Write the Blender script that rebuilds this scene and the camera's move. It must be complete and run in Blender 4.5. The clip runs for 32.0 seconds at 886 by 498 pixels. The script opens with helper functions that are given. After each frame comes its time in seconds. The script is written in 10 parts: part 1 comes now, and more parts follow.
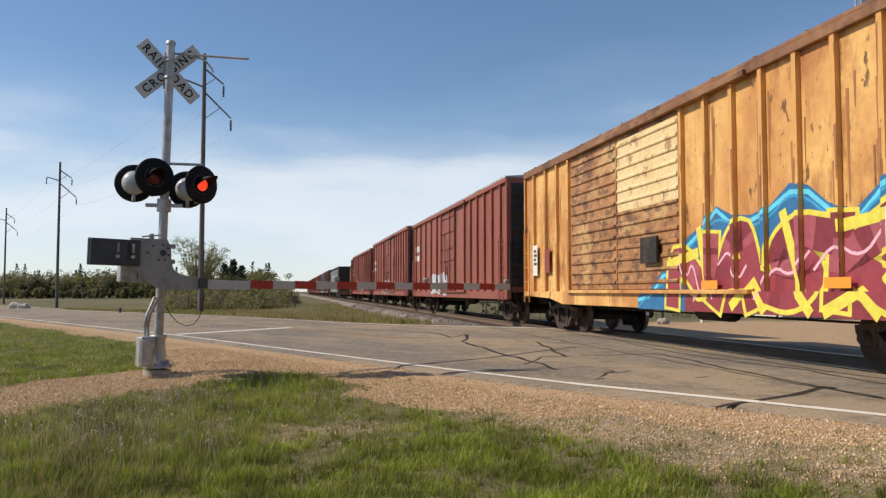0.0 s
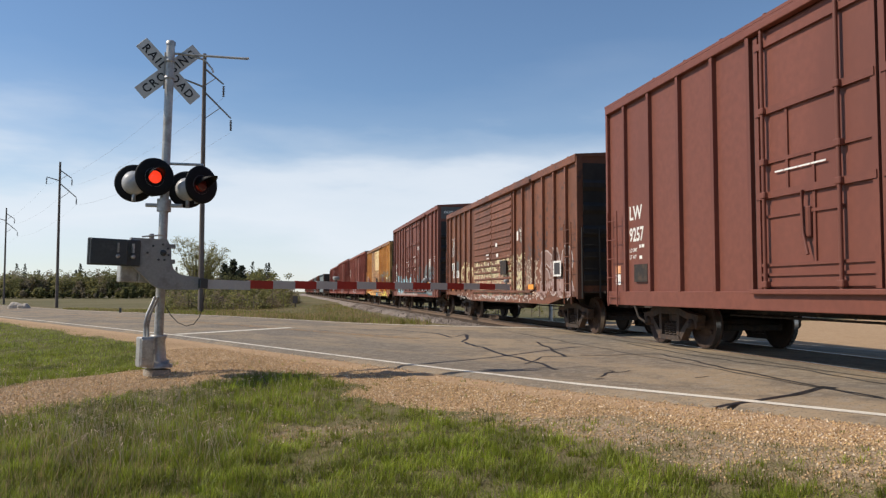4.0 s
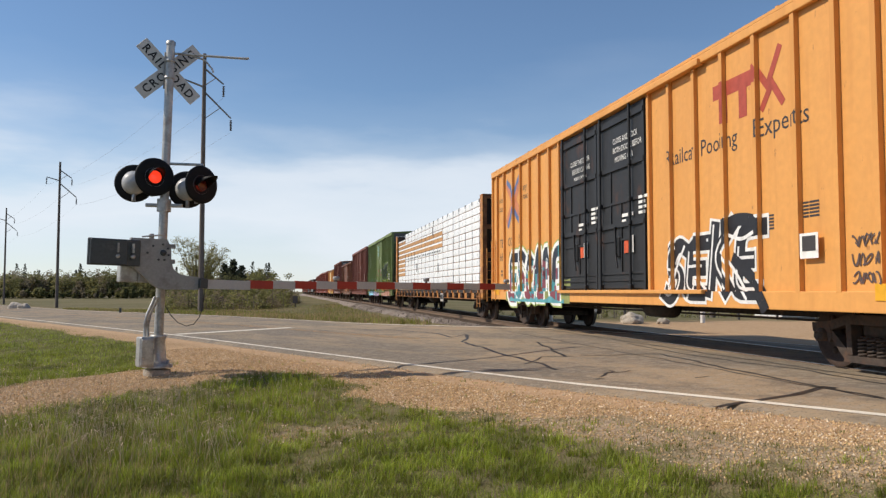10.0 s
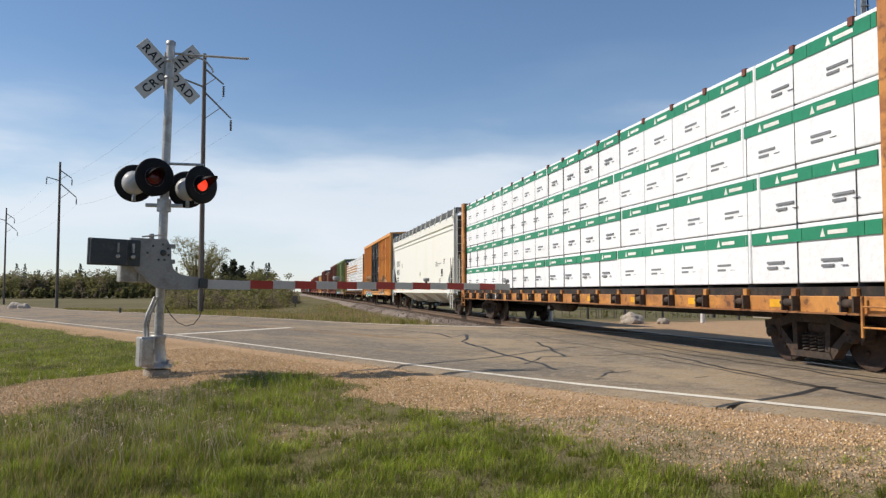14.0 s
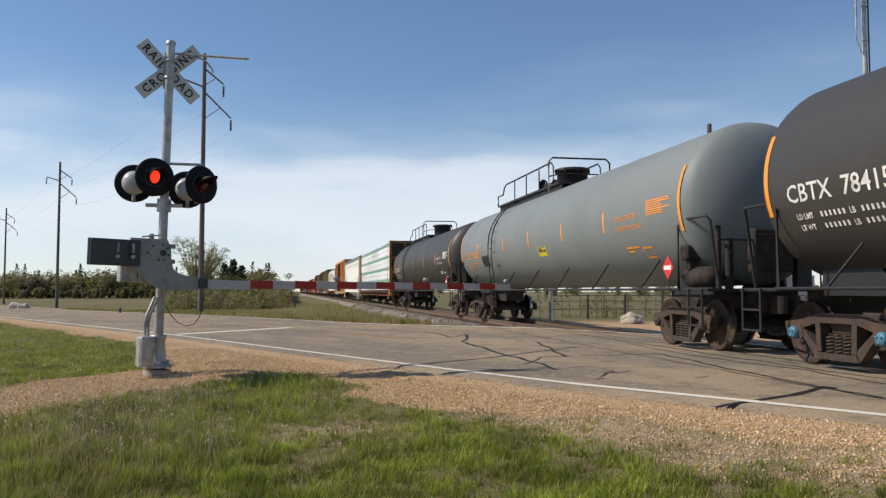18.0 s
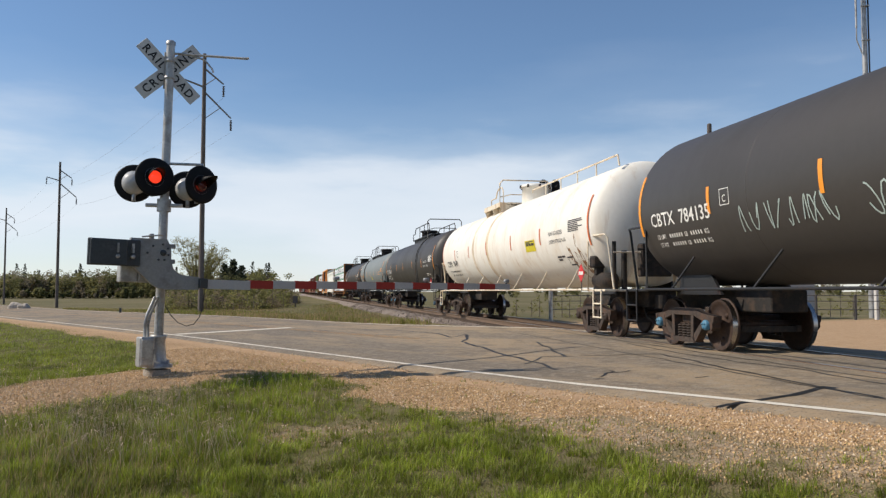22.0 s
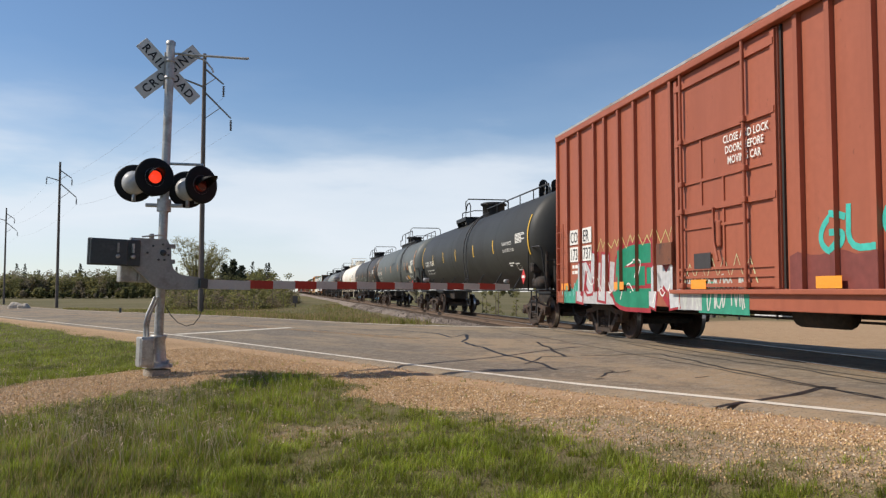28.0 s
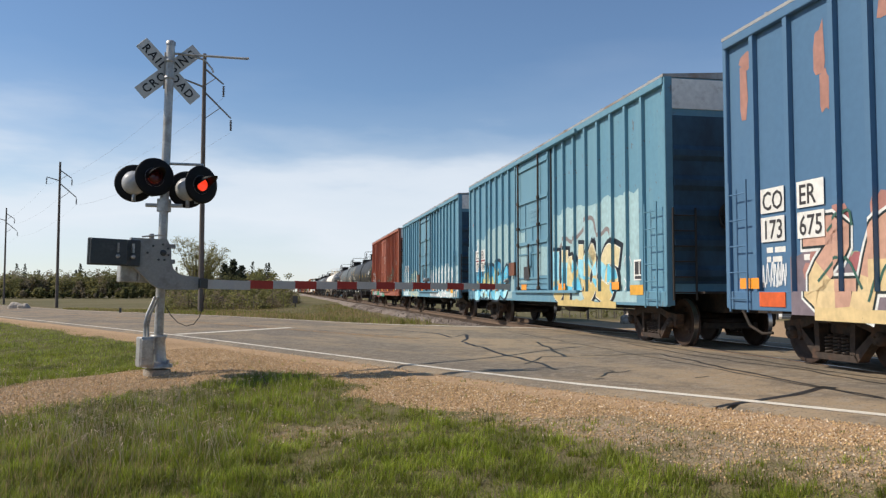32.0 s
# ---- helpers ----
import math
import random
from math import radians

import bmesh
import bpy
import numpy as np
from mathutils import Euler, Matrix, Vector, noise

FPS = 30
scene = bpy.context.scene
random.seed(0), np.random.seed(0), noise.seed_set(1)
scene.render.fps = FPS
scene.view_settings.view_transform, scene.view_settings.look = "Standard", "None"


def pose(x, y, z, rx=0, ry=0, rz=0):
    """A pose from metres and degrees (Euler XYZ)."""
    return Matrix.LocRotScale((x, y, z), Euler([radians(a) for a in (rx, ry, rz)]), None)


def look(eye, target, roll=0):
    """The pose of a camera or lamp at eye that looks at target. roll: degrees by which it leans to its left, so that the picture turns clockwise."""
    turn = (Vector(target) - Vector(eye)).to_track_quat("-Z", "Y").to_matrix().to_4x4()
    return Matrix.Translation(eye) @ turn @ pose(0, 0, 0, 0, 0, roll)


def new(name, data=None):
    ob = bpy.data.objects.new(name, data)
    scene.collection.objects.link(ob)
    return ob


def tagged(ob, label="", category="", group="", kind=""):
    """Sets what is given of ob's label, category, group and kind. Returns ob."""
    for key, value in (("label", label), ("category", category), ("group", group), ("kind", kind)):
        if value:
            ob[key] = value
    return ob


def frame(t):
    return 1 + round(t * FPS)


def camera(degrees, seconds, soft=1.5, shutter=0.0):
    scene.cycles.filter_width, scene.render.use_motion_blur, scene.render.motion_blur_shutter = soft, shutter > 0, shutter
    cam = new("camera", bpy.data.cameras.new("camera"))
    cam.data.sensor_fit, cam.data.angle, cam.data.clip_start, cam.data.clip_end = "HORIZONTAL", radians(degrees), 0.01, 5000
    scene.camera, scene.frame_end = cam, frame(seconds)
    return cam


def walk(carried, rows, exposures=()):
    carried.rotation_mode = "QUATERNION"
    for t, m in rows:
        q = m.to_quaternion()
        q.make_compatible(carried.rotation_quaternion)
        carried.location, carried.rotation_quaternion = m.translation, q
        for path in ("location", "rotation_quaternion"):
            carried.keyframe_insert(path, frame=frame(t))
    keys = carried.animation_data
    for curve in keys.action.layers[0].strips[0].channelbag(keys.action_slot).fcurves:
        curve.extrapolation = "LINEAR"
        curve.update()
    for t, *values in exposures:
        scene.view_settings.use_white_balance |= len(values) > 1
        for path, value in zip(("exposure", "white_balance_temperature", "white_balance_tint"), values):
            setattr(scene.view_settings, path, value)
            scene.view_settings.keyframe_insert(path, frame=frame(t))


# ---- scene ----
# Camera: fixed, on a tripod beside the road. z = 0 is the top of the rails.
cam = camera(58.5, 32.0, soft=1.3)
EYE = pose(0, 0, 1.06, 93.07, 0, 0)
walk(cam, [(0, EYE), (32, EYE)], exposures=[(0, 0.0), (32, 0.0)])

# ---- light ----
SUN_AZ, SUN_EL = radians(179), radians(42)   # azimuth from +x, towards the sun
sun_to = Vector((math.cos(SUN_AZ) * math.cos(SUN_EL), math.sin(SUN_AZ) * math.cos(SUN_EL), math.sin(SUN_EL)))
sun_data = bpy.data.lights.new("sun", "SUN")
sun_data.energy, sun_data.angle, sun_data.color = 4.35, radians(0.55), (0.98, 0.888, 0.765)
sun = new("sun", sun_data)
sun.matrix_world = look((0, 0, 60), Vector((0, 0, 60)) - sun_to)

world = bpy.data.worlds.new("sky")
scene.world = world
world.use_nodes = True
wn, wl = world.node_tree.nodes, world.node_tree.links
wn.clear()
w_out = wn.new("ShaderNodeOutputWorld")
w_bg = wn.new("ShaderNodeBackground")
w_sky = wn.new("ShaderNodeTexSky")
w_sky.sky_type = "NISHITA"
w_sky.sun_disc = False
w_sky.sun_elevation = SUN_EL
w_sky.sun_rotation = math.pi / 2 - SUN_AZ
w_sky.air_density, w_sky.dust_density, w_sky.ozone_density = 1.0, 0.0, 4.4
w_co = wn.new("ShaderNodeTexCoord")
w_map = wn.new("ShaderNodeMapping")
w_map.inputs["Scale"].default_value = (1.0, 1.0, 4.2)
w_map.inputs["Rotation"].default_value = (0.0, 0.10, 0.0)
w_noise = wn.new("ShaderNodeTexNoise")
w_noise.inputs["Scale"].default_value = 2.6
w_noise.inputs["Detail"].default_value = 8
w_noise.inputs["Roughness"].default_value = 0.52
w_sep = wn.new("ShaderNodeSeparateXYZ")
w_lift = wn.new("ShaderNodeMath")        # thin cloud lies low over the land, with a ragged top
w_lift.operation = "MULTIPLY_ADD"
w_lift.inputs[1].default_value = 0.26
w_sum = wn.new("ShaderNodeMath")
w_sum.operation = "SUBTRACT"
w_low = wn.new("ShaderNodeValToRGB")
cloud_rows = [(0.0, 0.50), (0.04, 0.66), (0.08, 0.90), (0.12, 0.78), (0.165, 0.30), (0.21, 0.07), (0.28, 0.0)]
w_low.color_ramp.elements[0].position, w_low.color_ramp.elements[1].position = cloud_rows[0][0], cloud_rows[-1][0]
for at, v in cloud_rows[1:-1]:
    w_low.color_ramp.elements.new(at)
for el, (at, v) in zip(w_low.color_ramp.elements, cloud_rows):
    el.position, el.color = at, (v, v, v, 1)
w_lift.inputs[2].default_value = -0.125
w_mix = wn.new("ShaderNodeMix")
w_mix.data_type = "RGBA"
w_mix.inputs["B"].default_value = (7.2, 7.7, 8.35, 1)
wl.new(w_co.outputs["Generated"], w_map.inputs["Vector"])
wl.new(w_map.outputs["Vector"], w_noise.inputs["Vector"])
wl.new(w_noise.outputs["Fac"], w_lift.inputs[0])
wl.new(w_co.outputs["Generated"], w_sep.inputs["Vector"])
wl.new(w_sep.outputs["Z"], w_sum.inputs[0])
wl.new(w_lift.outputs["Value"], w_sum.inputs[1])
wl.new(w_sum.outputs["Value"], w_low.inputs["Fac"])
wl.new(w_low.outputs["Color"], w_mix.inputs["Factor"])
wl.new(w_sky.outputs["Color"], w_mix.inputs["A"])
wl.new(w_mix.outputs["Result"], w_bg.inputs["Color"])
w_bg.inputs["Strength"].default_value = 0.113
wl.new(w_bg.outputs["Background"], w_out.inputs["Surface"])


# ---- materials ----
def material(name, base, rough=0.6, metal=0.0, vary=0.12, grain=30.0, bump=0.0, stain=None, stain_amount=0.4, stain_scale=1.5, streak=1.0, emit=None, spec=0.5, island=False):
    """A surface with a colour that varies at two scales, stains drawn out along z by streak, and fine relief."""
    m = bpy.data.materials.new(name)
    m.use_nodes = True
    n, l = m.node_tree.nodes, m.node_tree.links
    b = n["Principled BSDF"]
    b.inputs["Roughness"].default_value, b.inputs["Metallic"].default_value = rough, metal
    b.inputs["Specular IOR Level"].default_value = spec
    co = n.new("ShaderNodeTexCoord")
    fine = n.new("ShaderNodeTexNoise")
    fine.inputs["Scale"].default_value, fine.inputs["Detail"].default_value = grain, 4
    l.new(co.outputs["Object"], fine.inputs["Vector"])
    wide = n.new("ShaderNodeTexNoise")
    wide.inputs["Scale"].default_value, wide.inputs["Detail"].default_value = stain_scale, 6
    wide.inputs["Roughness"].default_value = 0.65
    mp = n.new("ShaderNodeMapping")
    mp.inputs["Scale"].default_value = (1, 1, 1.0 / streak)
    l.new(co.outputs["Object"], mp.inputs["Vector"])
    l.new(mp.outputs["Vector"], wide.inputs["Vector"])
    c = Vector(base)
    fr = n.new("ShaderNodeValToRGB")
    fr.color_ramp.elements[0].position, fr.color_ramp.elements[1].position = 0.3, 0.7
    fr.color_ramp.elements[0].color = (*(c * (1 - vary)), 1)
    fr.color_ramp.elements[1].color = (*[min(1, v) for v in c * (1 + vary)], 1)
    l.new(fine.outputs["Fac"], fr.inputs["Fac"])
    out = fr.outputs["Color"]
    rnd = n.new("ShaderNodeNewGeometry") if island else n.new("ShaderNodeObjectInfo")
    hsv = n.new("ShaderNodeHueSaturation")
    vr = n.new("ShaderNodeMapRange")
    vr.inputs["To Min"].default_value, vr.inputs["To Max"].default_value = 1 - vary * 0.6, 1 + vary * 0.6
    l.new(rnd.outputs["Random Per Island" if island else "Random"], vr.inputs["Value"])
    l.new(vr.outputs["Result"], hsv.inputs["Value"])
    l.new(out, hsv.inputs["Color"])
    out = hsv.outputs["Color"]
    if stain:
        sr = n.new("ShaderNodeValToRGB")
        sr.color_ramp.elements[0].position, sr.color_ramp.elements[1].position = 0.62 - 0.3 * stain_amount, 0.80 - 0.3 * stain_amount
        mx = n.new("ShaderNodeMix")
        mx.data_type = "RGBA"
        mx.inputs["B"].default_value = (*stain, 1)
        l.new(wide.outputs["Fac"], sr.inputs["Fac"])
        l.new(sr.outputs["Color"], mx.inputs["Factor"])
        l.new(out, mx.inputs["A"])
        out = mx.outputs["Result"]
    l.new(out, b.inputs["Base Color"])
    rr = n.new("ShaderNodeMapRange")
    rr.inputs["To Min"].default_value, rr.inputs["To Max"].default_value = max(0.05, rough - 0.12), min(1, rough + 0.12)
    l.new(wide.outputs["Fac"], rr.inputs["Value"])
    l.new(rr.outputs["Result"], b.inputs["Roughness"])
    if bump:
        bp = n.new("ShaderNodeBump")
        bp.inputs["Strength"].default_value, bp.inputs["Distance"].default_value = 0.6, bump
        l.new(fine.outputs["Fac"], bp.inputs["Height"])
        l.new(bp.outputs["Normal"], b.inputs["Normal"])
    if emit:
        b.inputs["Emission Color"].default_value = (*emit[:3], 1)
        b.inputs["Emission Strength"].default_value = emit[3]
    return m


def weathered(m, layers):
    """Lays streaks, stains and flakes over a paint: (scales along x, y, z), colour, from, to, amount."""
    n, l = m.node_tree.nodes, m.node_tree.links
    b = n["Principled BSDF"]
    out = b.inputs["Base Color"].links[0].from_socket
    co = n.new("ShaderNodeTexCoord")
    for i, (scale, col, lo, hi, amount) in enumerate(layers):
        mp = n.new("ShaderNodeMapping")
        mp.inputs["Scale"].default_value = scale
        mp.inputs["Location"].default_value = (3.7 * i, 0, 1.3 * i)
        l.new(co.outputs["Object"], mp.inputs["Vector"])
        t = n.new("ShaderNodeTexNoise")
        t.inputs["Scale"].default_value, t.inputs["Detail"].default_value, t.inputs["Roughness"].default_value = 1.0, 7, 0.62
        l.new(mp.outputs["Vector"], t.inputs["Vector"])
        r = n.new("ShaderNodeMapRange")
        r.inputs["From Min"].default_value, r.inputs["From Max"].default_value, r.inputs["To Max"].default_value = lo, hi, amount
        l.new(t.outputs["Fac"], r.inputs["Value"])
        mx = n.new("ShaderNodeMix")
        mx.data_type = "RGBA"
        mx.inputs["B"].default_value = (*col, 1)
        l.new(r.outputs["Result"], mx.inputs["Factor"])
        l.new(out, mx.inputs["A"])
        out = mx.outputs["Result"]
    l.new(out, b.inputs["Base Color"])
    return m


def thin_leaf(m, share=0.4):
    """Lets light through thin blades and leaves."""
    n, l = m.node_tree.nodes, m.node_tree.links
    b = n["Principled BSDF"]
    tr = n.new("ShaderNodeBsdfTranslucent")
    l.new(b.inputs["Base Color"].links[0].from_socket, tr.inputs["Color"])
    mx = n.new("ShaderNodeMixShader")
    mx.inputs[0].default_value = share
    l.new(b.outputs["BSDF"], mx.inputs[1])
    l.new(tr.outputs["BSDF"], mx.inputs[2])
    l.new(mx.outputs["Shader"], n["Material Output"].inputs["Surface"])
    return m


# ---- mesh helpers ----
class Shape:
    """Collects faces for one mesh."""

    def __init__(self):
        self.v, self.f, self.smooth = [], [], []

    def add(self, verts, faces, smooth=False):
        k = len(self.v)
        self.v += [tuple(p) for p in verts]
        self.f += [tuple(i + k for i in q) for q in faces]
        self.smooth += [smooth] * len(faces)
        return self

    def box(self, x0, x1, y0, y1, z0, z1, c=0.0):
        if c <= 0:
            return self.add([(x, y, z) for z in (z0, z1) for y in (y0, y1) for x in (x0, x1)],
                            [(0, 2, 3, 1), (4, 5, 7, 6), (0, 1, 5, 4), (2, 6, 7, 3), (0, 4, 6, 2), (1, 3, 7, 5)])
        c = min(c, (x1 - x0) * 0.45, (y1 - y0) * 0.45, (z1 - z0) * 0.45)
        def ring(z, d):
            return [(x0 + c + d, y0 + d, z), (x1 - c - d, y0 + d, z), (x1 - d, y0 + c + d, z), (x1 - d, y1 - c - d, z),
                    (x1 - c - d, y1 - d, z), (x0 + c + d, y1 - d, z), (x0 + d, y1 - c - d, z), (x0 + d, y0 + c + d, z)]
        h = c * 0.5
        rings = [ring(z0, h), ring(z0 + c, 0), ring(z1 - c, 0), ring(z1, h)]
        faces = [tuple(reversed(range(8))), tuple(range(24, 32))]
        for r in range(3):
            for i in range(8):
                j = (i + 1) % 8
                faces.append((r * 8 + i, r * 8 + j, r * 8 + 8 + j, r * 8 + 8 + i))
        return self.add([p for q in rings for p in q], faces)

    def tube(self, path, r, n=6, r1=None, caps=True):
        """A round bar along a line of points."""
        pts = [Vector(p) for p in path]
        rings, r1 = [], r if r1 is None else r1
        for i, p in enumerate(pts):
            a = (pts[min(i + 1, len(pts) - 1)] - pts[max(i - 1, 0)]).normalized()
            side = a.cross(Vector((0, 0, 1)))
            if side.length < 1e-3:
                side = Vector((1, 0, 0))
            side.normalize()
            up = side.cross(a)
            q = r + (r1 - r) * i / max(1, len(pts) - 1)
            rings.append([p + (side * math.cos(k * math.tau / n) + up * math.sin(k * math.tau / n)) * q for k in range(n)])
        faces = []
        for i in range(len(pts) - 1):
            for k in range(n):
                j = (k + 1) % n
                faces.append((i * n + k, i * n + j, i * n + n + j, i * n + n + k))
        self.add([p for q in rings for p in q], faces, True)
        if caps:
            self.add(rings[0], [tuple(reversed(range(n)))])
            self.add(rings[-1], [tuple(range(n))])
        return self

    def lathe(self, profile, axis="z", n=24, origin=(0, 0, 0)):
        """Turns (along, radius) pairs about an axis through origin."""
        o = Vector(origin)
        vs = []
        for a, r in profile:
            for k in range(n):
                p, q = r * math.cos(k * math.tau / n), r * math.sin(k * math.tau / n)
                vs.append(o + Vector({"x": (a, p, q), "y": (q, a, p), "z": (p, q, a)}[axis]))
        fs = [(i * n + k, i * n + (k + 1) % n, i * n + n + (k + 1) % n, i * n + n + k) for i in range(len(profile) - 1) for k in range(n)]
        return self.add(vs, fs, True)

    def prism(self, outline, a0, a1, axis="y"):
        """An outline of (u, v) pairs pushed from a0 to a1 along an axis: y gives (u, a, v), x gives (a, u, v), z gives (u, v, a)."""
        n = len(outline)
        put = {"y": lambda u, v, a: (u, a, v), "x": lambda u, v, a: (a, u, v), "z": lambda u, v, a: (u, v, a)}[axis]
        vs = [put(u, v, a) for a in (a0, a1) for u, v in outline]
        fs = [tuple(range(n)), tuple(reversed(range(n, 2 * n)))] + [(i, n + i, n + (i + 1) % n, (i + 1) % n) for i in range(n)]
        return self.add(vs, fs)

    def mesh(self, name):
        me = bpy.data.meshes.new(name)
        me.from_pydata(self.v, [], self.f)
        bm = bmesh.new()
        bm.from_mesh(me)
        for fc, s in zip(bm.faces, self.smooth):
            fc.smooth = s
        bmesh.ops.recalc_face_normals(bm, faces=bm.faces)
        bm.to_mesh(me)
        bm.free()
        return me


def part(name, shape, mat, parent=None, label="", at=None):
    """Links a shape (or a mesh already made) as one mesh object under a thing or a part."""
    me = shape.mesh(name) if isinstance(shape, Shape) else shape
    if mat is not None and not me.materials:
        me.materials.append(mat)
    ob = new(name, me)
    ob.parent = parent
    if at is not None:
        ob.matrix_basis = at
    if label:
        ob["label"] = label
    return ob


letter_meshes = {}


def letters(text, height, fat=0.0, squeeze=1.0, shear=0.0, gap=1.0):
    """A flat mesh of the built-in font, in its own x and y, capital letters of that height, from the origin."""
    key = (text, height, fat, squeeze, shear, gap)
    if key not in letter_meshes:
        cu = bpy.data.curves.new("letters", "FONT")
        cu.body, cu.size, cu.offset, cu.shear, cu.resolution_u, cu.space_character = text, height * 1.43, fat, shear, 2, gap
        ob = bpy.data.objects.new("letters", cu)
        me = bpy.data.meshes.new_from_object(ob)
        bpy.data.objects.remove(ob)
        bpy.data.curves.remove(cu)
        me.transform(Matrix.Diagonal((squeeze, 1, 1, 1)))
        letter_meshes[key] = me
    return letter_meshes[key].copy()
# ---- plan: the road and the track ----
F, TURN = 1400.0, math.atan(272 / 1400)
D = Vector((-math.sin(TURN), math.cos(TURN), 0))       # along the track, the way the train goes
N = Vector((math.cos(TURN), math.sin(TURN), 0))        # across the track, away from the camera
TRACK = 8.4                                            # to the middle of the track
R = Vector((-0.588, 0.809, 0))                         # along the road
Q = Vector((0.809, 0.588, 0))                          # across the road
EDGE, LANE = 7.75, 4.1                                 # near white line, width of a lane


def lerp_rows(x, rows):
    for (a, p), (b, q) in zip(rows, rows[1:]):
        if x <= b:
            return p + (q - p) * max(0.0, (x - a) / (b - a))
    return rows[-1][1]


def road_z(x, y):
    """The road climbs gently to the rails."""
    gap = abs(TRACK - (N.x * x + N.y * y))
    return lerp_rows(gap, [(0, -0.012), (1.3, -0.014), (2.9, -0.10), (3.5, -0.125), (4.6, -0.184), (5.84, -0.214), (7.4, -0.235), (12.1, -0.295), (28.9, -0.73), (60, -1.1), (3000, -1.3)])


def smooth(a, b, x):
    t = min(1, max(0, (x - a) / (b - a)))
    return t * t * (3 - 2 * t)


def ground_z(x, y):
    u, p = R.x * x + R.y * y, Q.x * x + Q.y * y
    gap = TRACK - (N.x * x + N.y * y)
    z = road_z(x, y) - 0.022
    near = EDGE - 0.5 - p                              # beside the near edge of the road
    far = p - (EDGE + 2 * LANE + 0.5)
    out = max(near, far)
    z -= 0.22 * smooth(0.3, 5.0, out)
    if far > 0:
        z -= 0.35 * smooth(2, 14, far) * smooth(2.5, 8, abs(gap))
    d = math.hypot(x, y)
    z += 0.05 * (noise.noise(Vector((x * 0.35, y * 0.35, 0))) + 0.4 * noise.noise(Vector((x * 1.1, y * 1.1, 3)))) * smooth(0.2, 2, out)
    z += 0.8 * smooth(60, 400, d) * noise.noise(Vector((x * 0.006, y * 0.006, 8)))
    if d > 400:
        z = z * (1 - smooth(400, 900, d)) - 1.2 * smooth(400, 900, d)
    yard = smooth(-1.5, -7, gap) * smooth(54, 42, D.x * x + D.y * y) * smooth(-48, -36, gap) * smooth(0.5, 4, out)
    if yard > 0:                                        # the level gravel yard beyond the track
        z += yard * (-0.46 - z)
    if 8 < u < 18 and p < 6.5:                          # the mound of the signal's pad
        z += 0.20 * smooth(2.6, 0.6, abs(u - 12.9)) * smooth(-3.0, 1.5, p) * smooth(6.3, 4.6, p)
    if abs(gap) < 2.6 and out > -0.4:
        z = min(z, -0.42)
    if -1 < out <= 0.15:
        z = min(z, road_z(x, y) - 0.022)
    if out < -0.1:
        z = min(z, road_z(x, y) - 0.12)
    return z


def on_ground(x, y, dz=0.0):
    return Vector((x, y, ground_z(x, y) + dz))


def gravel_at(x, y):
    """How far the gravel covers the ground: the shoulder of the road and the pad of the signal."""
    u, p = R.x * x + R.y * y, Q.x * x + Q.y * y
    gap = TRACK - (N.x * x + N.y * y)
    wob = 0.45 * noise.noise(Vector((x * 0.9, y * 0.9, 1))) + 0.25 * noise.noise(Vector((x * 2.7, y * 2.7, 5)))
    lower = lerp_rows(u, [(-30, 6.5), (3, 6.45), (5.6, 6.3), (7.0, 5.6), (9.0, 5.35), (9.8, 5.7), (11.6, 5.75), (12.4, 4.4), (16, 4.6), (23, 6.0), (44, 6.1), (200, 6.4)])
    g = smooth(-0.35 - 0.3 * smooth(8.5, 6.0, u), 0.35, p - lower + wob)
    if 9.3 < u < 15.5 and p < 6:                        # the pad runs on past the mast
        c = lerp_rows(p, [(-6, 11.35), (1.3, 11.75), (2.4, 12.5), (3.6, 12.6), (5, 12.8)])
        g = max(g, smooth(1.3 + 0.25 * smooth(1.5, 3, p), 0.7 + 0.15 * smooth(1.5, 3, p), abs(u - c - 0.2) + wob * 0.6))
    if p > EDGE + LANE:                                # the far side
        g = smooth(1.6, 0.6, p - (EDGE + 2 * LANE) + wob)
        s = D.x * x + D.y * y                           # the gravel yard beyond the track
        if -32 < gap < 0:
            g = max(g, smooth(39 + 3 * wob, 35, s) * smooth(31 + 3 * wob, 27, -gap))
    return g


def dirt_at(x, y):
    """Bare grey-brown dirt between the gravel and the grass."""
    u, p = R.x * x + R.y * y, Q.x * x + Q.y * y
    if p > EDGE:
        return 0.0
    wob = 0.5 * noise.noise(Vector((x * 1.3, y * 1.3, 11))) + 0.3 * noise.noise(Vector((x * 3.4, y * 3.4, 15)))
    d = smooth(4.8, 5.9, p + 1.2 * wob) * smooth(7.8, 6.4, u + wob)
    bare = math.hypot((x + 1.30) / 0.75, (y - 8.45) / 0.55)
    return max(d, 0.62 * smooth(1.15, 0.45, bare + wob * 1.3))


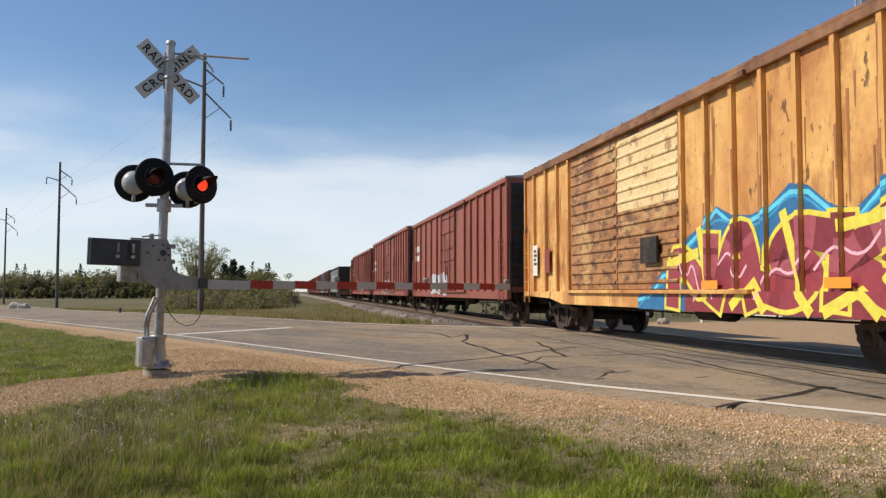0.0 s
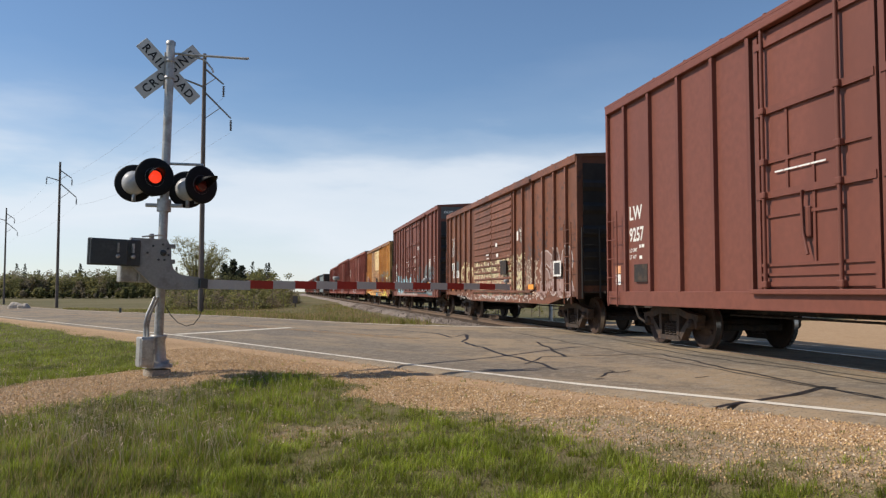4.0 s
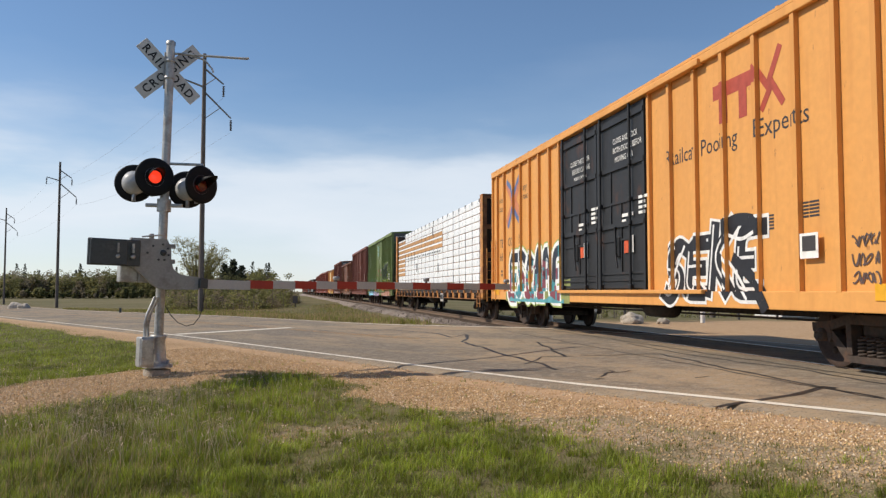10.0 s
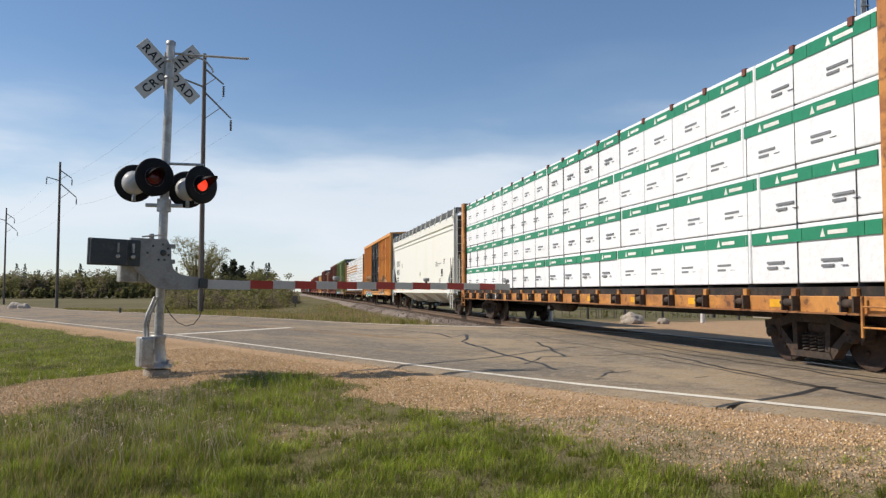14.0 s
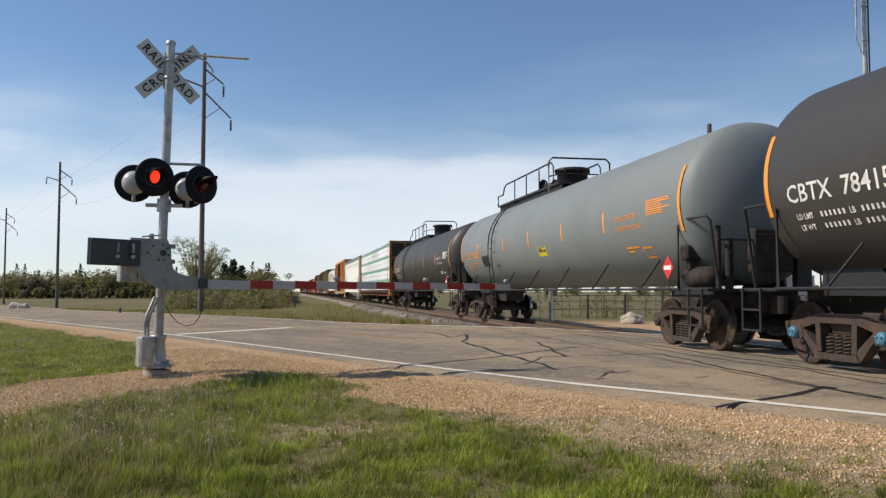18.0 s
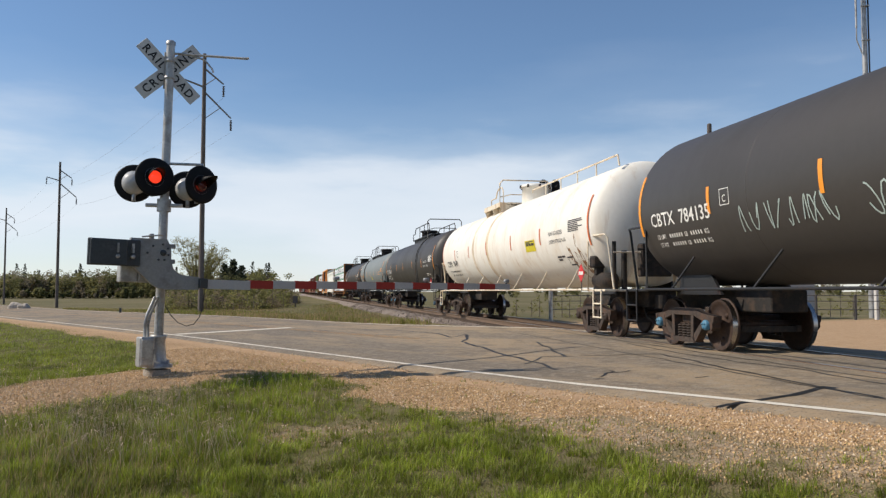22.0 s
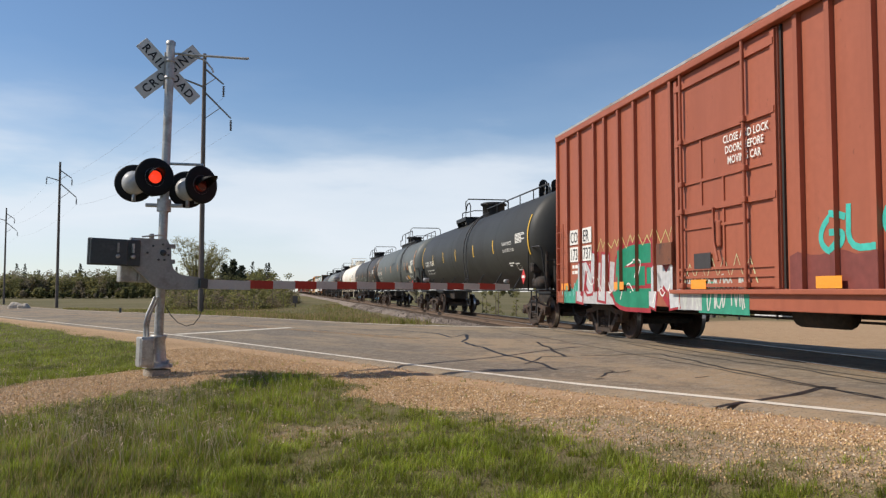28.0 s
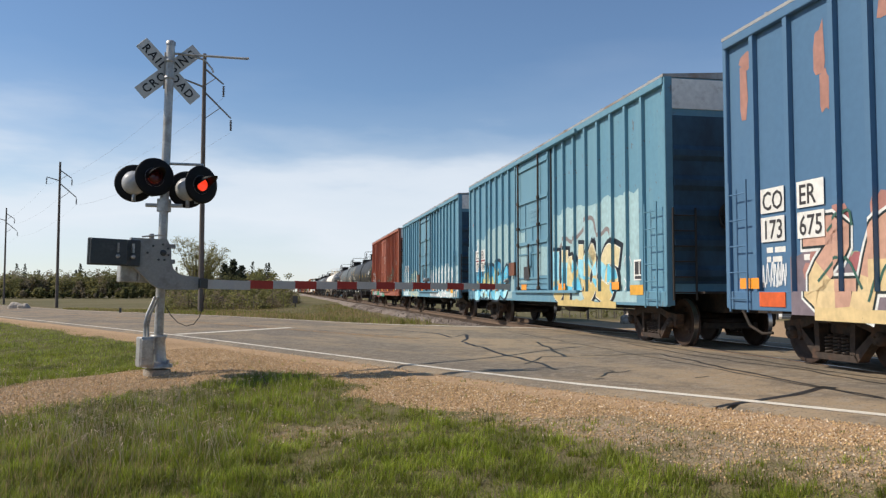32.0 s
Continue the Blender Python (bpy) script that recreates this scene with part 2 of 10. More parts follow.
# ---- ground ----
def ground_material():
    m = bpy.data.materials.new("ground")
    m.use_nodes = True
    n, l = m.node_tree.nodes, m.node_tree.links
    b = n["Principled BSDF"]
    b.inputs["Roughness"].default_value = 0.95
    b.inputs["Specular IOR Level"].default_value = 0.15
    co = n.new("ShaderNodeTexCoord")
    att = n.new("ShaderNodeAttribute")
    att.attribute_name = "gravel"

    def noise_ramp(scale, detail, cols, coord="Object"):
        t = n.new("ShaderNodeTexNoise")
        t.inputs["Scale"].default_value, t.inputs["Detail"].default_value, t.inputs["Roughness"].default_value = scale, detail, 0.65
        l.new(co.outputs[coord], t.inputs["Vector"])
        r = n.new("ShaderNodeValToRGB")
        r.color_ramp.elements[0].position, r.color_ramp.elements[1].position = 0.32, 0.68
        r.color_ramp.elements[0].color, r.color_ramp.elements[1].color = (*cols[0], 1), (*cols[-1], 1)
        if len(cols) == 3:
            e = r.color_ramp.elements.new(0.5)
            e.color = (*cols[1], 1)
        l.new(t.outputs["Fac"], r.inputs["Fac"])
        return t, r

    _, grass = noise_ramp(1.6, 8, [(0.095, 0.095, 0.035), (0.15, 0.135, 0.055), (0.24, 0.19, 0.11)])
    _, field = noise_ramp(0.035, 8, [(0.115, 0.112, 0.045), (0.16, 0.138, 0.066), (0.225, 0.178, 0.10)])
    far = n.new("ShaderNodeAttribute")
    far.attribute_name = "far"
    gf = n.new("ShaderNodeMix")
    gf.data_type = "RGBA"
    l.new(far.outputs["Fac"], gf.inputs["Factor"])
    l.new(grass.outputs["Color"], gf.inputs["A"])
    l.new(field.outputs["Color"], gf.inputs["B"])
    vor = n.new("ShaderNodeTexVoronoi")
    vor.inputs["Scale"].default_value = 42
    l.new(co.outputs["Object"], vor.inputs["Vector"])
    stones = n.new("ShaderNodeValToRGB")
    stones.color_ramp.elements[0].color, stones.color_ramp.elements[1].color = (0.29, 0.175, 0.088, 1), (0.66, 0.46, 0.275, 1)
    l.new(vor.outputs["Color"], stones.inputs["Fac"])
    _, dirt = noise_ramp(0.8, 5, [(0.80, 0.78, 0.74), (1.0, 1.0, 1.0)])
    mul = n.new("ShaderNodeMix")
    mul.data_type, mul.blend_type = "RGBA", "MULTIPLY"
    mul.inputs["Factor"].default_value = 1
    l.new(stones.outputs["Color"], mul.inputs["A"])
    l.new(dirt.outputs["Color"], mul.inputs["B"])
    mask_noise, _ = noise_ramp(14, 4, [(0, 0, 0), (1, 1, 1)])
    add = n.new("ShaderNodeMath")
    add.operation = "ADD"
    sub = n.new("ShaderNodeMath")
    sub.operation = "MULTIPLY_ADD"
    sub.inputs[1].default_value, sub.inputs[2].default_value = 0.9, -0.45
    l.new(mask_noise.outputs["Fac"], sub.inputs[0])
    l.new(att.outputs["Fac"], add.inputs[0])
    l.new(sub.outputs["Value"], add.inputs[1])
    edge = n.new("ShaderNodeValToRGB")
    edge.color_ramp.elements[0].position, edge.color_ramp.elements[1].position = 0.40, 0.60
    l.new(add.outputs["Value"], edge.inputs["Fac"])
    mx = n.new("ShaderNodeMix")
    mx.data_type = "RGBA"
    l.new(edge.outputs["Color"], mx.inputs["Factor"])
    l.new(gf.outputs["Result"], mx.inputs["A"])
    l.new(mul.outputs["Result"], mx.inputs["B"])
    _, sand = noise_ramp(6, 7, [(0.42, 0.265, 0.145), (0.52, 0.345, 0.20), (0.58, 0.41, 0.255)])
    _, bare = noise_ramp(18, 7, [(0.23, 0.165, 0.108), (0.40, 0.295, 0.195), (0.54, 0.41, 0.28)])
    out = mx.outputs["Result"]
    for attr, col in (("dirt", bare), ("sand", sand)):
        at = n.new("ShaderNodeAttribute")
        at.attribute_name = attr
        mm = n.new("ShaderNodeMix")
        mm.data_type = "RGBA"
        l.new(at.outputs["Fac"], mm.inputs["Factor"])
        l.new(out, mm.inputs["A"])
        l.new(col.outputs["Color"], mm.inputs["B"])
        out = mm.outputs["Result"]
    l.new(out, b.inputs["Base Color"])
    bp = n.new("ShaderNodeBump")
    bp.inputs["Strength"].default_value, bp.inputs["Distance"].default_value = 0.8, 0.02
    l.new(vor.outputs["Distance"], bp.inputs["Height"])
    l.new(bp.outputs["Normal"], b.inputs["Normal"])
    return m


def build_ground():
    """One sheet: fine by the camera, wider steps towards the horizon."""
    def steps(lo, hi, a, b, fine):
        out, x = [], a
        while x < b + 1e-6:
            out.append(x)
            x += fine
        x, g = a, fine
        left = []
        while x > lo:
            g *= 1.28
            x -= g
            left.append(x)
        x, g = out[-1], fine
        while x < hi:
            g *= 1.28
            x += g
            out.append(x)
        return left[::-1] + out
    us, ps = steps(-4000, 4000, 0, 17, 0.16), steps(-4000, 4000, 0, 8.4, 0.14)
    vs, fs, grav, far, dirt, sand = [], [], [], [], [], []
    for u in us:
        for p in ps:
            x, y = R.x * u + Q.x * p, R.y * u + Q.y * p
            vs.append((x, y, ground_z(x, y)))
            grav.append(gravel_at(x, y))
            g = grav[-1]
            dirt.append(dirt_at(x, y) * (1 - g) * 0.9)
            w = 0.12 * noise.noise(Vector((x * 1.7, y * 1.7, 40)))
            sand.append(0.85 * g * smooth(EDGE - 1.15, EDGE - 0.75, p + w) if p < EDGE else 0.7 * g)
            far.append(smooth(18, 45, math.hypot(x, y)))
    k = len(ps)
    for i in range(len(us) - 1):
        for j in range(k - 1):
            fs.append((i * k + j, i * k + j + 1, i * k + k + j + 1, i * k + k + j))
    me = bpy.data.meshes.new("ground")
    me.from_pydata(vs, [], fs)
    me.polygons.foreach_set("use_smooth", [True] * len(fs))
    for nm, val in (("gravel", grav), ("far", far), ("dirt", dirt), ("sand", sand)):
        me.attributes.new(nm, "FLOAT", "POINT").data.foreach_set("value", val)
    me.materials.append(ground_material())
    me.update()
    if me.polygons[0].normal.z < 0:
        me.flip_normals()
    return tagged(new("ground", me), "mown green grass, tan gravel and open fields", "ground", kind="structure")


build_ground()
# ---- road ----
def asphalt_material():
    """Worn asphalt: pale stone speckle, sandy and dark blotches drawn out along the road."""
    m = material("asphalt", (0.262, 0.214, 0.158), rough=0.9, vary=0.34, grain=95, bump=0.006, spec=0.25)
    n, l = m.node_tree.nodes, m.node_tree.links
    b = n["Principled BSDF"]
    out = b.inputs["Base Color"].links[0].from_socket
    co = n.new("ShaderNodeTexCoord")
    turn = n.new("ShaderNodeMapping")
    turn.inputs["Rotation"].default_value = (0, 0, -math.atan2(R.y, R.x))
    l.new(co.outputs["Object"], turn.inputs["Vector"])
    for scale, sx, col, lo, hi, amount in ((0.55, 0.35, (0.355, 0.265, 0.165), 0.42, 0.57, 0.9), (1.9, 0.6, (0.165, 0.135, 0.10), 0.50, 0.62, 0.65),
                                           (7.0, 1.0, (0.36, 0.305, 0.235), 0.50, 0.62, 0.55), (30.0, 1.0, (0.11, 0.095, 0.078), 0.54, 0.62, 0.6)):
        mp = n.new("ShaderNodeMapping")
        mp.inputs["Scale"].default_value = (sx, 1, 1)
        l.new(turn.outputs["Vector"], mp.inputs["Vector"])
        t = n.new("ShaderNodeTexNoise")
        t.inputs["Scale"].default_value, t.inputs["Detail"].default_value, t.inputs["Roughness"].default_value = scale, 8, 0.62
        l.new(mp.outputs["Vector"], t.inputs["Vector"])
        r = n.new("ShaderNodeMapRange")
        r.inputs["From Min"].default_value, r.inputs["From Max"].default_value, r.inputs["To Max"].default_value = lo, hi, amount
        l.new(t.outputs["Fac"], r.inputs["Value"])
        mx = n.new("ShaderNodeMix")
        mx.data_type = "RGBA"
        mx.inputs["B"].default_value = (*col, 1)
        l.new(r.outputs["Result"], mx.inputs["Factor"])
        l.new(out, mx.inputs["A"])
        out = mx.outputs["Result"]
    l.new(out, b.inputs["Base Color"])
    return m


asphalt = asphalt_material()
tar = material("tar", (0.018, 0.017, 0.016), rough=0.55, vary=0.3, grain=60, bump=0.003)
line_white = material("road_paint_white", (0.70, 0.64, 0.53), rough=0.8, vary=0.1, grain=50, stain=(0.25, 0.22, 0.18), stain_amount=0.25, stain_scale=6)
line_yellow = material("road_paint_yellow", (0.50, 0.27, 0.09), rough=0.8, vary=0.1, grain=50, stain=(0.25, 0.20, 0.14), stain_amount=0.7, stain_scale=4)


def strip(name, u_rows, p_rows, lift, mat, z_of=road_z):
    """A sheet on the road between two lines across it."""
    sh = Shape()
    vs = []
    for u in u_rows:
        for p in p_rows:
            x, y = R.x * u + Q.x * p, R.y * u + Q.y * p
            vs.append((x, y, z_of(x, y) + lift))
    k = len(p_rows)
    fs = [(i * k + j, i * k + j + 1, i * k + k + j + 1, i * k + k + j) for i in range(len(u_rows) - 1) for j in range(k - 1)]
    return sh.add(vs, fs, True)


def spaced(a, b, n):
    return [a + (b - a) * i / (n - 1) for i in range(n)]


road_us = spaced(-300, -40, 14) + spaced(-38, 40, 157) + spaced(42, 120, 40) + spaced(135, 1200, 30)
wob_edges = [EDGE - 0.42] + spaced(EDGE - 0.2, EDGE + 2 * LANE + 0.2, 22) + [EDGE + 2 * LANE + 0.45]
road_sheet = strip("road", road_us, wob_edges, 0.0, asphalt)
k_edge = len(wob_edges)
for i in range(len(road_us)):                            # a crumbled edge
    for j, s in ((0, 1), (k_edge - 1, -1)):
        x, y, z = road_sheet.v[i * k_edge + j]
        w = 0.10 * noise.noise(Vector((x * 1.3, y * 1.3, 2))) + 0.05 * noise.noise(Vector((x * 5, y * 5, 2)))
        road_sheet.v[i * k_edge + j] = (x + Q.x * w, y + Q.y * w, z - 0.05)
road = tagged(part("road", road_sheet, asphalt), "worn grey asphalt country road climbing to the rails", "road", kind="structure")
long_us = [u for u in road_us if -300 <= u <= 600]
part("edge_line", strip("edge_line", long_us, [EDGE - 0.06, EDGE + 0.07], 0.005, line_white), line_white, road, "worn white edge line")
part("edge_line", strip("edge_line", long_us, [EDGE + 2 * LANE - 0.07, EDGE + 2 * LANE + 0.06], 0.005, line_white), line_white, road)
for off in (-0.16, 0.06):
    part("centre_line", strip("centre_line", [u for u in long_us if u > 17], [EDGE + LANE + off, EDGE + LANE + off + 0.10], 0.005, line_yellow), line_yellow, road, "faded yellow centre line")
    part("centre_line", strip("centre_line", [u for u in long_us if u < -6], [EDGE + LANE + off, EDGE + LANE + off + 0.10], 0.005, line_yellow), line_yellow, road, "faded yellow centre line")
stop = strip("stop_line", [24.9, 25.2, 25.45], spaced(EDGE + 0.15, EDGE + LANE + 0.5, 9), 0.006, line_white)
stop.v = [(x + 0.25 * R.x * (Q.x * x + Q.y * y - 7.9), y + 0.25 * R.y * (Q.x * x + Q.y * y - 7.9), z) for x, y, z in stop.v]
part("stop_line", stop, line_white, road, "white stop line")


def ribbon(points, width, lift=0.004):
    """A poured tar seam along a line on the road, of uneven width."""
    pts = []
    for (x0, y0), (x1, y1) in zip(points, points[1:]):
        n = max(2, int(math.hypot(x1 - x0, y1 - y0) / 0.15))
        pts += [(x0 + (x1 - x0) * i / n, y0 + (y1 - y0) * i / n) for i in range(n)]
    pts.append(points[-1])
    vs = []
    for i, (x, y) in enumerate(pts):
        a, b = pts[max(0, i - 1)], pts[min(len(pts) - 1, i + 1)]
        t = Vector((b[0] - a[0], b[1] - a[1], 0)).normalized()
        o = 0.07 * noise.noise(Vector((x * 1.6, y * 1.6, 4)))
        w = width * (0.65 + 0.7 * abs(noise.noise(Vector((x * 2.5, y * 2.5, 9)))))
        for s in (-1, 1):
            vx, vy = x - t.y * (o + s * w), y + t.x * (o + s * w)
            vs.append((vx, vy, road_z(vx, vy) + lift))
    return Shape().add(vs, [(2 * i, 2 * i + 1, 2 * i + 3, 2 * i + 2) for i in range(len(pts) - 1)])


for pts, w in (([(-0.23, 23.28), (0.24, 21.2), (0.64, 22.04), (0.63, 20.26), (0.43, 19.43), (0.82, 17.47), (1.25, 15.18), (1.67, 13.38), (1.78, 12.46)], 0.045),
               ([(2.14, 18.13), (2.2, 16.19), (2.21, 14.41)], 0.035),
               ([(1.4, 13.52), (1.83, 14.62), (2.63, 14.45), (3.6, 14.24), (3.86, 14.08), (4.16, 11.37), (4.44, 9.41), (4.67, 8.41)], 0.03),
               ([(2.86, 8.33), (3.26, 8.58), (3.89, 8.91), (4.5, 9.39), (4.55, 9.22)], 0.07),
               ([(3.85, 16.6), (4.17, 14.12), (4.54, 12.4), (4.91, 11.23), (5.2, 9.36)], 0.02),
               ([(-3.5, 27.5), (-1.2, 25.2), (-0.23, 23.28)], 0.03)):
    part("tar_seam", ribbon(pts, w), tar, road, "black poured tar seam")
for pts in ([(2.25, 11.35), (2.36, 11.5), (2.42, 11.72), (2.55, 11.85), (2.50, 12.0)], [(2.42, 11.72), (2.68, 11.76), (2.78, 11.9)], [(2.1, 11.1), (2.25, 11.12)], [(3.4, 10.75), (3.62, 10.8)]):
    part("crack", ribbon(pts, 0.028), tar, road, "broken-up crack in the asphalt")
for gap, w in ((1.25, 0.022), (2.3, 0.016), (-1.25, 0.025)):
    line = []
    for s in spaced(-2.5 + 2.3 * gap, 19.5 + 2.3 * gap, 12):
        c = N * (TRACK - gap) + D * s
        line.append((c.x, c.y))
    part("tar_seam", ribbon(line, w), tar, road)

# ---- track ----
steel_rail = material("rail_steel", (0.30, 0.27, 0.25), rough=0.35, metal=0.9, vary=0.15, grain=20)
steel_side = material("rail_rust", (0.13, 0.085, 0.055), rough=0.85, vary=0.25, grain=25)
tie_wood = material("tie_timber", (0.12, 0.085, 0.06), rough=0.9, vary=0.3, grain=18, bump=0.01)
stone_grey = material("ballast_stone", (0.25, 0.205, 0.17), rough=0.9, vary=0.4, grain=24, bump=0.02, island=True)
FACE = Matrix.Rotation(math.atan2(D.y, D.x), 4, "Z")
TRACK_M = Matrix.Translation(N * TRACK) @ FACE            # x along the track, y towards the camera

track = tagged(new("railway_track"), "single railway track with steel rails on timber ties", "track", kind="structure")
track.matrix_world = TRACK_M
for side in (-1, 1):
    c = side * 0.7525
    rail = Shape().prism([(c - 0.035, -0.0), (c - 0.035, -0.035), (c - 0.01, -0.05), (c - 0.01, -0.13), (c - 0.07, -0.155), (c + 0.07, -0.155), (c + 0.01, -0.13), (c + 0.01, -0.05), (c + 0.035, -0.035), (c + 0.035, 0.0)], -470, 1200, "x")
    part("rail", rail, steel_side, track, "rusty steel rail")
    part("rail_head", Shape().box(-470, 1200, c - 0.032, c + 0.032, 0.0, 0.004), steel_rail, track, "bright worn running surface")
    part("plank", Shape().box(-1.5 + 0.9 * side, 19.5 + 0.9 * side, c - side * 0.14 - 0.055, c - side * 0.14 + 0.055, -0.2, -0.06), tie_wood, track, "dark flangeway filler")
tie_mesh = Shape().box(-0.11, 0.11, -1.3, 1.3, -0.33, -0.16, 0.012).mesh("tie")
for i in range(150):
    part("tie", tie_mesh, tie_wood, track, at=Matrix.Translation((23 + i * 0.5, 0.02 * math.sin(i * 7.1), 0)))
rest = Shape()
for i in range(1200):
    s = 98 + i * 0.5 if i < 700 else -4 - (i - 700) * 0.5
    rest.box(s - 0.11, s + 0.11, -1.3, 1.3, -0.33, -0.16)
tagged(part("tie", rest, tie_wood, track), kind="stuff")


def ballast_bed(s0, s1):
    prof = [(-3.6, -0.95), (-1.75, -0.24), (-1.3, -0.20), (1.3, -0.20), (1.75, -0.24), (3.4, -0.95)]
    vs, fs = [], []
    n = max(2, int(abs(s1 - s0) / 1.5))
    for i in range(n + 1):
        s = s0 + (s1 - s0) * i / n
        for y, z in prof:
            w = 0.12 * noise.noise(Vector((s * 0.8, y * 2, 1)))
            vs.append((s, y + w, z + w * 0.25))
    k = len(prof)
    fs = [(i * k + j, i * k + j + 1, i * k + k + j + 1, i * k + k + j) for i in range(n) for j in range(k - 1)]
    return Shape().add(vs, fs)


ballast_mat = material("ballast", (0.23, 0.185, 0.15), rough=0.95, vary=0.5, grain=22, bump=0.06, stain=(0.13, 0.09, 0.06), stain_amount=0.4, stain_scale=0.6)
for a, b in ((22.5, 420), (-470, -2.5)):
    tagged(part("ballast", ballast_bed(a, b), ballast_mat, track, "grey-brown crushed stone ballast"), kind="stuff")


def scatter_stones(n, place, r0, r1):
    rng = random.Random(5)
    sh = Shape()
    base = [Vector(p) for p in ((1, 0, 0), (-1, 0, 0), (0, 1, 0), (0, -1, 0), (0, 0, 1), (0, 0, -1))]
    tris = [(0, 2, 4), (2, 1, 4), (1, 3, 4), (3, 0, 4), (2, 0, 5), (1, 2, 5), (3, 1, 5), (0, 3, 5)]
    for _ in range(n):
        p, r = place(rng), rng.uniform(r0, r1)
        rot = Euler((rng.uniform(0, 6), rng.uniform(0, 6), rng.uniform(0, 6))).to_matrix()
        sc = Vector((rng.uniform(0.7, 1.3), rng.uniform(0.6, 1.1), rng.uniform(0.5, 0.9))) * r
        sh.add([p + rot @ Vector((b.x * sc.x, b.y * sc.y, b.z * sc.z)) for b in base], tris)
    return sh


def fast_mesh(name, sh):
    """For loose small pieces: no clean-up of normals is needed."""
    me = bpy.data.meshes.new(name)
    me.from_pydata(sh.v, [], sh.f)
    return me


def ballast_place(rng):
    s, y = 22.6 + 60 * rng.random() ** 2, rng.uniform(1.2, 3.2)
    return Vector((s, y, lerp_rows(y, [(1.2, -0.20), (1.75, -0.24), (3.4, -0.92)])))


tagged(part("ballast_stones", fast_mesh("ballast_stones", scatter_stones(4500, ballast_place, 0.03, 0.07)), stone_grey, track, "loose crushed stones"), kind="stuff")
# ---- train ----
def paint(name, base, rust=None, amount=0.3, scale=1.2, streak=4.0, rough=0.55, vary=0.10):
    return material(name, base, rough=rough, vary=vary, grain=9, bump=0.0, stain=rust or [v * 0.6 for v in base], stain_amount=amount, stain_scale=scale, streak=streak, spec=0.4)


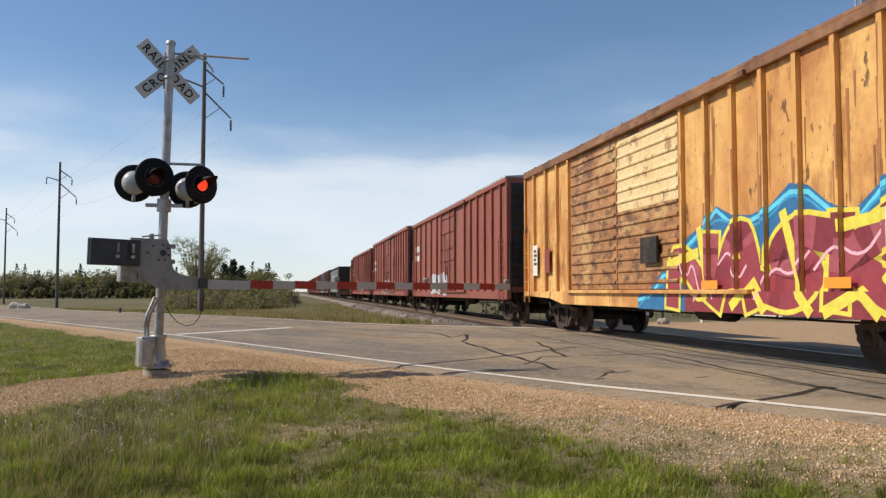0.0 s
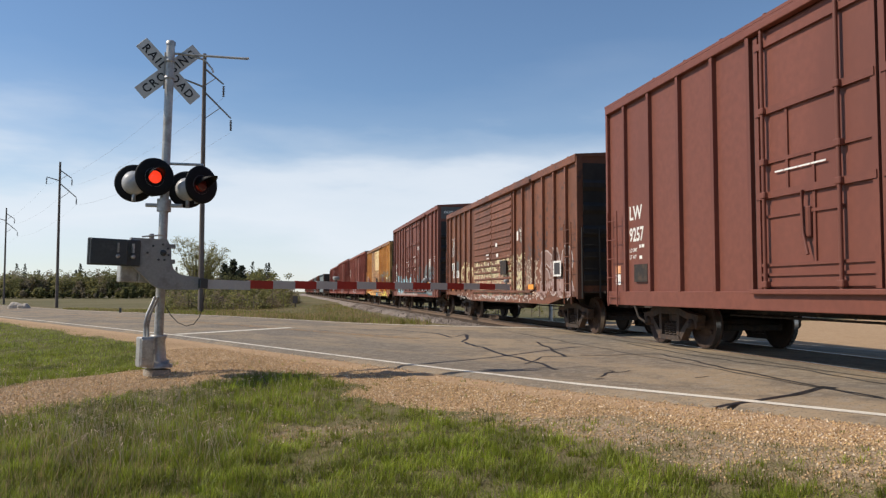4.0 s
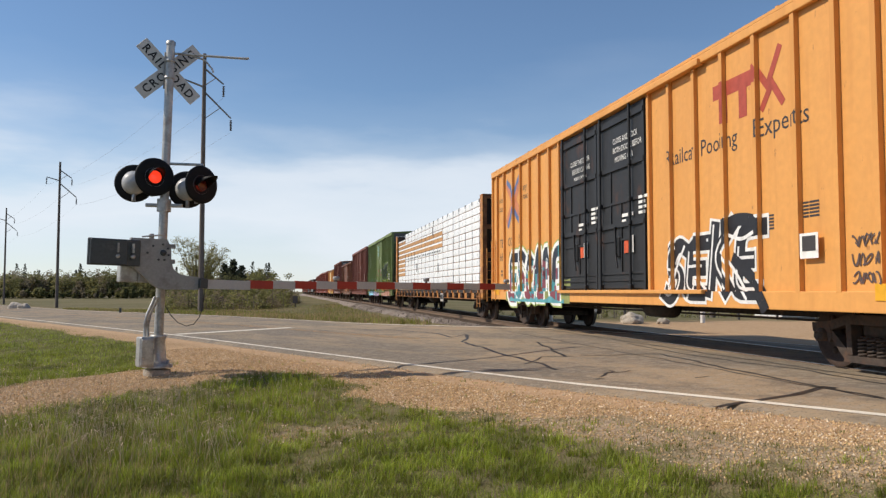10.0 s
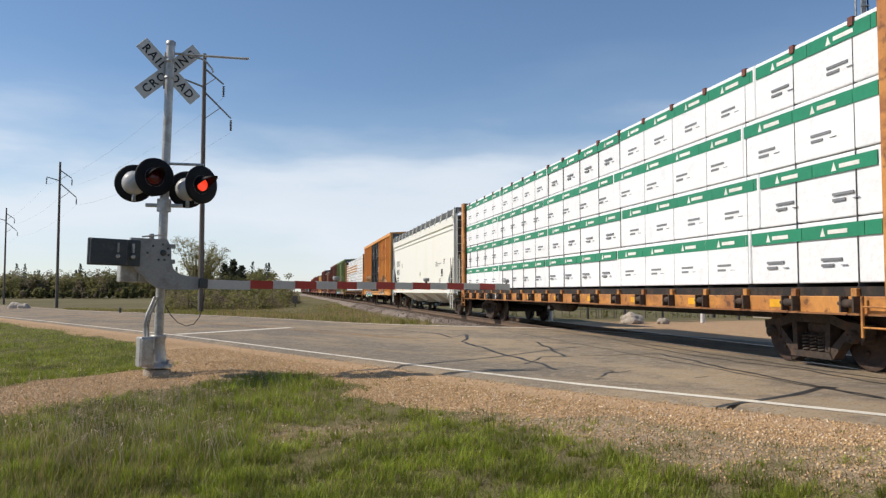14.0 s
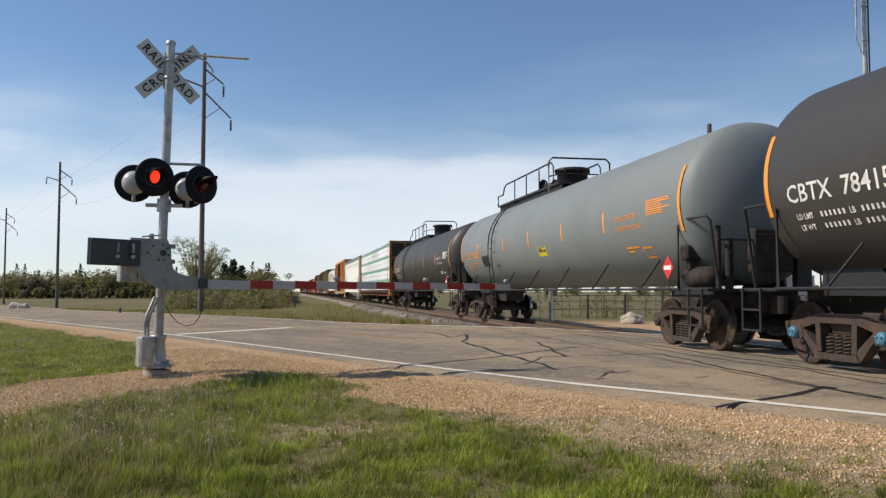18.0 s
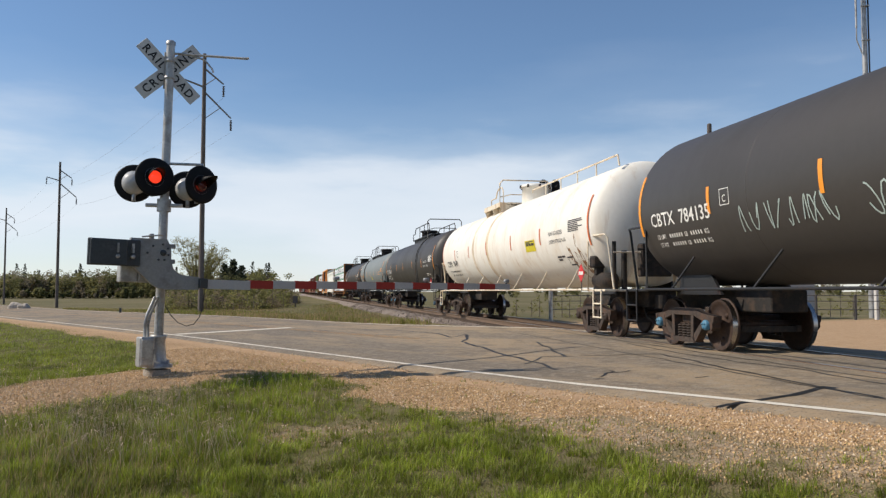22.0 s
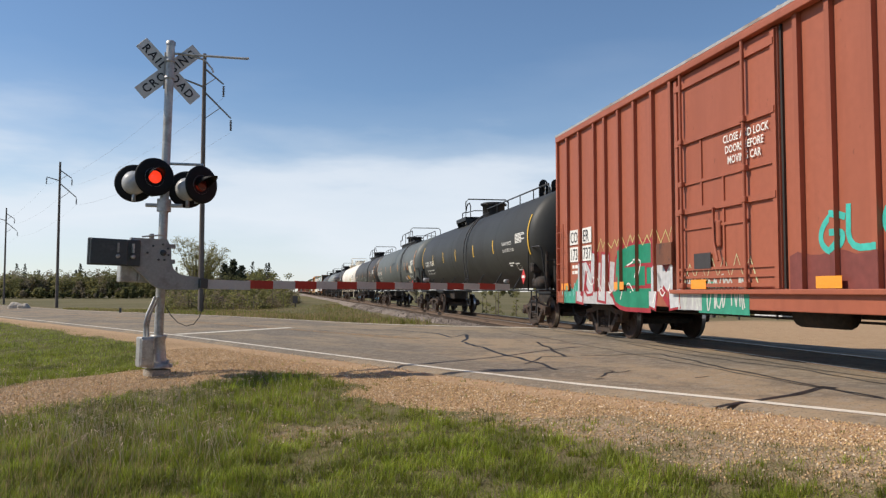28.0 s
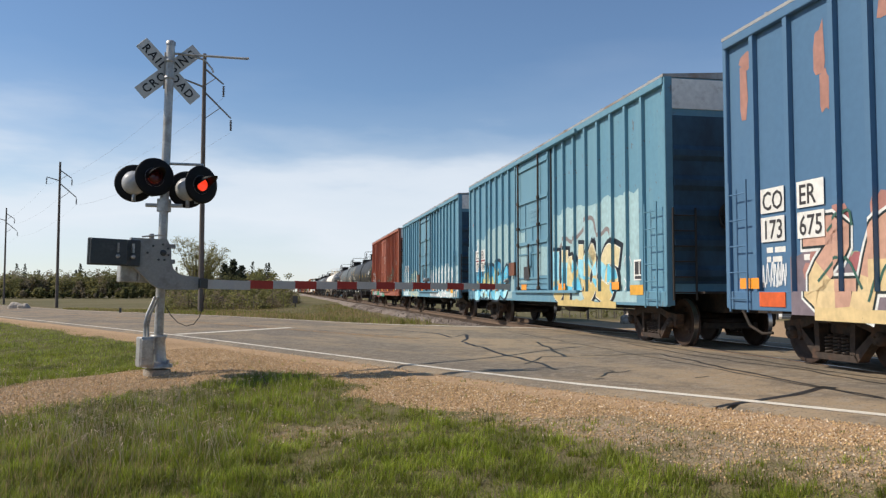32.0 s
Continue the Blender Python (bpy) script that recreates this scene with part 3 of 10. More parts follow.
RUST = (0.13, 0.05, 0.025)
P = {
    "yellow": weathered(paint("yellow_paint", (0.84, 0.50, 0.16), (0.72, 0.37, 0.105), 0.4, 0.7, 5),
                        [((0.8, 0.8, 0.55), (0.56, 0.24, 0.07), 0.38, 0.60, 0.9), ((1.7, 1.7, 0.9), (0.38, 0.145, 0.045), 0.54, 0.66, 0.75), ((4, 4, 0.4), (0.40, 0.16, 0.05), 0.54, 0.70, 0.45), ((3.2, 3.2, 1.5), (0.11, 0.042, 0.022), 0.615, 0.65, 0.85), ((11, 11, 5), (0.10, 0.04, 0.02), 0.645, 0.67, 0.8)]),
    "yellow_door": weathered(paint("rusted_yellow_paint", (0.42, 0.20, 0.075), (0.26, 0.11, 0.045), 0.5, 1.2, 2),
                             [((1.1, 1.1, 1.6), (0.60, 0.38, 0.15), 0.50, 0.62, 0.75), ((9, 9, 7), (0.66, 0.46, 0.22), 0.58, 0.64, 0.7), ((3, 3, 5), (0.09, 0.04, 0.026), 0.50, 0.60, 0.75)]),
    "pale_yellow": weathered(paint("pale_yellow_paint", (0.80, 0.60, 0.30), (0.72, 0.47, 0.19), 0.35, 1.2, 3),
                             [((2.2, 2.2, 3.2), (0.34, 0.15, 0.06), 0.58, 0.66, 0.75), ((9, 9, 6), (0.20, 0.08, 0.035), 0.62, 0.66, 0.8)]),
    "band_grey": paint("dark_grey_band", (0.11, 0.11, 0.105), (0.08, 0.078, 0.072), 0.35, 1.0, 1),
    # near-black steel: the shade on car ends is put into this colour
    "shaded_steel": weathered(paint("shaded_end_steel", (0.040, 0.033, 0.027), (0.055, 0.038, 0.028), 0.4, 1.0, 2), [((2, 2, 1), (0.022, 0.02, 0.018), 0.45, 0.6, 0.8)]),
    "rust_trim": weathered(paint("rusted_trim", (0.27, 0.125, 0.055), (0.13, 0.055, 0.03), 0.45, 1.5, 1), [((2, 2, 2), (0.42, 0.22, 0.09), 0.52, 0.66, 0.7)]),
    # darker copies of the side paints, with the shade of the ends painted in
    "blue_end": weathered(paint("shaded_blue_end_steel", (0.036, 0.085, 0.135), (0.03, 0.066, 0.10), 0.4, 1.0, 2), [((2, 2, 1), (0.028, 0.05, 0.075), 0.45, 0.62, 0.7)]),
    "red_end": weathered(paint("shaded_red_end_steel", (0.13, 0.048, 0.032), (0.10, 0.038, 0.027), 0.4, 1.0, 2), [((2, 2, 1), (0.05, 0.027, 0.02), 0.45, 0.62, 0.7)]),
    "yellow_end": weathered(paint("shaded_yellow_end_steel", (0.30, 0.19, 0.07), (0.17, 0.10, 0.04), 0.5, 1.0, 2), [((2, 2, 1), (0.06, 0.045, 0.03), 0.42, 0.6, 0.8)]),
    "green_end": weathered(paint("shaded_green_end_steel", (0.075, 0.095, 0.04), (0.055, 0.07, 0.03), 0.4, 1.0, 2), [((2, 2, 1), (0.034, 0.038, 0.022), 0.45, 0.6, 0.7)]),
    "beam_orange": weathered(paint("rusted_orange_paint", (0.56, 0.25, 0.065), (0.42, 0.17, 0.05), 0.4, 0.8, 2), [((1.2, 1.2, 2.5), (0.26, 0.10, 0.04), 0.48, 0.62, 0.8), ((5, 5, 6), (0.09, 0.045, 0.03), 0.55, 0.64, 0.75)]),
    "brown": paint("brown_red_paint", (0.188, 0.062, 0.040), (0.155, 0.052, 0.036), 0.35, 0.5, 4),
    "rusty": weathered(paint("rusty_brown_paint", (0.215, 0.080, 0.040), (0.165, 0.064, 0.034), 0.45, 0.6, 2.5),
                       [((1.6, 1.6, 0.8), (0.11, 0.047, 0.028), 0.46, 0.64, 0.8), ((3.2, 3.2, 2.6), (0.080, 0.042, 0.030), 0.605, 0.63, 0.8), ((12, 12, 8), (0.065, 0.036, 0.028), 0.61, 0.635, 0.8)]),
    "oxide": paint("oxide_red_paint", (0.29, 0.085, 0.055), (0.18, 0.058, 0.04), 0.35, 0.8, 3),
    "green": weathered(paint("green_paint", (0.172, 0.222, 0.072), (0.145, 0.186, 0.060), 0.35, 0.5, 5, vary=0.05), [((5, 5, 0.35), (0.12, 0.155, 0.052), 0.52, 0.72, 0.5), ((7, 7, 4), (0.15, 0.07, 0.03), 0.655, 0.69, 0.7)]),
    "orange": weathered(paint("orange_yellow_paint", (0.72, 0.34, 0.092), (0.65, 0.295, 0.075), 0.3, 0.5, 5, vary=0.05), [((4.5, 4.5, 0.35), (0.56, 0.235, 0.058), 0.52, 0.74, 0.45), ((8, 8, 4), (0.34, 0.14, 0.05), 0.66, 0.70, 0.6)]),
    "cream": paint("cream_paint", (0.82, 0.81, 0.73), (0.79, 0.77, 0.66), 0.3, 0.35, 5, vary=0.03),
    "tank_dark": paint("dark_tank_paint", (0.056, 0.050, 0.044), (0.049, 0.044, 0.038), 0.4, 0.5, 4, rough=0.5, vary=0.04),
    "tank_grey": paint("grey_tank_paint", (0.205, 0.226, 0.22), (0.18, 0.2, 0.193), 0.35, 0.4, 4, vary=0.03),
    "tank_white": weathered(paint("white_tank_paint", (0.88, 0.84, 0.75), (0.84, 0.78, 0.66), 0.4, 0.4, 3, vary=0.03), [((1.3, 1.3, 0.45), (0.66, 0.50, 0.32), 0.50, 0.72, 0.5), ((4, 4, 0.6), (0.50, 0.33, 0.18), 0.58, 0.72, 0.45)]),
    "stained_white": weathered(paint("rust_stained_white", (0.80, 0.70, 0.54), (0.70, 0.55, 0.36), 0.45, 1.0, 3), [((5, 5, 1.0), (0.36, 0.20, 0.10), 0.50, 0.66, 0.6)]),
    "tank_slate": paint("slate_tank_paint", (0.118, 0.130, 0.122), (0.104, 0.114, 0.108), 0.4, 0.5, 4, vary=0.04),
    "tank_black": paint("black_tank_paint", (0.034, 0.034, 0.030), (0.030, 0.029, 0.026), 0.4, 0.5, 4, vary=0.04),
    "red": weathered(paint("brick_red_paint", (0.38, 0.112, 0.060), (0.325, 0.095, 0.052), 0.3, 0.5, 5, vary=0.05), [((4.5, 4.5, 0.35), (0.27, 0.078, 0.044), 0.52, 0.74, 0.45), ((8, 8, 4), (0.15, 0.05, 0.03), 0.66, 0.70, 0.6)]),
    "blue": weathered(paint("blue_paint", (0.130, 0.285, 0.375), (0.155, 0.305, 0.38), 0.4, 0.4, 5, vary=0.05), [((4.5, 4.5, 0.3), (0.20, 0.35, 0.40), 0.52, 0.74, 0.5), ((8, 8, 4), (0.16, 0.09, 0.05), 0.67, 0.70, 0.7)]),
    "navy": paint("dark_blue_paint", (0.085, 0.18, 0.30), (0.10, 0.195, 0.305), 0.4, 0.4, 5, vary=0.05),
    "blue_pale": weathered(paint("faded_blue_paint", (0.130, 0.285, 0.375), (0.16, 0.31, 0.385), 0.4, 0.4, 5, vary=0.05), [((4.5, 4.5, 0.3), (0.21, 0.36, 0.41), 0.52, 0.74, 0.5), ((7, 7, 4), (0.17, 0.09, 0.05), 0.655, 0.69, 0.7)]),
    "black": paint("black_paint", (0.022, 0.022, 0.023), RUST, 0.12, 1.5, 2),
    # dark grey that paints in the shade on the hopper's ends
    "end_grey": weathered(paint("shaded_grey_end", (0.17, 0.165, 0.15), (0.11, 0.10, 0.085), 0.4, 1.0, 2), [((2, 2, 1), (0.06, 0.05, 0.042), 0.45, 0.62, 0.6)]),
    "grey_roof": paint("galvanised_roof", (0.38, 0.38, 0.37), (0.22, 0.15, 0.10), 0.35, 0.8, 1),
    "white": paint("white_marking", (0.80, 0.78, 0.72), (0.5, 0.45, 0.38), 0.12, 3, 1),
    "dark_mark": paint("dark_marking", (0.05, 0.045, 0.045), (0.1, 0.09, 0.08), 0.12, 3, 1),
    "reflector": material("orange_reflector", (0.95, 0.34, 0.03), rough=0.35, vary=0.06, grain=40),
    "under": material("grimy_steel", (0.024, 0.020, 0.017), rough=0.85, vary=0.3, grain=14, stain=(0.07, 0.045, 0.03), stain_amount=0.45, stain_scale=5),
    "truck": material("truck_casting", (0.052, 0.037, 0.028), rough=0.85, vary=0.3, grain=16, bump=0.008, stain=(0.10, 0.055, 0.034), stain_amount=0.45, stain_scale=5),
    "wheel": material("wheel_steel", (0.062, 0.036, 0.024), rough=0.7, metal=0.4, vary=0.25, grain=20, stain=(0.06, 0.045, 0.04), stain_amount=0.45, stain_scale=6),
    "tread": material("wheel_rim", (0.45, 0.42, 0.40), rough=0.28, metal=1.0, vary=0.1, grain=30),
    "capstan": material("pale_blue_capstan", (0.22, 0.38, 0.46), rough=0.5, vary=0.2, grain=30),
    "bearing": material("blue_bearing_cap", (0.07, 0.20, 0.30), rough=0.5, vary=0.2, grain=30),
}

# --- trucks: one set of meshes for all cars ---
def truck_meshes():
    ms = {}
    w = Shape()
    for s in (-1, 1):
        y = s * 0.755
        w.lathe([(y - s * 0.07, 0.09), (y - s * 0.07, 0.16), (y - s * 0.02, 0.36), (y - s * 0.055, 0.40), (y - s * 0.055, 0.484), (y - s * 0.03, 0.484), (y - s * 0.022, 0.460)], "y", 28)
        w.lathe([(y + s * 0.072, 0.455), (y + s * 0.076, 0.405), (y + s * 0.045, 0.37), (y + s * 0.02, 0.22), (y + s * 0.06, 0.15), (y + s * 0.075, 0.09)], "y", 28)
    w.lathe([(-1.05, 0.0), (-1.05, 0.08), (1.05, 0.08), (1.05, 0.0)], "y", 12)
    for s in (-1, 1):                                     # plate holes show the turning
        for k in range(3):
            a = k * math.tau / 3
            w.lathe([(s * 0.80, 0.001), (s * 0.80, 0.05), (s * 0.775, 0.05)], "y", 8, (0.26 * math.cos(a), 0, 0.26 * math.sin(a)))
    ms["wheelset"] = w
    t = Shape()
    for s in (-1, 1):
        y = s * 0.755
        t.lathe([(y - s * 0.022, 0.460), (y + s * 0.072, 0.4555)], "y", 32)
    ms["tread"] = t
    f = Shape()                                           # side frame: truss with window, arched over the boxes
    f.prism([(-1.10, 0.50), (-1.12, 0.62), (-0.72, 0.66), (-0.38, 0.75), (0.38, 0.75), (0.72, 0.66), (1.12, 0.62), (1.10, 0.50), (0.72, 0.53), (0.40, 0.62), (-0.40, 0.62), (-0.72, 0.53)], -0.08, 0.08, "y")
    for s in (-1, 1):
        f.prism([(s * 0.72, 0.54), (s * 0.80, 0.50), (s * 0.44, 0.12), (s * 0.33, 0.14), (s * 0.33, 0.22)], -0.075, 0.075, "y")
        f.prism([(s * 0.32, 0.64), (s * 0.42, 0.64), (s * 0.40, 0.22), (s * 0.30, 0.22)], -0.085, 0.085, "y")
        f.prism([(s * 0.74, 0.60), (s * 1.06, 0.60), (s * 1.08, 0.42), (s * 1.02, 0.36), (s * 0.98, 0.46), (s * 0.80, 0.46), (s * 0.76, 0.36), (s * 0.70, 0.42)], -0.085, 0.085, "y")
    f.prism([(-0.46, 0.12), (0.46, 0.12), (0.40, 0.21), (-0.40, 0.21)], -0.10, 0.10, "y")
    ms["side_frame"] = f
    sp = Shape()
    for x in (-0.19, -0.02, 0.15):
        turns, pts = 5, []
        for i in range(turns * 8 + 1):
            a = i * math.tau / 8
            pts.append((x + 0.02 + 0.07 * math.cos(a), 0.07 * math.sin(a), 0.22 + 0.24 * i / (turns * 8)))
        sp.tube(pts, 0.017, 5)
    ms["spring"] = sp
    ms["bolster"] = Shape().box(-0.27, 0.27, -0.94, 0.94, 0.47, 0.62, 0.03).box(-0.20, 0.20, -0.5, 0.5, 0.60, 0.78, 0.03).lathe([(0.60, 0.22), (0.84, 0.22)], "z", 14)
    c = Shape().lathe([(0.0, 0.092), (0.06, 0.092), (0.085, 0.07), (0.085, 0.0)], "y", 18)
    for k in range(3):
        a = k * math.tau / 3 + 0.5
        c.lathe([(0.08, 0.016), (0.105, 0.016), (0.105, 0.0)], "y", 6, (0.05 * math.cos(a), 0, 0.05 * math.sin(a)))
    ms["bearing_cap"] = c
    b = Shape().box(-1.22, 1.22, 0.50, 0.58, 0.36, 0.46).box(-1.22, 1.22, -0.58, -0.50, 0.36, 0.46)
    ms["brake_beam"] = b.box(-1.2, -1.1, -0.6, 0.6, 0.34, 0.44).box(1.1, 1.2, -0.6, 0.6, 0.34, 0.44)
    return {k: v.mesh(k) for k, v in ms.items()}


TM = truck_meshes()
front_wheelsets, rear_wheelsets = [], []


def truck(car, x, caps="truck"):
    t = part("truck", TM["bolster"], P["truck"], car, "grimy cast-steel truck", Matrix.Translation((x, 0, 0)))
    for s in (-1, 1):
        part("side_frame", TM["side_frame"], P["truck"], t, at=pose(0, s * 0.985, 0))
        part("spring", TM["spring"], P["truck"], t, at=pose(0, s * 0.985, 0))
        for e in (-1, 1):
            part("bearing_cap", TM["bearing_cap"] if caps == "truck" else TM["bearing_cap_blue"], P[caps], t, at=pose(e * 0.89, s * 1.05, 0.46, 0, 0, 0 if s > 0 else 180))
    for e, row in ((1, front_wheelsets), (-1, rear_wheelsets)):
        ws = part("wheelset", TM["wheelset_join"], None, t, "rusty steel wheels with bright treads", Matrix.Translation((e * 0.89, 0, 0.46)))
        row.append(ws)
    part("brake_beam", TM["brake_beam"], P["under"], t)
    return t


TM["bearing_cap_blue"] = TM["bearing_cap"].copy()
_j = bmesh.new()
_j.from_mesh(TM["wheelset"])
_n0 = len(_j.faces)
_j.from_mesh(TM["tread"])
_j.faces.ensure_lookup_table()
for _f in _j.faces[_n0:]:
    _f.material_index = 1
TM["wheelset_join"] = bpy.data.meshes.new("wheelset")
_j.to_mesh(TM["wheelset_join"])
_j.free()
TM["wheelset_join"].materials.append(P["wheel"])
TM["wheelset_join"].materials.append(P["tread"])


def coupler_mesh():
    sh = Shape().box(0.0, 0.75, -0.09, 0.09, 0.72, 0.92, 0.02)
    sh.prism([(0.70, -0.20), (0.98, -0.20), (1.04, -0.12), (1.00, -0.04), (0.86, -0.02), (0.86, 0.08), (1.02, 0.10), (1.00, 0.20), (0.70, 0.17)], 0.68, 0.98, "z")
    return sh.mesh("coupler")


COUPLER = coupler_mesh()
HOSE = Shape().tube([(0.1, -0.25, 0.75), (0.4, -0.3, 0.7), (0.6, -0.3, 0.45), (0.85, -0.22, 0.32), (1.05, -0.15, 0.34)], 0.028, 6).mesh("brake_hose")
WHEEL_HAND = Shape().tube([(0, 0.28 * math.cos(a * math.tau / 16), 0.28 * math.sin(a * math.tau / 16)) for a in range(17)], 0.018, 5).tube([(0, -0.28, 0), (0, 0.28, 0)], 0.013, 4).tube([(0, 0, -0.28), (0, 0, 0.28)], 0.013, 4).mesh("brake_wheel")


def ends(car, half, reach, mat):
    """Couplers and hoses at both ends; reach: to the pulling face."""
    for s in (1, -1):
        m = Matrix.Translation((s * (reach - 1.0), 0, 0)) @ Matrix.Rotation(0 if s > 0 else math.pi, 4, "Z")
        part("coupler", COUPLER, P["under"], car, "rusty knuckle coupler", m)
        part("brake_hose", HOSE, P["under"], car, "black rubber brake hose", m)


def ladder(name, car, mat, x0, x1, y, z0, z1, n, r=0.014, out=0.07):
    """Rungs between two stiles on a side or, when x0 equals x1, on an end."""
    sh = Shape()
    for x in (x0, x1):
        sh.tube([(x, y, z0), (x, y, z1)], r * 1.6, 5)
    for i in range(n):
        z = z0 + (z1 - z0) * (i + 0.5) / n
        sh.tube([(x0, y, z), (x1, y, z)], r, 5)
    return part(name, sh, mat, car)


def end_ladder(car, mat, x, y0, y1, z0, z1, n):
    sh = Shape()
    for y in (y0, y1):
        sh.tube([(x, y, z0), (x, y, z1)], 0.022, 5)
    for i in range(n):
        z = z0 + (z1 - z0) * (i + 0.5) / n
        sh.tube([(x, y0, z), (x, y1, z)], 0.014, 5)
    return part("end_ladder", sh, mat, car)


def on_side(x, z, y):
    """Where flat lettering lies on the side: x metres back from the car's middle to the front is +."""
    return Matrix(((-1, 0, 0, x), (0, 0, 1, y), (0, 1, 0, z), (0, 0, 0, 1)))


def write(car, text, x, z, height, mat, y=1.534, fat=0.0, squeeze=1.0, shear=0.0, name="lettering", label=""):
    me = letters(text, height, fat, squeeze, shear)
    if y == 1.534 and car.name in car_plan:                # painted over panels and posts alike
        sh = Shape()
        sh.v = [(x - v.co.x, 0, z + v.co.y) for v in me.vertices]
        sh.f = [tuple(p.vertices) for p in me.polygons]
        bpy.data.meshes.remove(me)
        return lay_on_side(car, sh, 1.2, mat, name, label, "")
    me.materials.clear()
    me.materials.append(mat)
    return part(name, me, None, car, label, on_side(x, z, y))


def plate(car, x0, x1, z0, z1, mat, y=1.534, thick=0.006, name="panel_mark", label=""):
    return part(name, Shape().box(min(x0, x1), max(x0, x1), y, y + thick, z0, z1), mat, car, label)


def bars(car, x, z, rows, height, mat, y=1.534, name="small_lettering"):
    """Writing too small to read: plain bars, row by row, each a list of word lengths."""
    sh = Shape()
    for i, words in enumerate(rows):
        cx = x
        for wd in words:
            if wd > 0 and y == 1.534 and car.name in car_plan:
                add_outline(sh, [(cx - wd, z - i * height * 1.7), (cx, z - i * height * 1.7), (cx, z - i * height * 1.7 + height), (cx - wd, z - i * height * 1.7 + height)])
            elif wd > 0:
                sh.box(cx - wd, cx, y, y + 0.004, z - i * height * 1.7, z - i * height * 1.7 + height)
            cx -= abs(wd) + height * 0.6
    if y == 1.534 and car.name in car_plan:
        return lay_on_side(car, sh, 1.2, mat, name, "", "")
    return part(name, sh, mat, car)


car_plan = {}


# which shade-darkened copy each side paint gets on its car's ends
END_SHADE = {"blue": "blue_end", "blue_pale": "blue_end", "navy": "blue_end", "red": "red_end", "yellow": "yellow_end", "green": "green_end"}


def boxcar(label, paint_key, length, high, doors, posts, door_style="plug", sill=0.80, belly=0.0, door_paint=None, end_top=None, trucks_in=1.75, rungs=True, roof="grey_roof", chord=None):
    """doors: (front, back) pairs and posts: places, in metres from the front end."""
    mat = P[paint_key]
    half = length / 2
    car = tagged(new("boxcar"), label, "boxcar", "cars of the freight train")
    X = lambda a: half - a
    part("body", Shape().box(-half, half, -1.53, 1.53, 1.02, high - 0.02), mat, car)
    sh = Shape().prism([(-1.62, high - 0.03), (-1.62, high + 0.02), (0, high + 0.13), (1.62, high + 0.02), (1.62, high - 0.03)], -half - 0.03, half + 0.03, "x")
    for i in range(int(length / 1.2)):
        x = -half + 0.6 + i * 1.2
        sh.prism([(-1.60, high + 0.02), (-1.60, high + 0.05), (0, high + 0.165), (1.60, high + 0.05), (1.60, high + 0.02)], x - 0.03, x + 0.03, "x")
    part("roof", sh, P[roof], car, "ribbed metal roof")
    for s in (-1, 1):
        part("top_chord", Shape().box(-half, half, min(s * 1.53, s * 1.625), max(s * 1.53, s * 1.625), high - 0.17, high - 0.035, 0.012), P[chord] if chord else mat, car)
        d0, d1 = doors[0][0], doors[-1][1]
        if belly:
            o = [(half, 1.06), (half, sill + 0.08), (X(d0 - 1.6), sill + 0.02), (X(d0 - 0.6), sill - belly), (X(d1 + 3.5), sill - belly), (X(d1 + 4.6), sill + 0.02), (-half, sill + 0.08), (-half, 1.06)]
            part("side_sill", Shape().prism(o, min(s * 1.54, s * 1.60), max(s * 1.54, s * 1.60), "y"), mat, car)
        else:
            part("side_sill", Shape().box(-half, half, min(s * 1.50, s * 1.60), max(s * 1.50, s * 1.60), sill, 1.06, 0.01), mat, car)
    post_mesh = Shape().prism([(-0.05, 1.53), (-0.047, 1.605), (0.047, 1.605), (0.05, 1.53)], 1.05, high - 0.17, "z").mesh("side_post")
    far = Shape()
    for a in posts:
        part("side_post", post_mesh, mat, car, at=Matrix.Translation((X(a), 0, 0)))
        far.prism([(X(a) - 0.055, -1.53), (X(a) - 0.035, -1.60), (X(a) + 0.035, -1.60), (X(a) + 0.055, -1.53)], 1.05, high - 0.17, "z")
    tagged(part("far_side_posts", far, mat, car), kind="stuff")
    car_plan[car.name] = (half, [X(a) for a in posts], [(X(b), X(a)) for a, b in doors], high)
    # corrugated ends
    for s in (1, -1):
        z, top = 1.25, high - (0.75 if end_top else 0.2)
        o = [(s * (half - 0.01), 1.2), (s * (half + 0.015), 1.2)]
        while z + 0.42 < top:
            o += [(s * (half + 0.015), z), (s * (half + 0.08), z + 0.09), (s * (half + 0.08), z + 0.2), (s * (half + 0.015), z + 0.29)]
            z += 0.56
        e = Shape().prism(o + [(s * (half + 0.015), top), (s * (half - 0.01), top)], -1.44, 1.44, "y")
        # the end's shade is in its colour, not left to the light
        part("end_wall", e, P[END_SHADE.get(paint_key, "shaded_steel")], car, "corrugated steel end with its shade painted in")
        if end_top:
            part("end_top", Shape().box(min(s * half, s * (half + 0.03)), max(s * half, s * (half + 0.03)), -1.5, 1.5, high - 0.62, high - 0.06), P[end_top], car, "pale painted band")
            if s < 0 and end_top != "white":
                me = letters("EXCESS HEIGHT CAR", 0.10, 0.004, 0.9)
                me.materials.clear()
                me.materials.append(P["white"])
                part("lettering", me, None, car, "white capital letters", Matrix(((0, 0, -1, -half - 0.034), (-1, 0, 0, 1.3), (0, 1, 0, high - 0.36), (0, 0, 0, 1))))
        part("corner_post", Shape().box(s * half - 0.04, s * half + 0.05, 1.44, 1.60, sill + 0.02, high - 0.03, 0.01), mat, car)
        part("corner_post", Shape().box(s * half - 0.04, s * half + 0.05, -1.60, -1.44, sill + 0.02, high - 0.03, 0.01), mat, car)
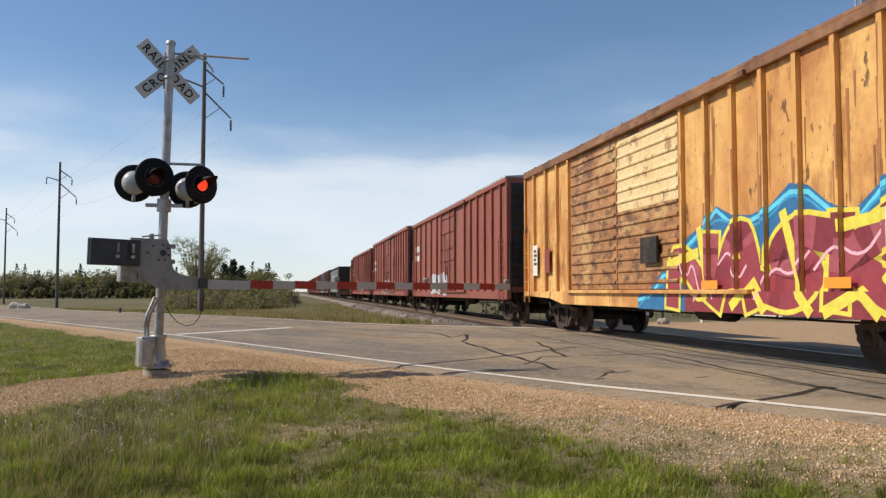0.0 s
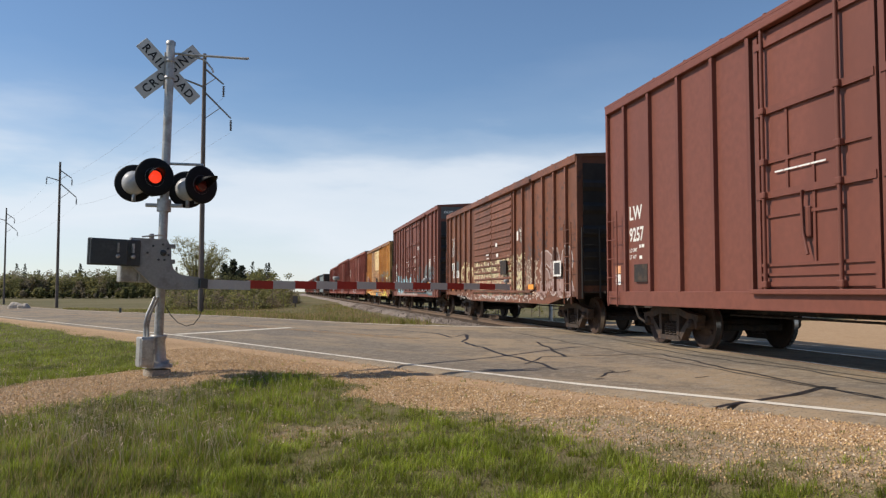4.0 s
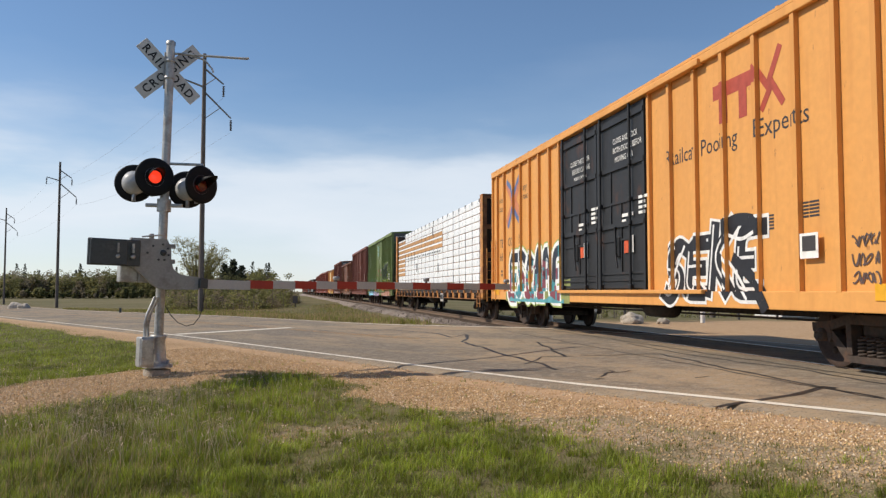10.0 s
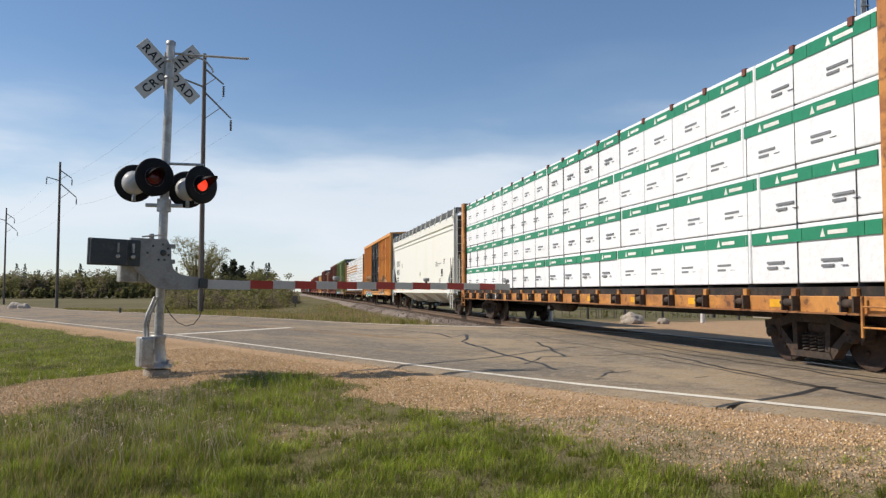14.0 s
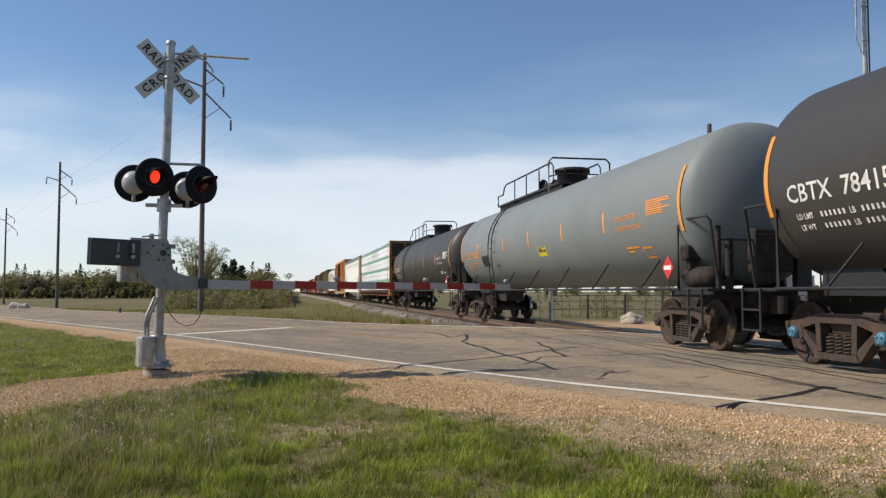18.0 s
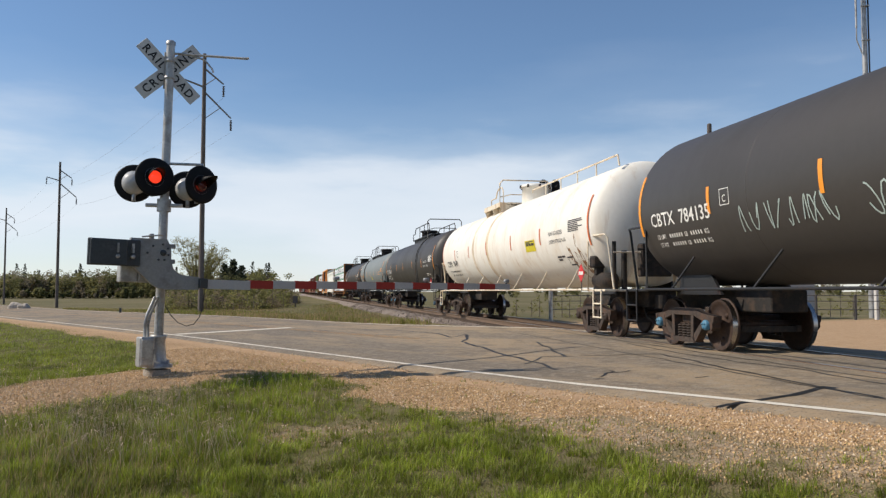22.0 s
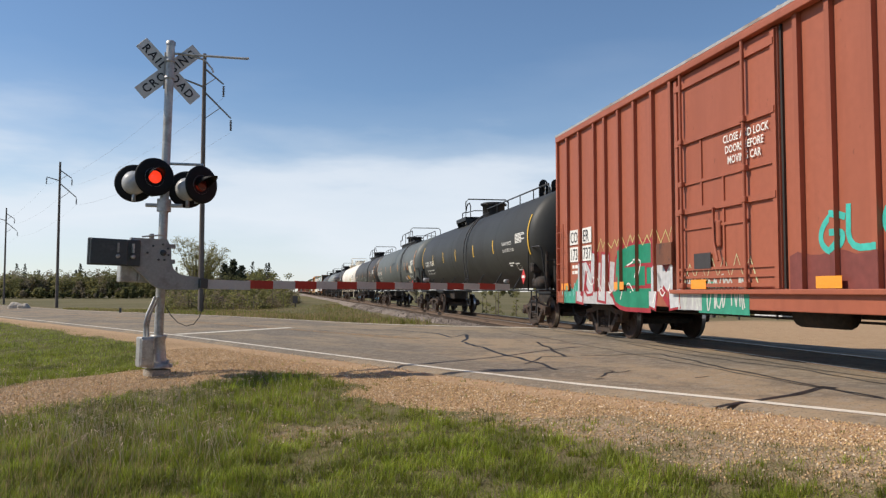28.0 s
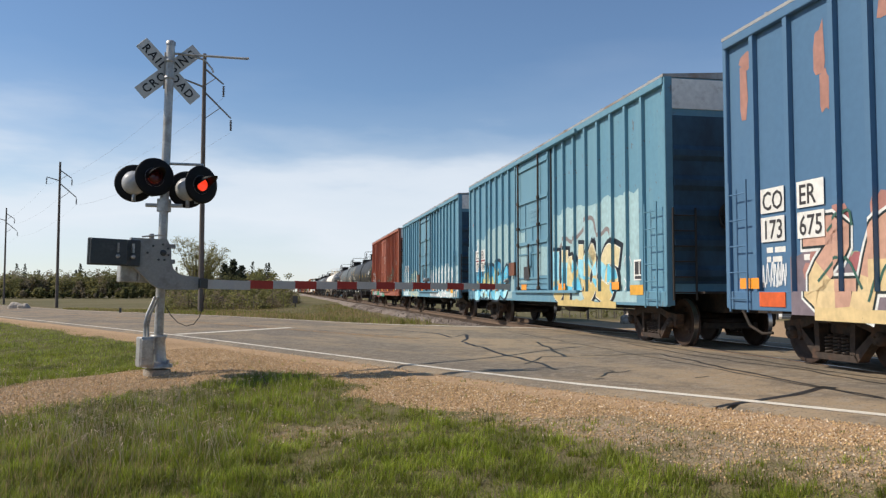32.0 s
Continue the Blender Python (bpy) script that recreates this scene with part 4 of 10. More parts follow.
    # doors on the side that is seen
    for i, (a, b) in enumerate(doors):
        dm = P[door_paint] if door_paint else mat
        d = part("door", Shape().box(X(b) + 0.03, X(a) - 0.03, 1.52, 1.575, 1.10, high - 0.22, 0.012), dm, car, "sliding freight door" if door_style != "plug" else "plug door with lock rods")
        w = b - a
        if door_style == "ribbed":
            n = 13
            pale = paint_key == "yellow" and i == 1
            if pale:
                part("door_panel", Shape().box(X(b) + 0.06, X(a) - 0.06, 1.57, 1.582, 2.72, high - 0.3), P["pale_yellow"], d, "paler cream-yellow upper panel")
            for j in range(n):
                z = 1.2 + (high - 0.45 - 1.2) * j / (n - 1)
                if pale and z > 2.7:
                    part("door_rib", Shape().prism([(1.58, z), (1.61, z + 0.03), (1.61, z + 0.07), (1.58, z + 0.10)], X(b) + 0.08, X(a) - 0.08, "x"), P["pale_yellow"], d)
                    continue
                part("door_rib", Shape().prism([(1.57, z), (1.61, z + 0.03), (1.61, z + 0.07), (1.57, z + 0.10)], X(b) + 0.08, X(a) - 0.08, "x"), dm, d)
        else:
            rod_mat = P["truck"] if paint_key in ("blue", "blue_pale", "navy") else dm
            for fx in (0.11, 0.74):
                x = X(a + w * fx)
                part("lock_rod", Shape().tube([(x, 1.645, 1.02), (x, 1.645, high - 0.1)], 0.03, 8), rod_mat, d)
                for z in (1.16, 2.45, 2.93, 3.68):
                    part("rod_keeper", Shape().box(x - 0.06, x + 0.06, 1.60, 1.685, z - 0.045, z + 0.045, 0.012), rod_mat, d)
            for f0, f1, z, hh_ in ((0.02, 0.98, 1.16, 0.03), (0.02, 0.98, 1.30, 0.022), (0.02, 0.98, 1.44, 0.022), (0.1, 0.74, 2.14, 0.022), (0.02, 0.98, 2.45, 0.05), (0.1, 0.98, 2.93, 0.025), (0.02, 0.98, 3.68, 0.05), (0.02, 0.98, high - 0.42, 0.05)):
                part("door_rail", Shape().box(X(a + w * f1), X(a + w * f0), 1.57, 1.625 if hh_ > 0.04 else 1.605, z - hh_, z + hh_), dm, d)
            for fx in (0.30, 0.52):
                part("door_stile", Shape().box(X(a + w * fx) - 0.025, X(a + w * fx) + 0.025, 1.57, 1.60, 2.45 if fx < 0.4 else 1.44, 3.68 if fx < 0.4 else 2.93), dm, d)
            for fx in (0.03, 0.97):
                x = X(a + w * fx)
                part("door_edge", Shape().box(x - 0.05, x + 0.05, 1.57, 1.61, 1.1, high - 0.25), dm, d)
            # dark strips painted in place of the shaded gap at each door edge
            for fx in (-0.012, 1.012):
                x = X(a + w * fx)
                part("door_gap", Shape().box(x - 0.022, x + 0.022, 1.53, 1.565, 1.1, high - 0.22), P["shaded_steel"], d, "dark strip drawn for the door gap")
            part("lock_handle", Shape().tube([(X(a + w * 0.46), 1.66, 2.42), (X(a + w * 0.46), 1.67, 1.85), (X(a + w * 0.50), 1.67, 1.55)], 0.026, 6), rod_mat, d)
            part("lock_box", Shape().box(X(a + w * 0.50), X(a + w * 0.42), 1.575, 1.64, 1.78, 2.20, 0.02), dm, d)
    d0, d1 = doors[0][0], doors[-1][1]
    part("door_track", Shape().box(X(d1 + 2.2), X(d0 - 0.1), 1.56, 1.68, 1.02, 1.09, 0.01), mat, car)
    part("door_hood", Shape().box(X(d1 + 2.2), X(d0 - 0.1), 1.56, 1.69, high - 0.20, high - 0.10, 0.01), P[chord] if chord else mat, car)
    # steps, ladders and grab irons
    ladder("side_ladder", car, mat, X(length - 0.25), X(length - 0.75), 1.65, 0.75, 2.75, 6, 0.011)
    ladder("side_ladder", car, mat, X(0.15), X(0.62), 1.65, 0.75, 2.75, 5, 0.011)
    # the near end ladder is darkened like the shaded end behind it
    end_ladder(car, P["shaded_steel"], -half - 0.12, 1.05, 1.5, 0.9, 2.6, 6)
    end_ladder(car, mat, half + 0.12, -1.5, -1.05, 0.9, high - 0.4, 11)
    part("brake_wheel", WHEEL_HAND, P["under"], car, "iron hand brake wheel", Matrix.Translation((-half - 0.22, 0.35, 2.45)))
    part("brake_housing", Shape().box(-half - 0.2, -half, 0.2, 0.5, 2.25, 2.65, 0.03), P["under"], car)
    part("end_platform", Shape().box(-half - 0.32, -half, -1.0, 1.0, 1.02, 1.06), P["under"], car)
    # underframe
    part("centre_sill", Shape().box(-half - 0.15, half + 0.15, -0.35, 0.35, 0.66, 1.03).box(-half + 3.6, -half + 3.72, -1.5, 1.5, 0.8, 1.03).box(half - 3.72, half - 3.6, -1.5, 1.5, 0.8, 1.03), P["under"], car)
    part("air_tank", Shape().lathe([(-0.55, 0.0), (-0.5, 0.2), (0.5, 0.2), (0.55, 0.0)], "x", 14, (-1.2, 0.75, 0.72)), P["under"], car, "brake air reservoir")
    part("brake_rod", Shape().tube([(-half + 3.2, 0.55, 0.62), (half - 3.2, 0.6, 0.64)], 0.02, 5), P["under"], car)
    truck(car, half - trucks_in)
    truck(car, -half + trucks_in)
    ends(car, half, half + 1.02, mat)
    return car


def head_profile(half, r, n=7, crown=0.62):
    pts = [(half + crown * math.sin(a), r * math.cos(a)) for a in [i * math.pi / 2 / n for i in range(n + 1)]]
    return pts


def tank_car(label, paint_key, length, rail_key="black", r=1.51, zc=2.68, dome=9.4, ladder_x=14.2, rails=((7.8, 13.5, 0.9), (14.2, 17.3, 1.0)), caps="truck", top_pipe=None):
    """length: between the head seams. Places are in metres from the front seam."""
    mat, rm = P[paint_key], P[rail_key]
    half = length / 2
    car = tagged(new("tank_car"), label, "tank car", "cars of the freight train")
    X = lambda a: half - a
    hp = head_profile(half, r)
    prof = [(-a, q) for a, q in reversed(hp)] + [(X(length * f), r) for f in (1.0, 0.75, 0.5, 0.25)][1:] + hp
    prof = sorted(set(prof))
    part("tank", Shape().lathe(prof, "x", 56, (0, 0, zc)), mat, car)
    for f in (0.2, 0.4, 0.6, 0.8):
        part("weld_seam", Shape().lathe([(X(length * f) - 0.012, r), (X(length * f), r + 0.004), (X(length * f) + 0.012, r)], "x", 56, (0, 0, zc)), mat, car)
    for s in (1, -1):
        e = s * half
        o = [(e - s * 1.7, 1.0), (e - s * 1.35, zc - r * 0.86), (e - s * 0.9, zc - r * 0.55), (e - s * 0.25, zc - r * 0.62), (e - s * 0.15, 1.0)]
        for y in (-0.72, 0.72):
            part("saddle", Shape().prism(o, y - 0.03, y + 0.03, "y"), P["black"], car, "steel tank saddle")
        part("stub_sill", Shape().box(min(e - s * 2.6, e + s * 0.75), max(e - s * 2.6, e + s * 0.75), -0.35, 0.35, 0.70, 1.08, 0.02), P["under"], car)
        part("end_deck", Shape().box(min(e - s * 0.2, e + s * 0.85), max(e - s * 0.2, e + s * 0.85), -1.45, 1.45, 1.06, 1.11, 0.01), rm, car)
        rail = Shape().tube([(e - s * 0.15, 1.45, 1.1), (e - s * 0.15, 1.45, 2.24), (e - s * 0.05, 1.42, 2.36), (e + s * 0.75, 1.40, 2.36), (e + s * 0.8, 1.35, 2.28), (e + s * 0.8, 1.2, 1.1)], 0.025, 6)
        rail.tube([(e + s * 0.80, 1.2, 1.95), (e + s * 0.80, -1.2, 1.95)], 0.02, 6).tube([(e + s * 0.8, -1.2, 1.1), (e + s * 0.80, -1.2, 2.0)], 0.02, 6)
        rail.tube([(e - s * 0.15, -1.45, 1.1), (e - s * 0.15, -1.45, 2.0), (e + s * 0.8, -1.4, 2.1), (e + s * 0.8, -1.2, 1.1)], 0.02, 6)
        part("end_rail", rail, rm, car, "bent pipe handrail")
        st = Shape()
        for x in (e + s * 0.25, e + s * 0.72):
            st.tube([(x, 1.48, 0.45), (x, 1.48, 1.1)], 0.022, 5)
        for z in (0.47, 0.78):
            st.tube([(e + s * 0.25, 1.48, z), (e + s * 0.72, 1.48, z)], 0.02, 5)
        part("step", st, rm, car)
    pipe = Shape().tube([(-half + 0.1, 1.46, 1.10), (half - 0.1, 1.46, 1.10)], 0.028, 6)
    part("side_rail", pipe, rm, car, "long pipe handrail")
    for f in (0.07, 0.21, 0.35, 0.49, 0.63, 0.77, 0.91):
        x = X(length * f)
        if paint_key == "tank_white":
            part("rail_bracket", Shape().tube([(x, 1.46, 1.10), (x, 1.30, 1.32), (x, 1.15, 1.62)], 0.018, 5), rm, car)
            continue
        part("rail_bracket", Shape().tube([(x + 0.10, 1.46, 1.10), (x - 0.28, 1.20, zc - r * 0.66)], 0.022, 5), rm, car)
    # walkway, dome and rails on top
    d = dome
    w0, w1 = rails[0][0], rails[1][0] + 0.3
    top = zc + r
    wk = part("walkway", Shape().box(X(w1), X(w0), -0.75, 0.75, top + 0.0, top + 0.06).box(X(w1), X(w0), 0.62, 0.66, top - 0.25, top + 0.02).box(X(w1), X(w0), -0.66, -0.62, top - 0.25, top + 0.02), rm, car, "steel grating platform")
    drum = part("valve_dome", Shape().lathe([(top - 0.1, 0.46), (top + 0.48, 0.46), (top + 0.48, 0.52), (top + 0.53, 0.52), (top + 0.58, 0.47), (top + 0.60, 0.0)], "z", 24, (X(d), 0, 0)), P[paint_key] if paint_key == "tank_white" else rm, car, "round valve housing with flanged lid")
    for k in range(8):
        a = k * math.tau / 8
        part("lid_bolt", Shape().box(-0.025, 0.025, -0.03, 0.03, -0.05, 0.05), P["under"], drum, at=Matrix.Translation((X(d) + 0.53 * math.cos(a), 0.53 * math.sin(a), top + 0.50)) @ Matrix.Rotation(a, 4, "Z"))
    for y in (0.74, -0.74):
        for i, (a, b, hz) in enumerate(rails[:1]):
            g = Shape()
            z1, zm = top + hz, top + hz * 0.55
            if i == 0:
                g.tube([(X(a), y, top + 0.04), (X(a), y, zm), (X(a + 0.7), y, zm), (X(a + 0.85), y, z1 - 0.1), (X(a + 1.1), y, z1), (X(b - 0.2), y, z1), (X(b), y, z1 - 0.15), (X(b), y, top + 0.04)], 0.026, 6)
            n = max(1, int((b - a) / 1.5))
            for k in range(1, n):
                x = X(a + 0.85 + (b - a - 0.85) * k / n)
                g.tube([(x, y, top + 0.04), (x, y, z1)], 0.022, 5)
            part("top_rail", g, rm, car, "bent pipe guard rail")
    a, _, hz = rails[1]                                    # a guard across the end of the walkway
    z1 = top + hz
    g = Shape().tube([(X(a), 0.95, top - 0.25), (X(a), 0.95, z1 - 0.12), (X(a), 0.83, z1), (X(a), -0.83, z1), (X(a), -0.95, z1 - 0.12), (X(a), -0.95, top - 0.25)], 0.028, 6)
    g.tube([(X(a), 0.95, top + hz * 0.3), (X(a), 0.55, top + hz * 0.42), (X(a), -0.55, top + hz * 0.42), (X(a), -0.95, top + hz * 0.3)], 0.02, 5)
    part("end_guard", g, rm, car, "bent pipe guard across the walkway")
    if paint_key == "tank_white":
        for q in (w0 + 0.05, w1 - 0.1):
            part("stained_band", Shape().lathe([(X(q) - 0.16, r), (X(q) - 0.15, r + 0.004), (X(q) + 0.15, r + 0.004), (X(q) + 0.16, r)], "x", 56, (0, 0, zc)), P["stained_white"], car, "rust-stained reinforcing band")
    if top_pipe:
        g = Shape().tube([(X(top_pipe[0]), 0.75, top + 0.02), (X(top_pipe[0]), 0.75, top + 0.12), (X(top_pipe[1]), 0.75, top + 0.12), (X(top_pipe[1]) - 0.1, 0.75, top - 0.15)], 0.024, 6)
        for k in range(1, 5):
            x = X(top_pipe[0] + (top_pipe[1] - top_pipe[0]) * k / 5)
            g.tube([(x, 0.75, top - 0.2), (x, 0.75, top + 0.12)], 0.02, 5)
        part("top_handrail", g, rm, car, "long low handrail")
        for s in (1, -1):                                  # boxed brackets carry the short platform
            part("platform_fascia", Shape().box(X(w1), X(w0), min(s * 0.98, s * 1.03), max(s * 0.98, s * 1.03), top - 0.10, top + 0.06), rm, car)
            part("platform_floor", Shape().box(X(w1), X(w0), min(s * 0.75, s * 0.98), max(s * 0.75, s * 0.98), top + 0.01, top + 0.05), rm, car)
            for f in (0.02, 0.5, 0.98):
                x = X(w0 + (w1 - w0) * f)
                part("platform_bracket", Shape().prism([(s * 0.45, top - 0.05), (s * 0.98, top + 0.01), (s * 1.0, top - 0.12), (s * 0.9, top - 0.40), (s * 0.6, top - 0.22)], x - 0.02, x + 0.02, "x"), rm, car, "steel bracket plate")
    lx = ladder_x or 0.0
    lad = Shape()
    for x in (X(lx), X(lx + 0.45)):
        pts = [(x, 1.47, 0.5), (x, 1.50, 1.2), (x, r + 0.12, zc - 0.4)]
        pts += [(x, (r + 0.12) * math.cos(a), zc + (r + 0.12) * math.sin(a)) for a in [i * 0.2 for i in range(7)]]
        lad.tube(pts, 0.022, 5)
    for i in range(11):
        z = 0.55 + i * 0.33
        if z < zc:
            y = 1.48 + (r + 0.12 - 1.48) * max(0, (z - 0.5) / (zc - 0.5))
        else:
            y = math.sqrt(max(0.01, (r + 0.12) ** 2 - (z - zc) ** 2))
        lad.tube([(X(lx), y, z), (X(lx + 0.45), y, z)], 0.016, 5)
    if ladder_x:
        part("ladder", lad, rm, car, "steel rung ladder up the tank")
    part("air_tank", Shape().lathe([(-0.42, 0.0), (-0.38, 0.19), (0.38, 0.19), (0.42, 0.0)], "x", 14, (-half - 0.1, 1.12, 1.32)), P["under"], car, "brake air reservoir")
    part("control_valve", Shape().box(-half - 0.02, -half + 0.26, 1.05, 1.38, 1.62, 1.90, 0.04).box(-half + 0.02, -half + 0.16, 1.1, 1.3, 1.45, 1.64, 0.02), P["under"], car, "dark brake control valve")
    part("end_pipe", Shape().tube([(-half - 0.7, 1.15, 1.1), (-half - 0.7, 1.15, 2.2)], 0.05, 8).tube([(-half - 0.45, 0.8, 1.1), (-half - 0.45, 0.8, 2.0)], 0.07, 8).box(-half - 0.85, -half - 0.6, -0.2, 0.55, 1.4, 2.15, 0.03), P["under"], car, "dark brake gear on the end deck")
    part("brake_wheel", WHEEL_HAND, P["under"], car, "iron hand brake wheel", Matrix.Translation((-half - 0.75, -0.5, 2.0)))
    part("brake_stand", Shape().box(-half - 0.72, -half - 0.55, -0.65, -0.35, 1.1, 2.2, 0.02), rm, car)
    for s in (1, -1):
        truck(car, s * (half - 0.85), caps)
    ends(car, half, half + 1.0, mat)
    car["seam"] = half
    return car


def band(car, x, z0, z1, mat, r=1.516, zc=2.68, width=0.09, name="reflector", label=""):
    """A strip bent round the tank between two heights."""
    sh = Shape()
    a0, a1 = math.asin(max(-1, min(1, (z0 - zc) / r))), math.asin(max(-1, min(1, (z1 - zc) / r)))
    vs = []
    for i in range(9):
        a = a0 + (a1 - a0) * i / 8
        for dx in (-width / 2, width / 2):
            vs.append((x + dx, r * math.cos(a), zc + r * math.sin(a)))
    sh.add(vs, [(2 * i, 2 * i + 1, 2 * i + 3, 2 * i + 2) for i in range(8)])
    return part(name, sh, mat, car, label)


def bend_on_tank(me, x, z, r=1.516, zc=2.68):
    """Lays flat lettering on the round tank, starting at x, with its foot at height z."""
    a0 = math.asin((z - zc) / r)
    for v in me.vertices:
        a = a0 + v.co.y / r
        v.co = (x - v.co.x, r * math.cos(a), zc + r * math.sin(a))
    return me


def tank_write(car, text, x, z, height, mat, squeeze=1.0, name="lettering", r=1.516, fat=0.0, shear=0.0):
    me = letters(text, height, fat, squeeze, shear)
    me.materials.clear()
    me.materials.append(mat)
    bend_on_tank(me, x, z, r)
    return part(name, me, None, car)


def tank_bars(car, x, z, rows, height, mat, name="small_lettering", r=1.516):
    sh = Shape()
    for i, words in enumerate(rows):
        cx = 0.0
        for wd in words:
            if wd > 0:
                y0 = -i * height * 1.7
                sh.add([(cx, y0, 0), (cx + wd, y0, 0), (cx + wd, y0 + height, 0), (cx, y0 + height, 0)], [(0, 1, 2, 3)])
            cx += abs(wd) + height * 0.6
    return part(name, bend_on_tank(sh.mesh(name), x, z, r), mat, car)
# --- the cars, front to back ---
train = []      # (car, metres from the train's reference to its front, length)


def put(car, front, length):
    train.append((car, front, length))
    return car


def even(a, b, n):
    return [a + (b - a) * i / (n - 1) for i in range(n)]


def simple_box(front, paint_key, length=16.0, high=4.9, style="plug", label="weathered freight boxcar"):
    m = length / 2
    dw = 1.45
    c = boxcar(label, paint_key, length, high, [(m - 2 * dw + 0.6, m + 0.6), (m + 0.6, m + 2 * dw + 0.2)] if style == "ribbed" else [(m - 1.5, m + 1.6)],
               [a for a in even(0.9, m - 2.6, 5)] + [a for a in even(m + 3.4, length - 0.8, 6)], style)
    return put(c, front, length)


# ahead of the first car seen whole
def car_yellow():
    c = boxcar("yellow boxcar streaked with rust and sprayed with lettering", "yellow", 16.0, 4.53, [(3.86, 6.64), (6.64, 9.43)],
               [0.85, 1.88, 2.8, 3.68, 9.48, 10.3, 11.13, 11.93, 12.74, 13.53, 14.36, 15.26], "ribbed", sill=0.86, belly=0.12, door_paint="yellow_door", roof="rust_trim", chord="rust_trim")
    return put(c, 22.39, 16.0)


def car_lw(front):
    c = boxcar("brown-red high boxcar with twin plug doors and pale spray paint", "brown", 16.1, 5.09, [(5.6, 8.15), (8.15, 10.7)],
               [0.89, 2.02, 3.21, 4.39, 5.45, 10.9, 12.0, 13.2, 14.4, 15.4], "plug", sill=0.78, end_top="band_grey", roof="brown")
    return put(c, front, 16.1)


def car_lrs():
    c = boxcar("rust-brown old boxcar with ribbed doors and peeling paint", "rusty", 16.0, 4.38, [(5.2, 7.72), (7.72, 10.25)],
               [0.75, 1.74, 2.61, 3.57, 4.48, 10.55, 11.43, 12.4, 13.35, 14.3, 15.2], "ribbed", sill=0.86, belly=0.14, roof="rusty")
    return put(c, -13.96, 16.0)


def car_green():
    c = boxcar("green high boxcar with a plug door and colourful spray paint", "green", 15.95, 5.06, [(6.3, 10.05)],
               [0.73, 1.59, 2.39, 3.07, 3.78, 4.48, 5.19, 6.15, 10.2, 10.88, 11.59, 12.34, 13.05, 13.8, 14.5, 15.2], "plug", sill=0.78, end_top="band_grey", roof="green")
    return put(c, -50.03, 15.95)


def car_tbox():
    c = boxcar("orange-yellow high boxcar with black plug doors", "orange", 19.2, 5.09, [(7.0, 9.45), (9.45, 11.9)],
               [0.62, 1.46, 2.49, 3.30, 4.21, 5.10, 6.01, 6.82, 12.02, 12.86, 13.78, 14.68, 15.59, 16.54, 17.36, 18.07, 18.75], "plug", sill=0.80, door_paint="black", end_top="band_grey", roof="orange", trucks_in=2.0)
    return put(c, -92.98, 19.2)


def car_coer(front, key, label):
    c = boxcar(label, key, 16.15, 5.09, [(6.4, 9.5)],
               [0.75, 1.58, 2.53, 3.15, 3.9, 4.68, 5.48, 6.25, 9.92, 10.58, 11.33, 12.1, 12.87, 13.63, 14.38, 15.17], "plug", sill=0.78, end_top="white", roof="grey_roof")
    return put(c, front, 16.15)


# load of wrapped lumber
wrap_white = material("white_lumber_wrap", (0.88, 0.885, 0.885), rough=0.45, vary=0.05, grain=12, bump=0.02, stain=(0.78, 0.79, 0.80), stain_amount=0.3, stain_scale=3)
wrap_green = material("green_wrap_print", (0.02, 0.24, 0.12), rough=0.45, vary=0.08, grain=12)
raw_board = material("raw_lumber", (0.55, 0.30, 0.12), rough=0.75, vary=0.15, grain=20, stain=(0.40, 0.20, 0.08), stain_amount=0.4, stain_scale=3)
strap_dark = material("dark_strap", (0.10, 0.10, 0.105), rough=0.5)
print_grey = material("wrap_print_grey", (0.20, 0.21, 0.22), rough=0.6)
print_pale = material("wrap_print_pale", (0.58, 0.68, 0.67), rough=0.6)


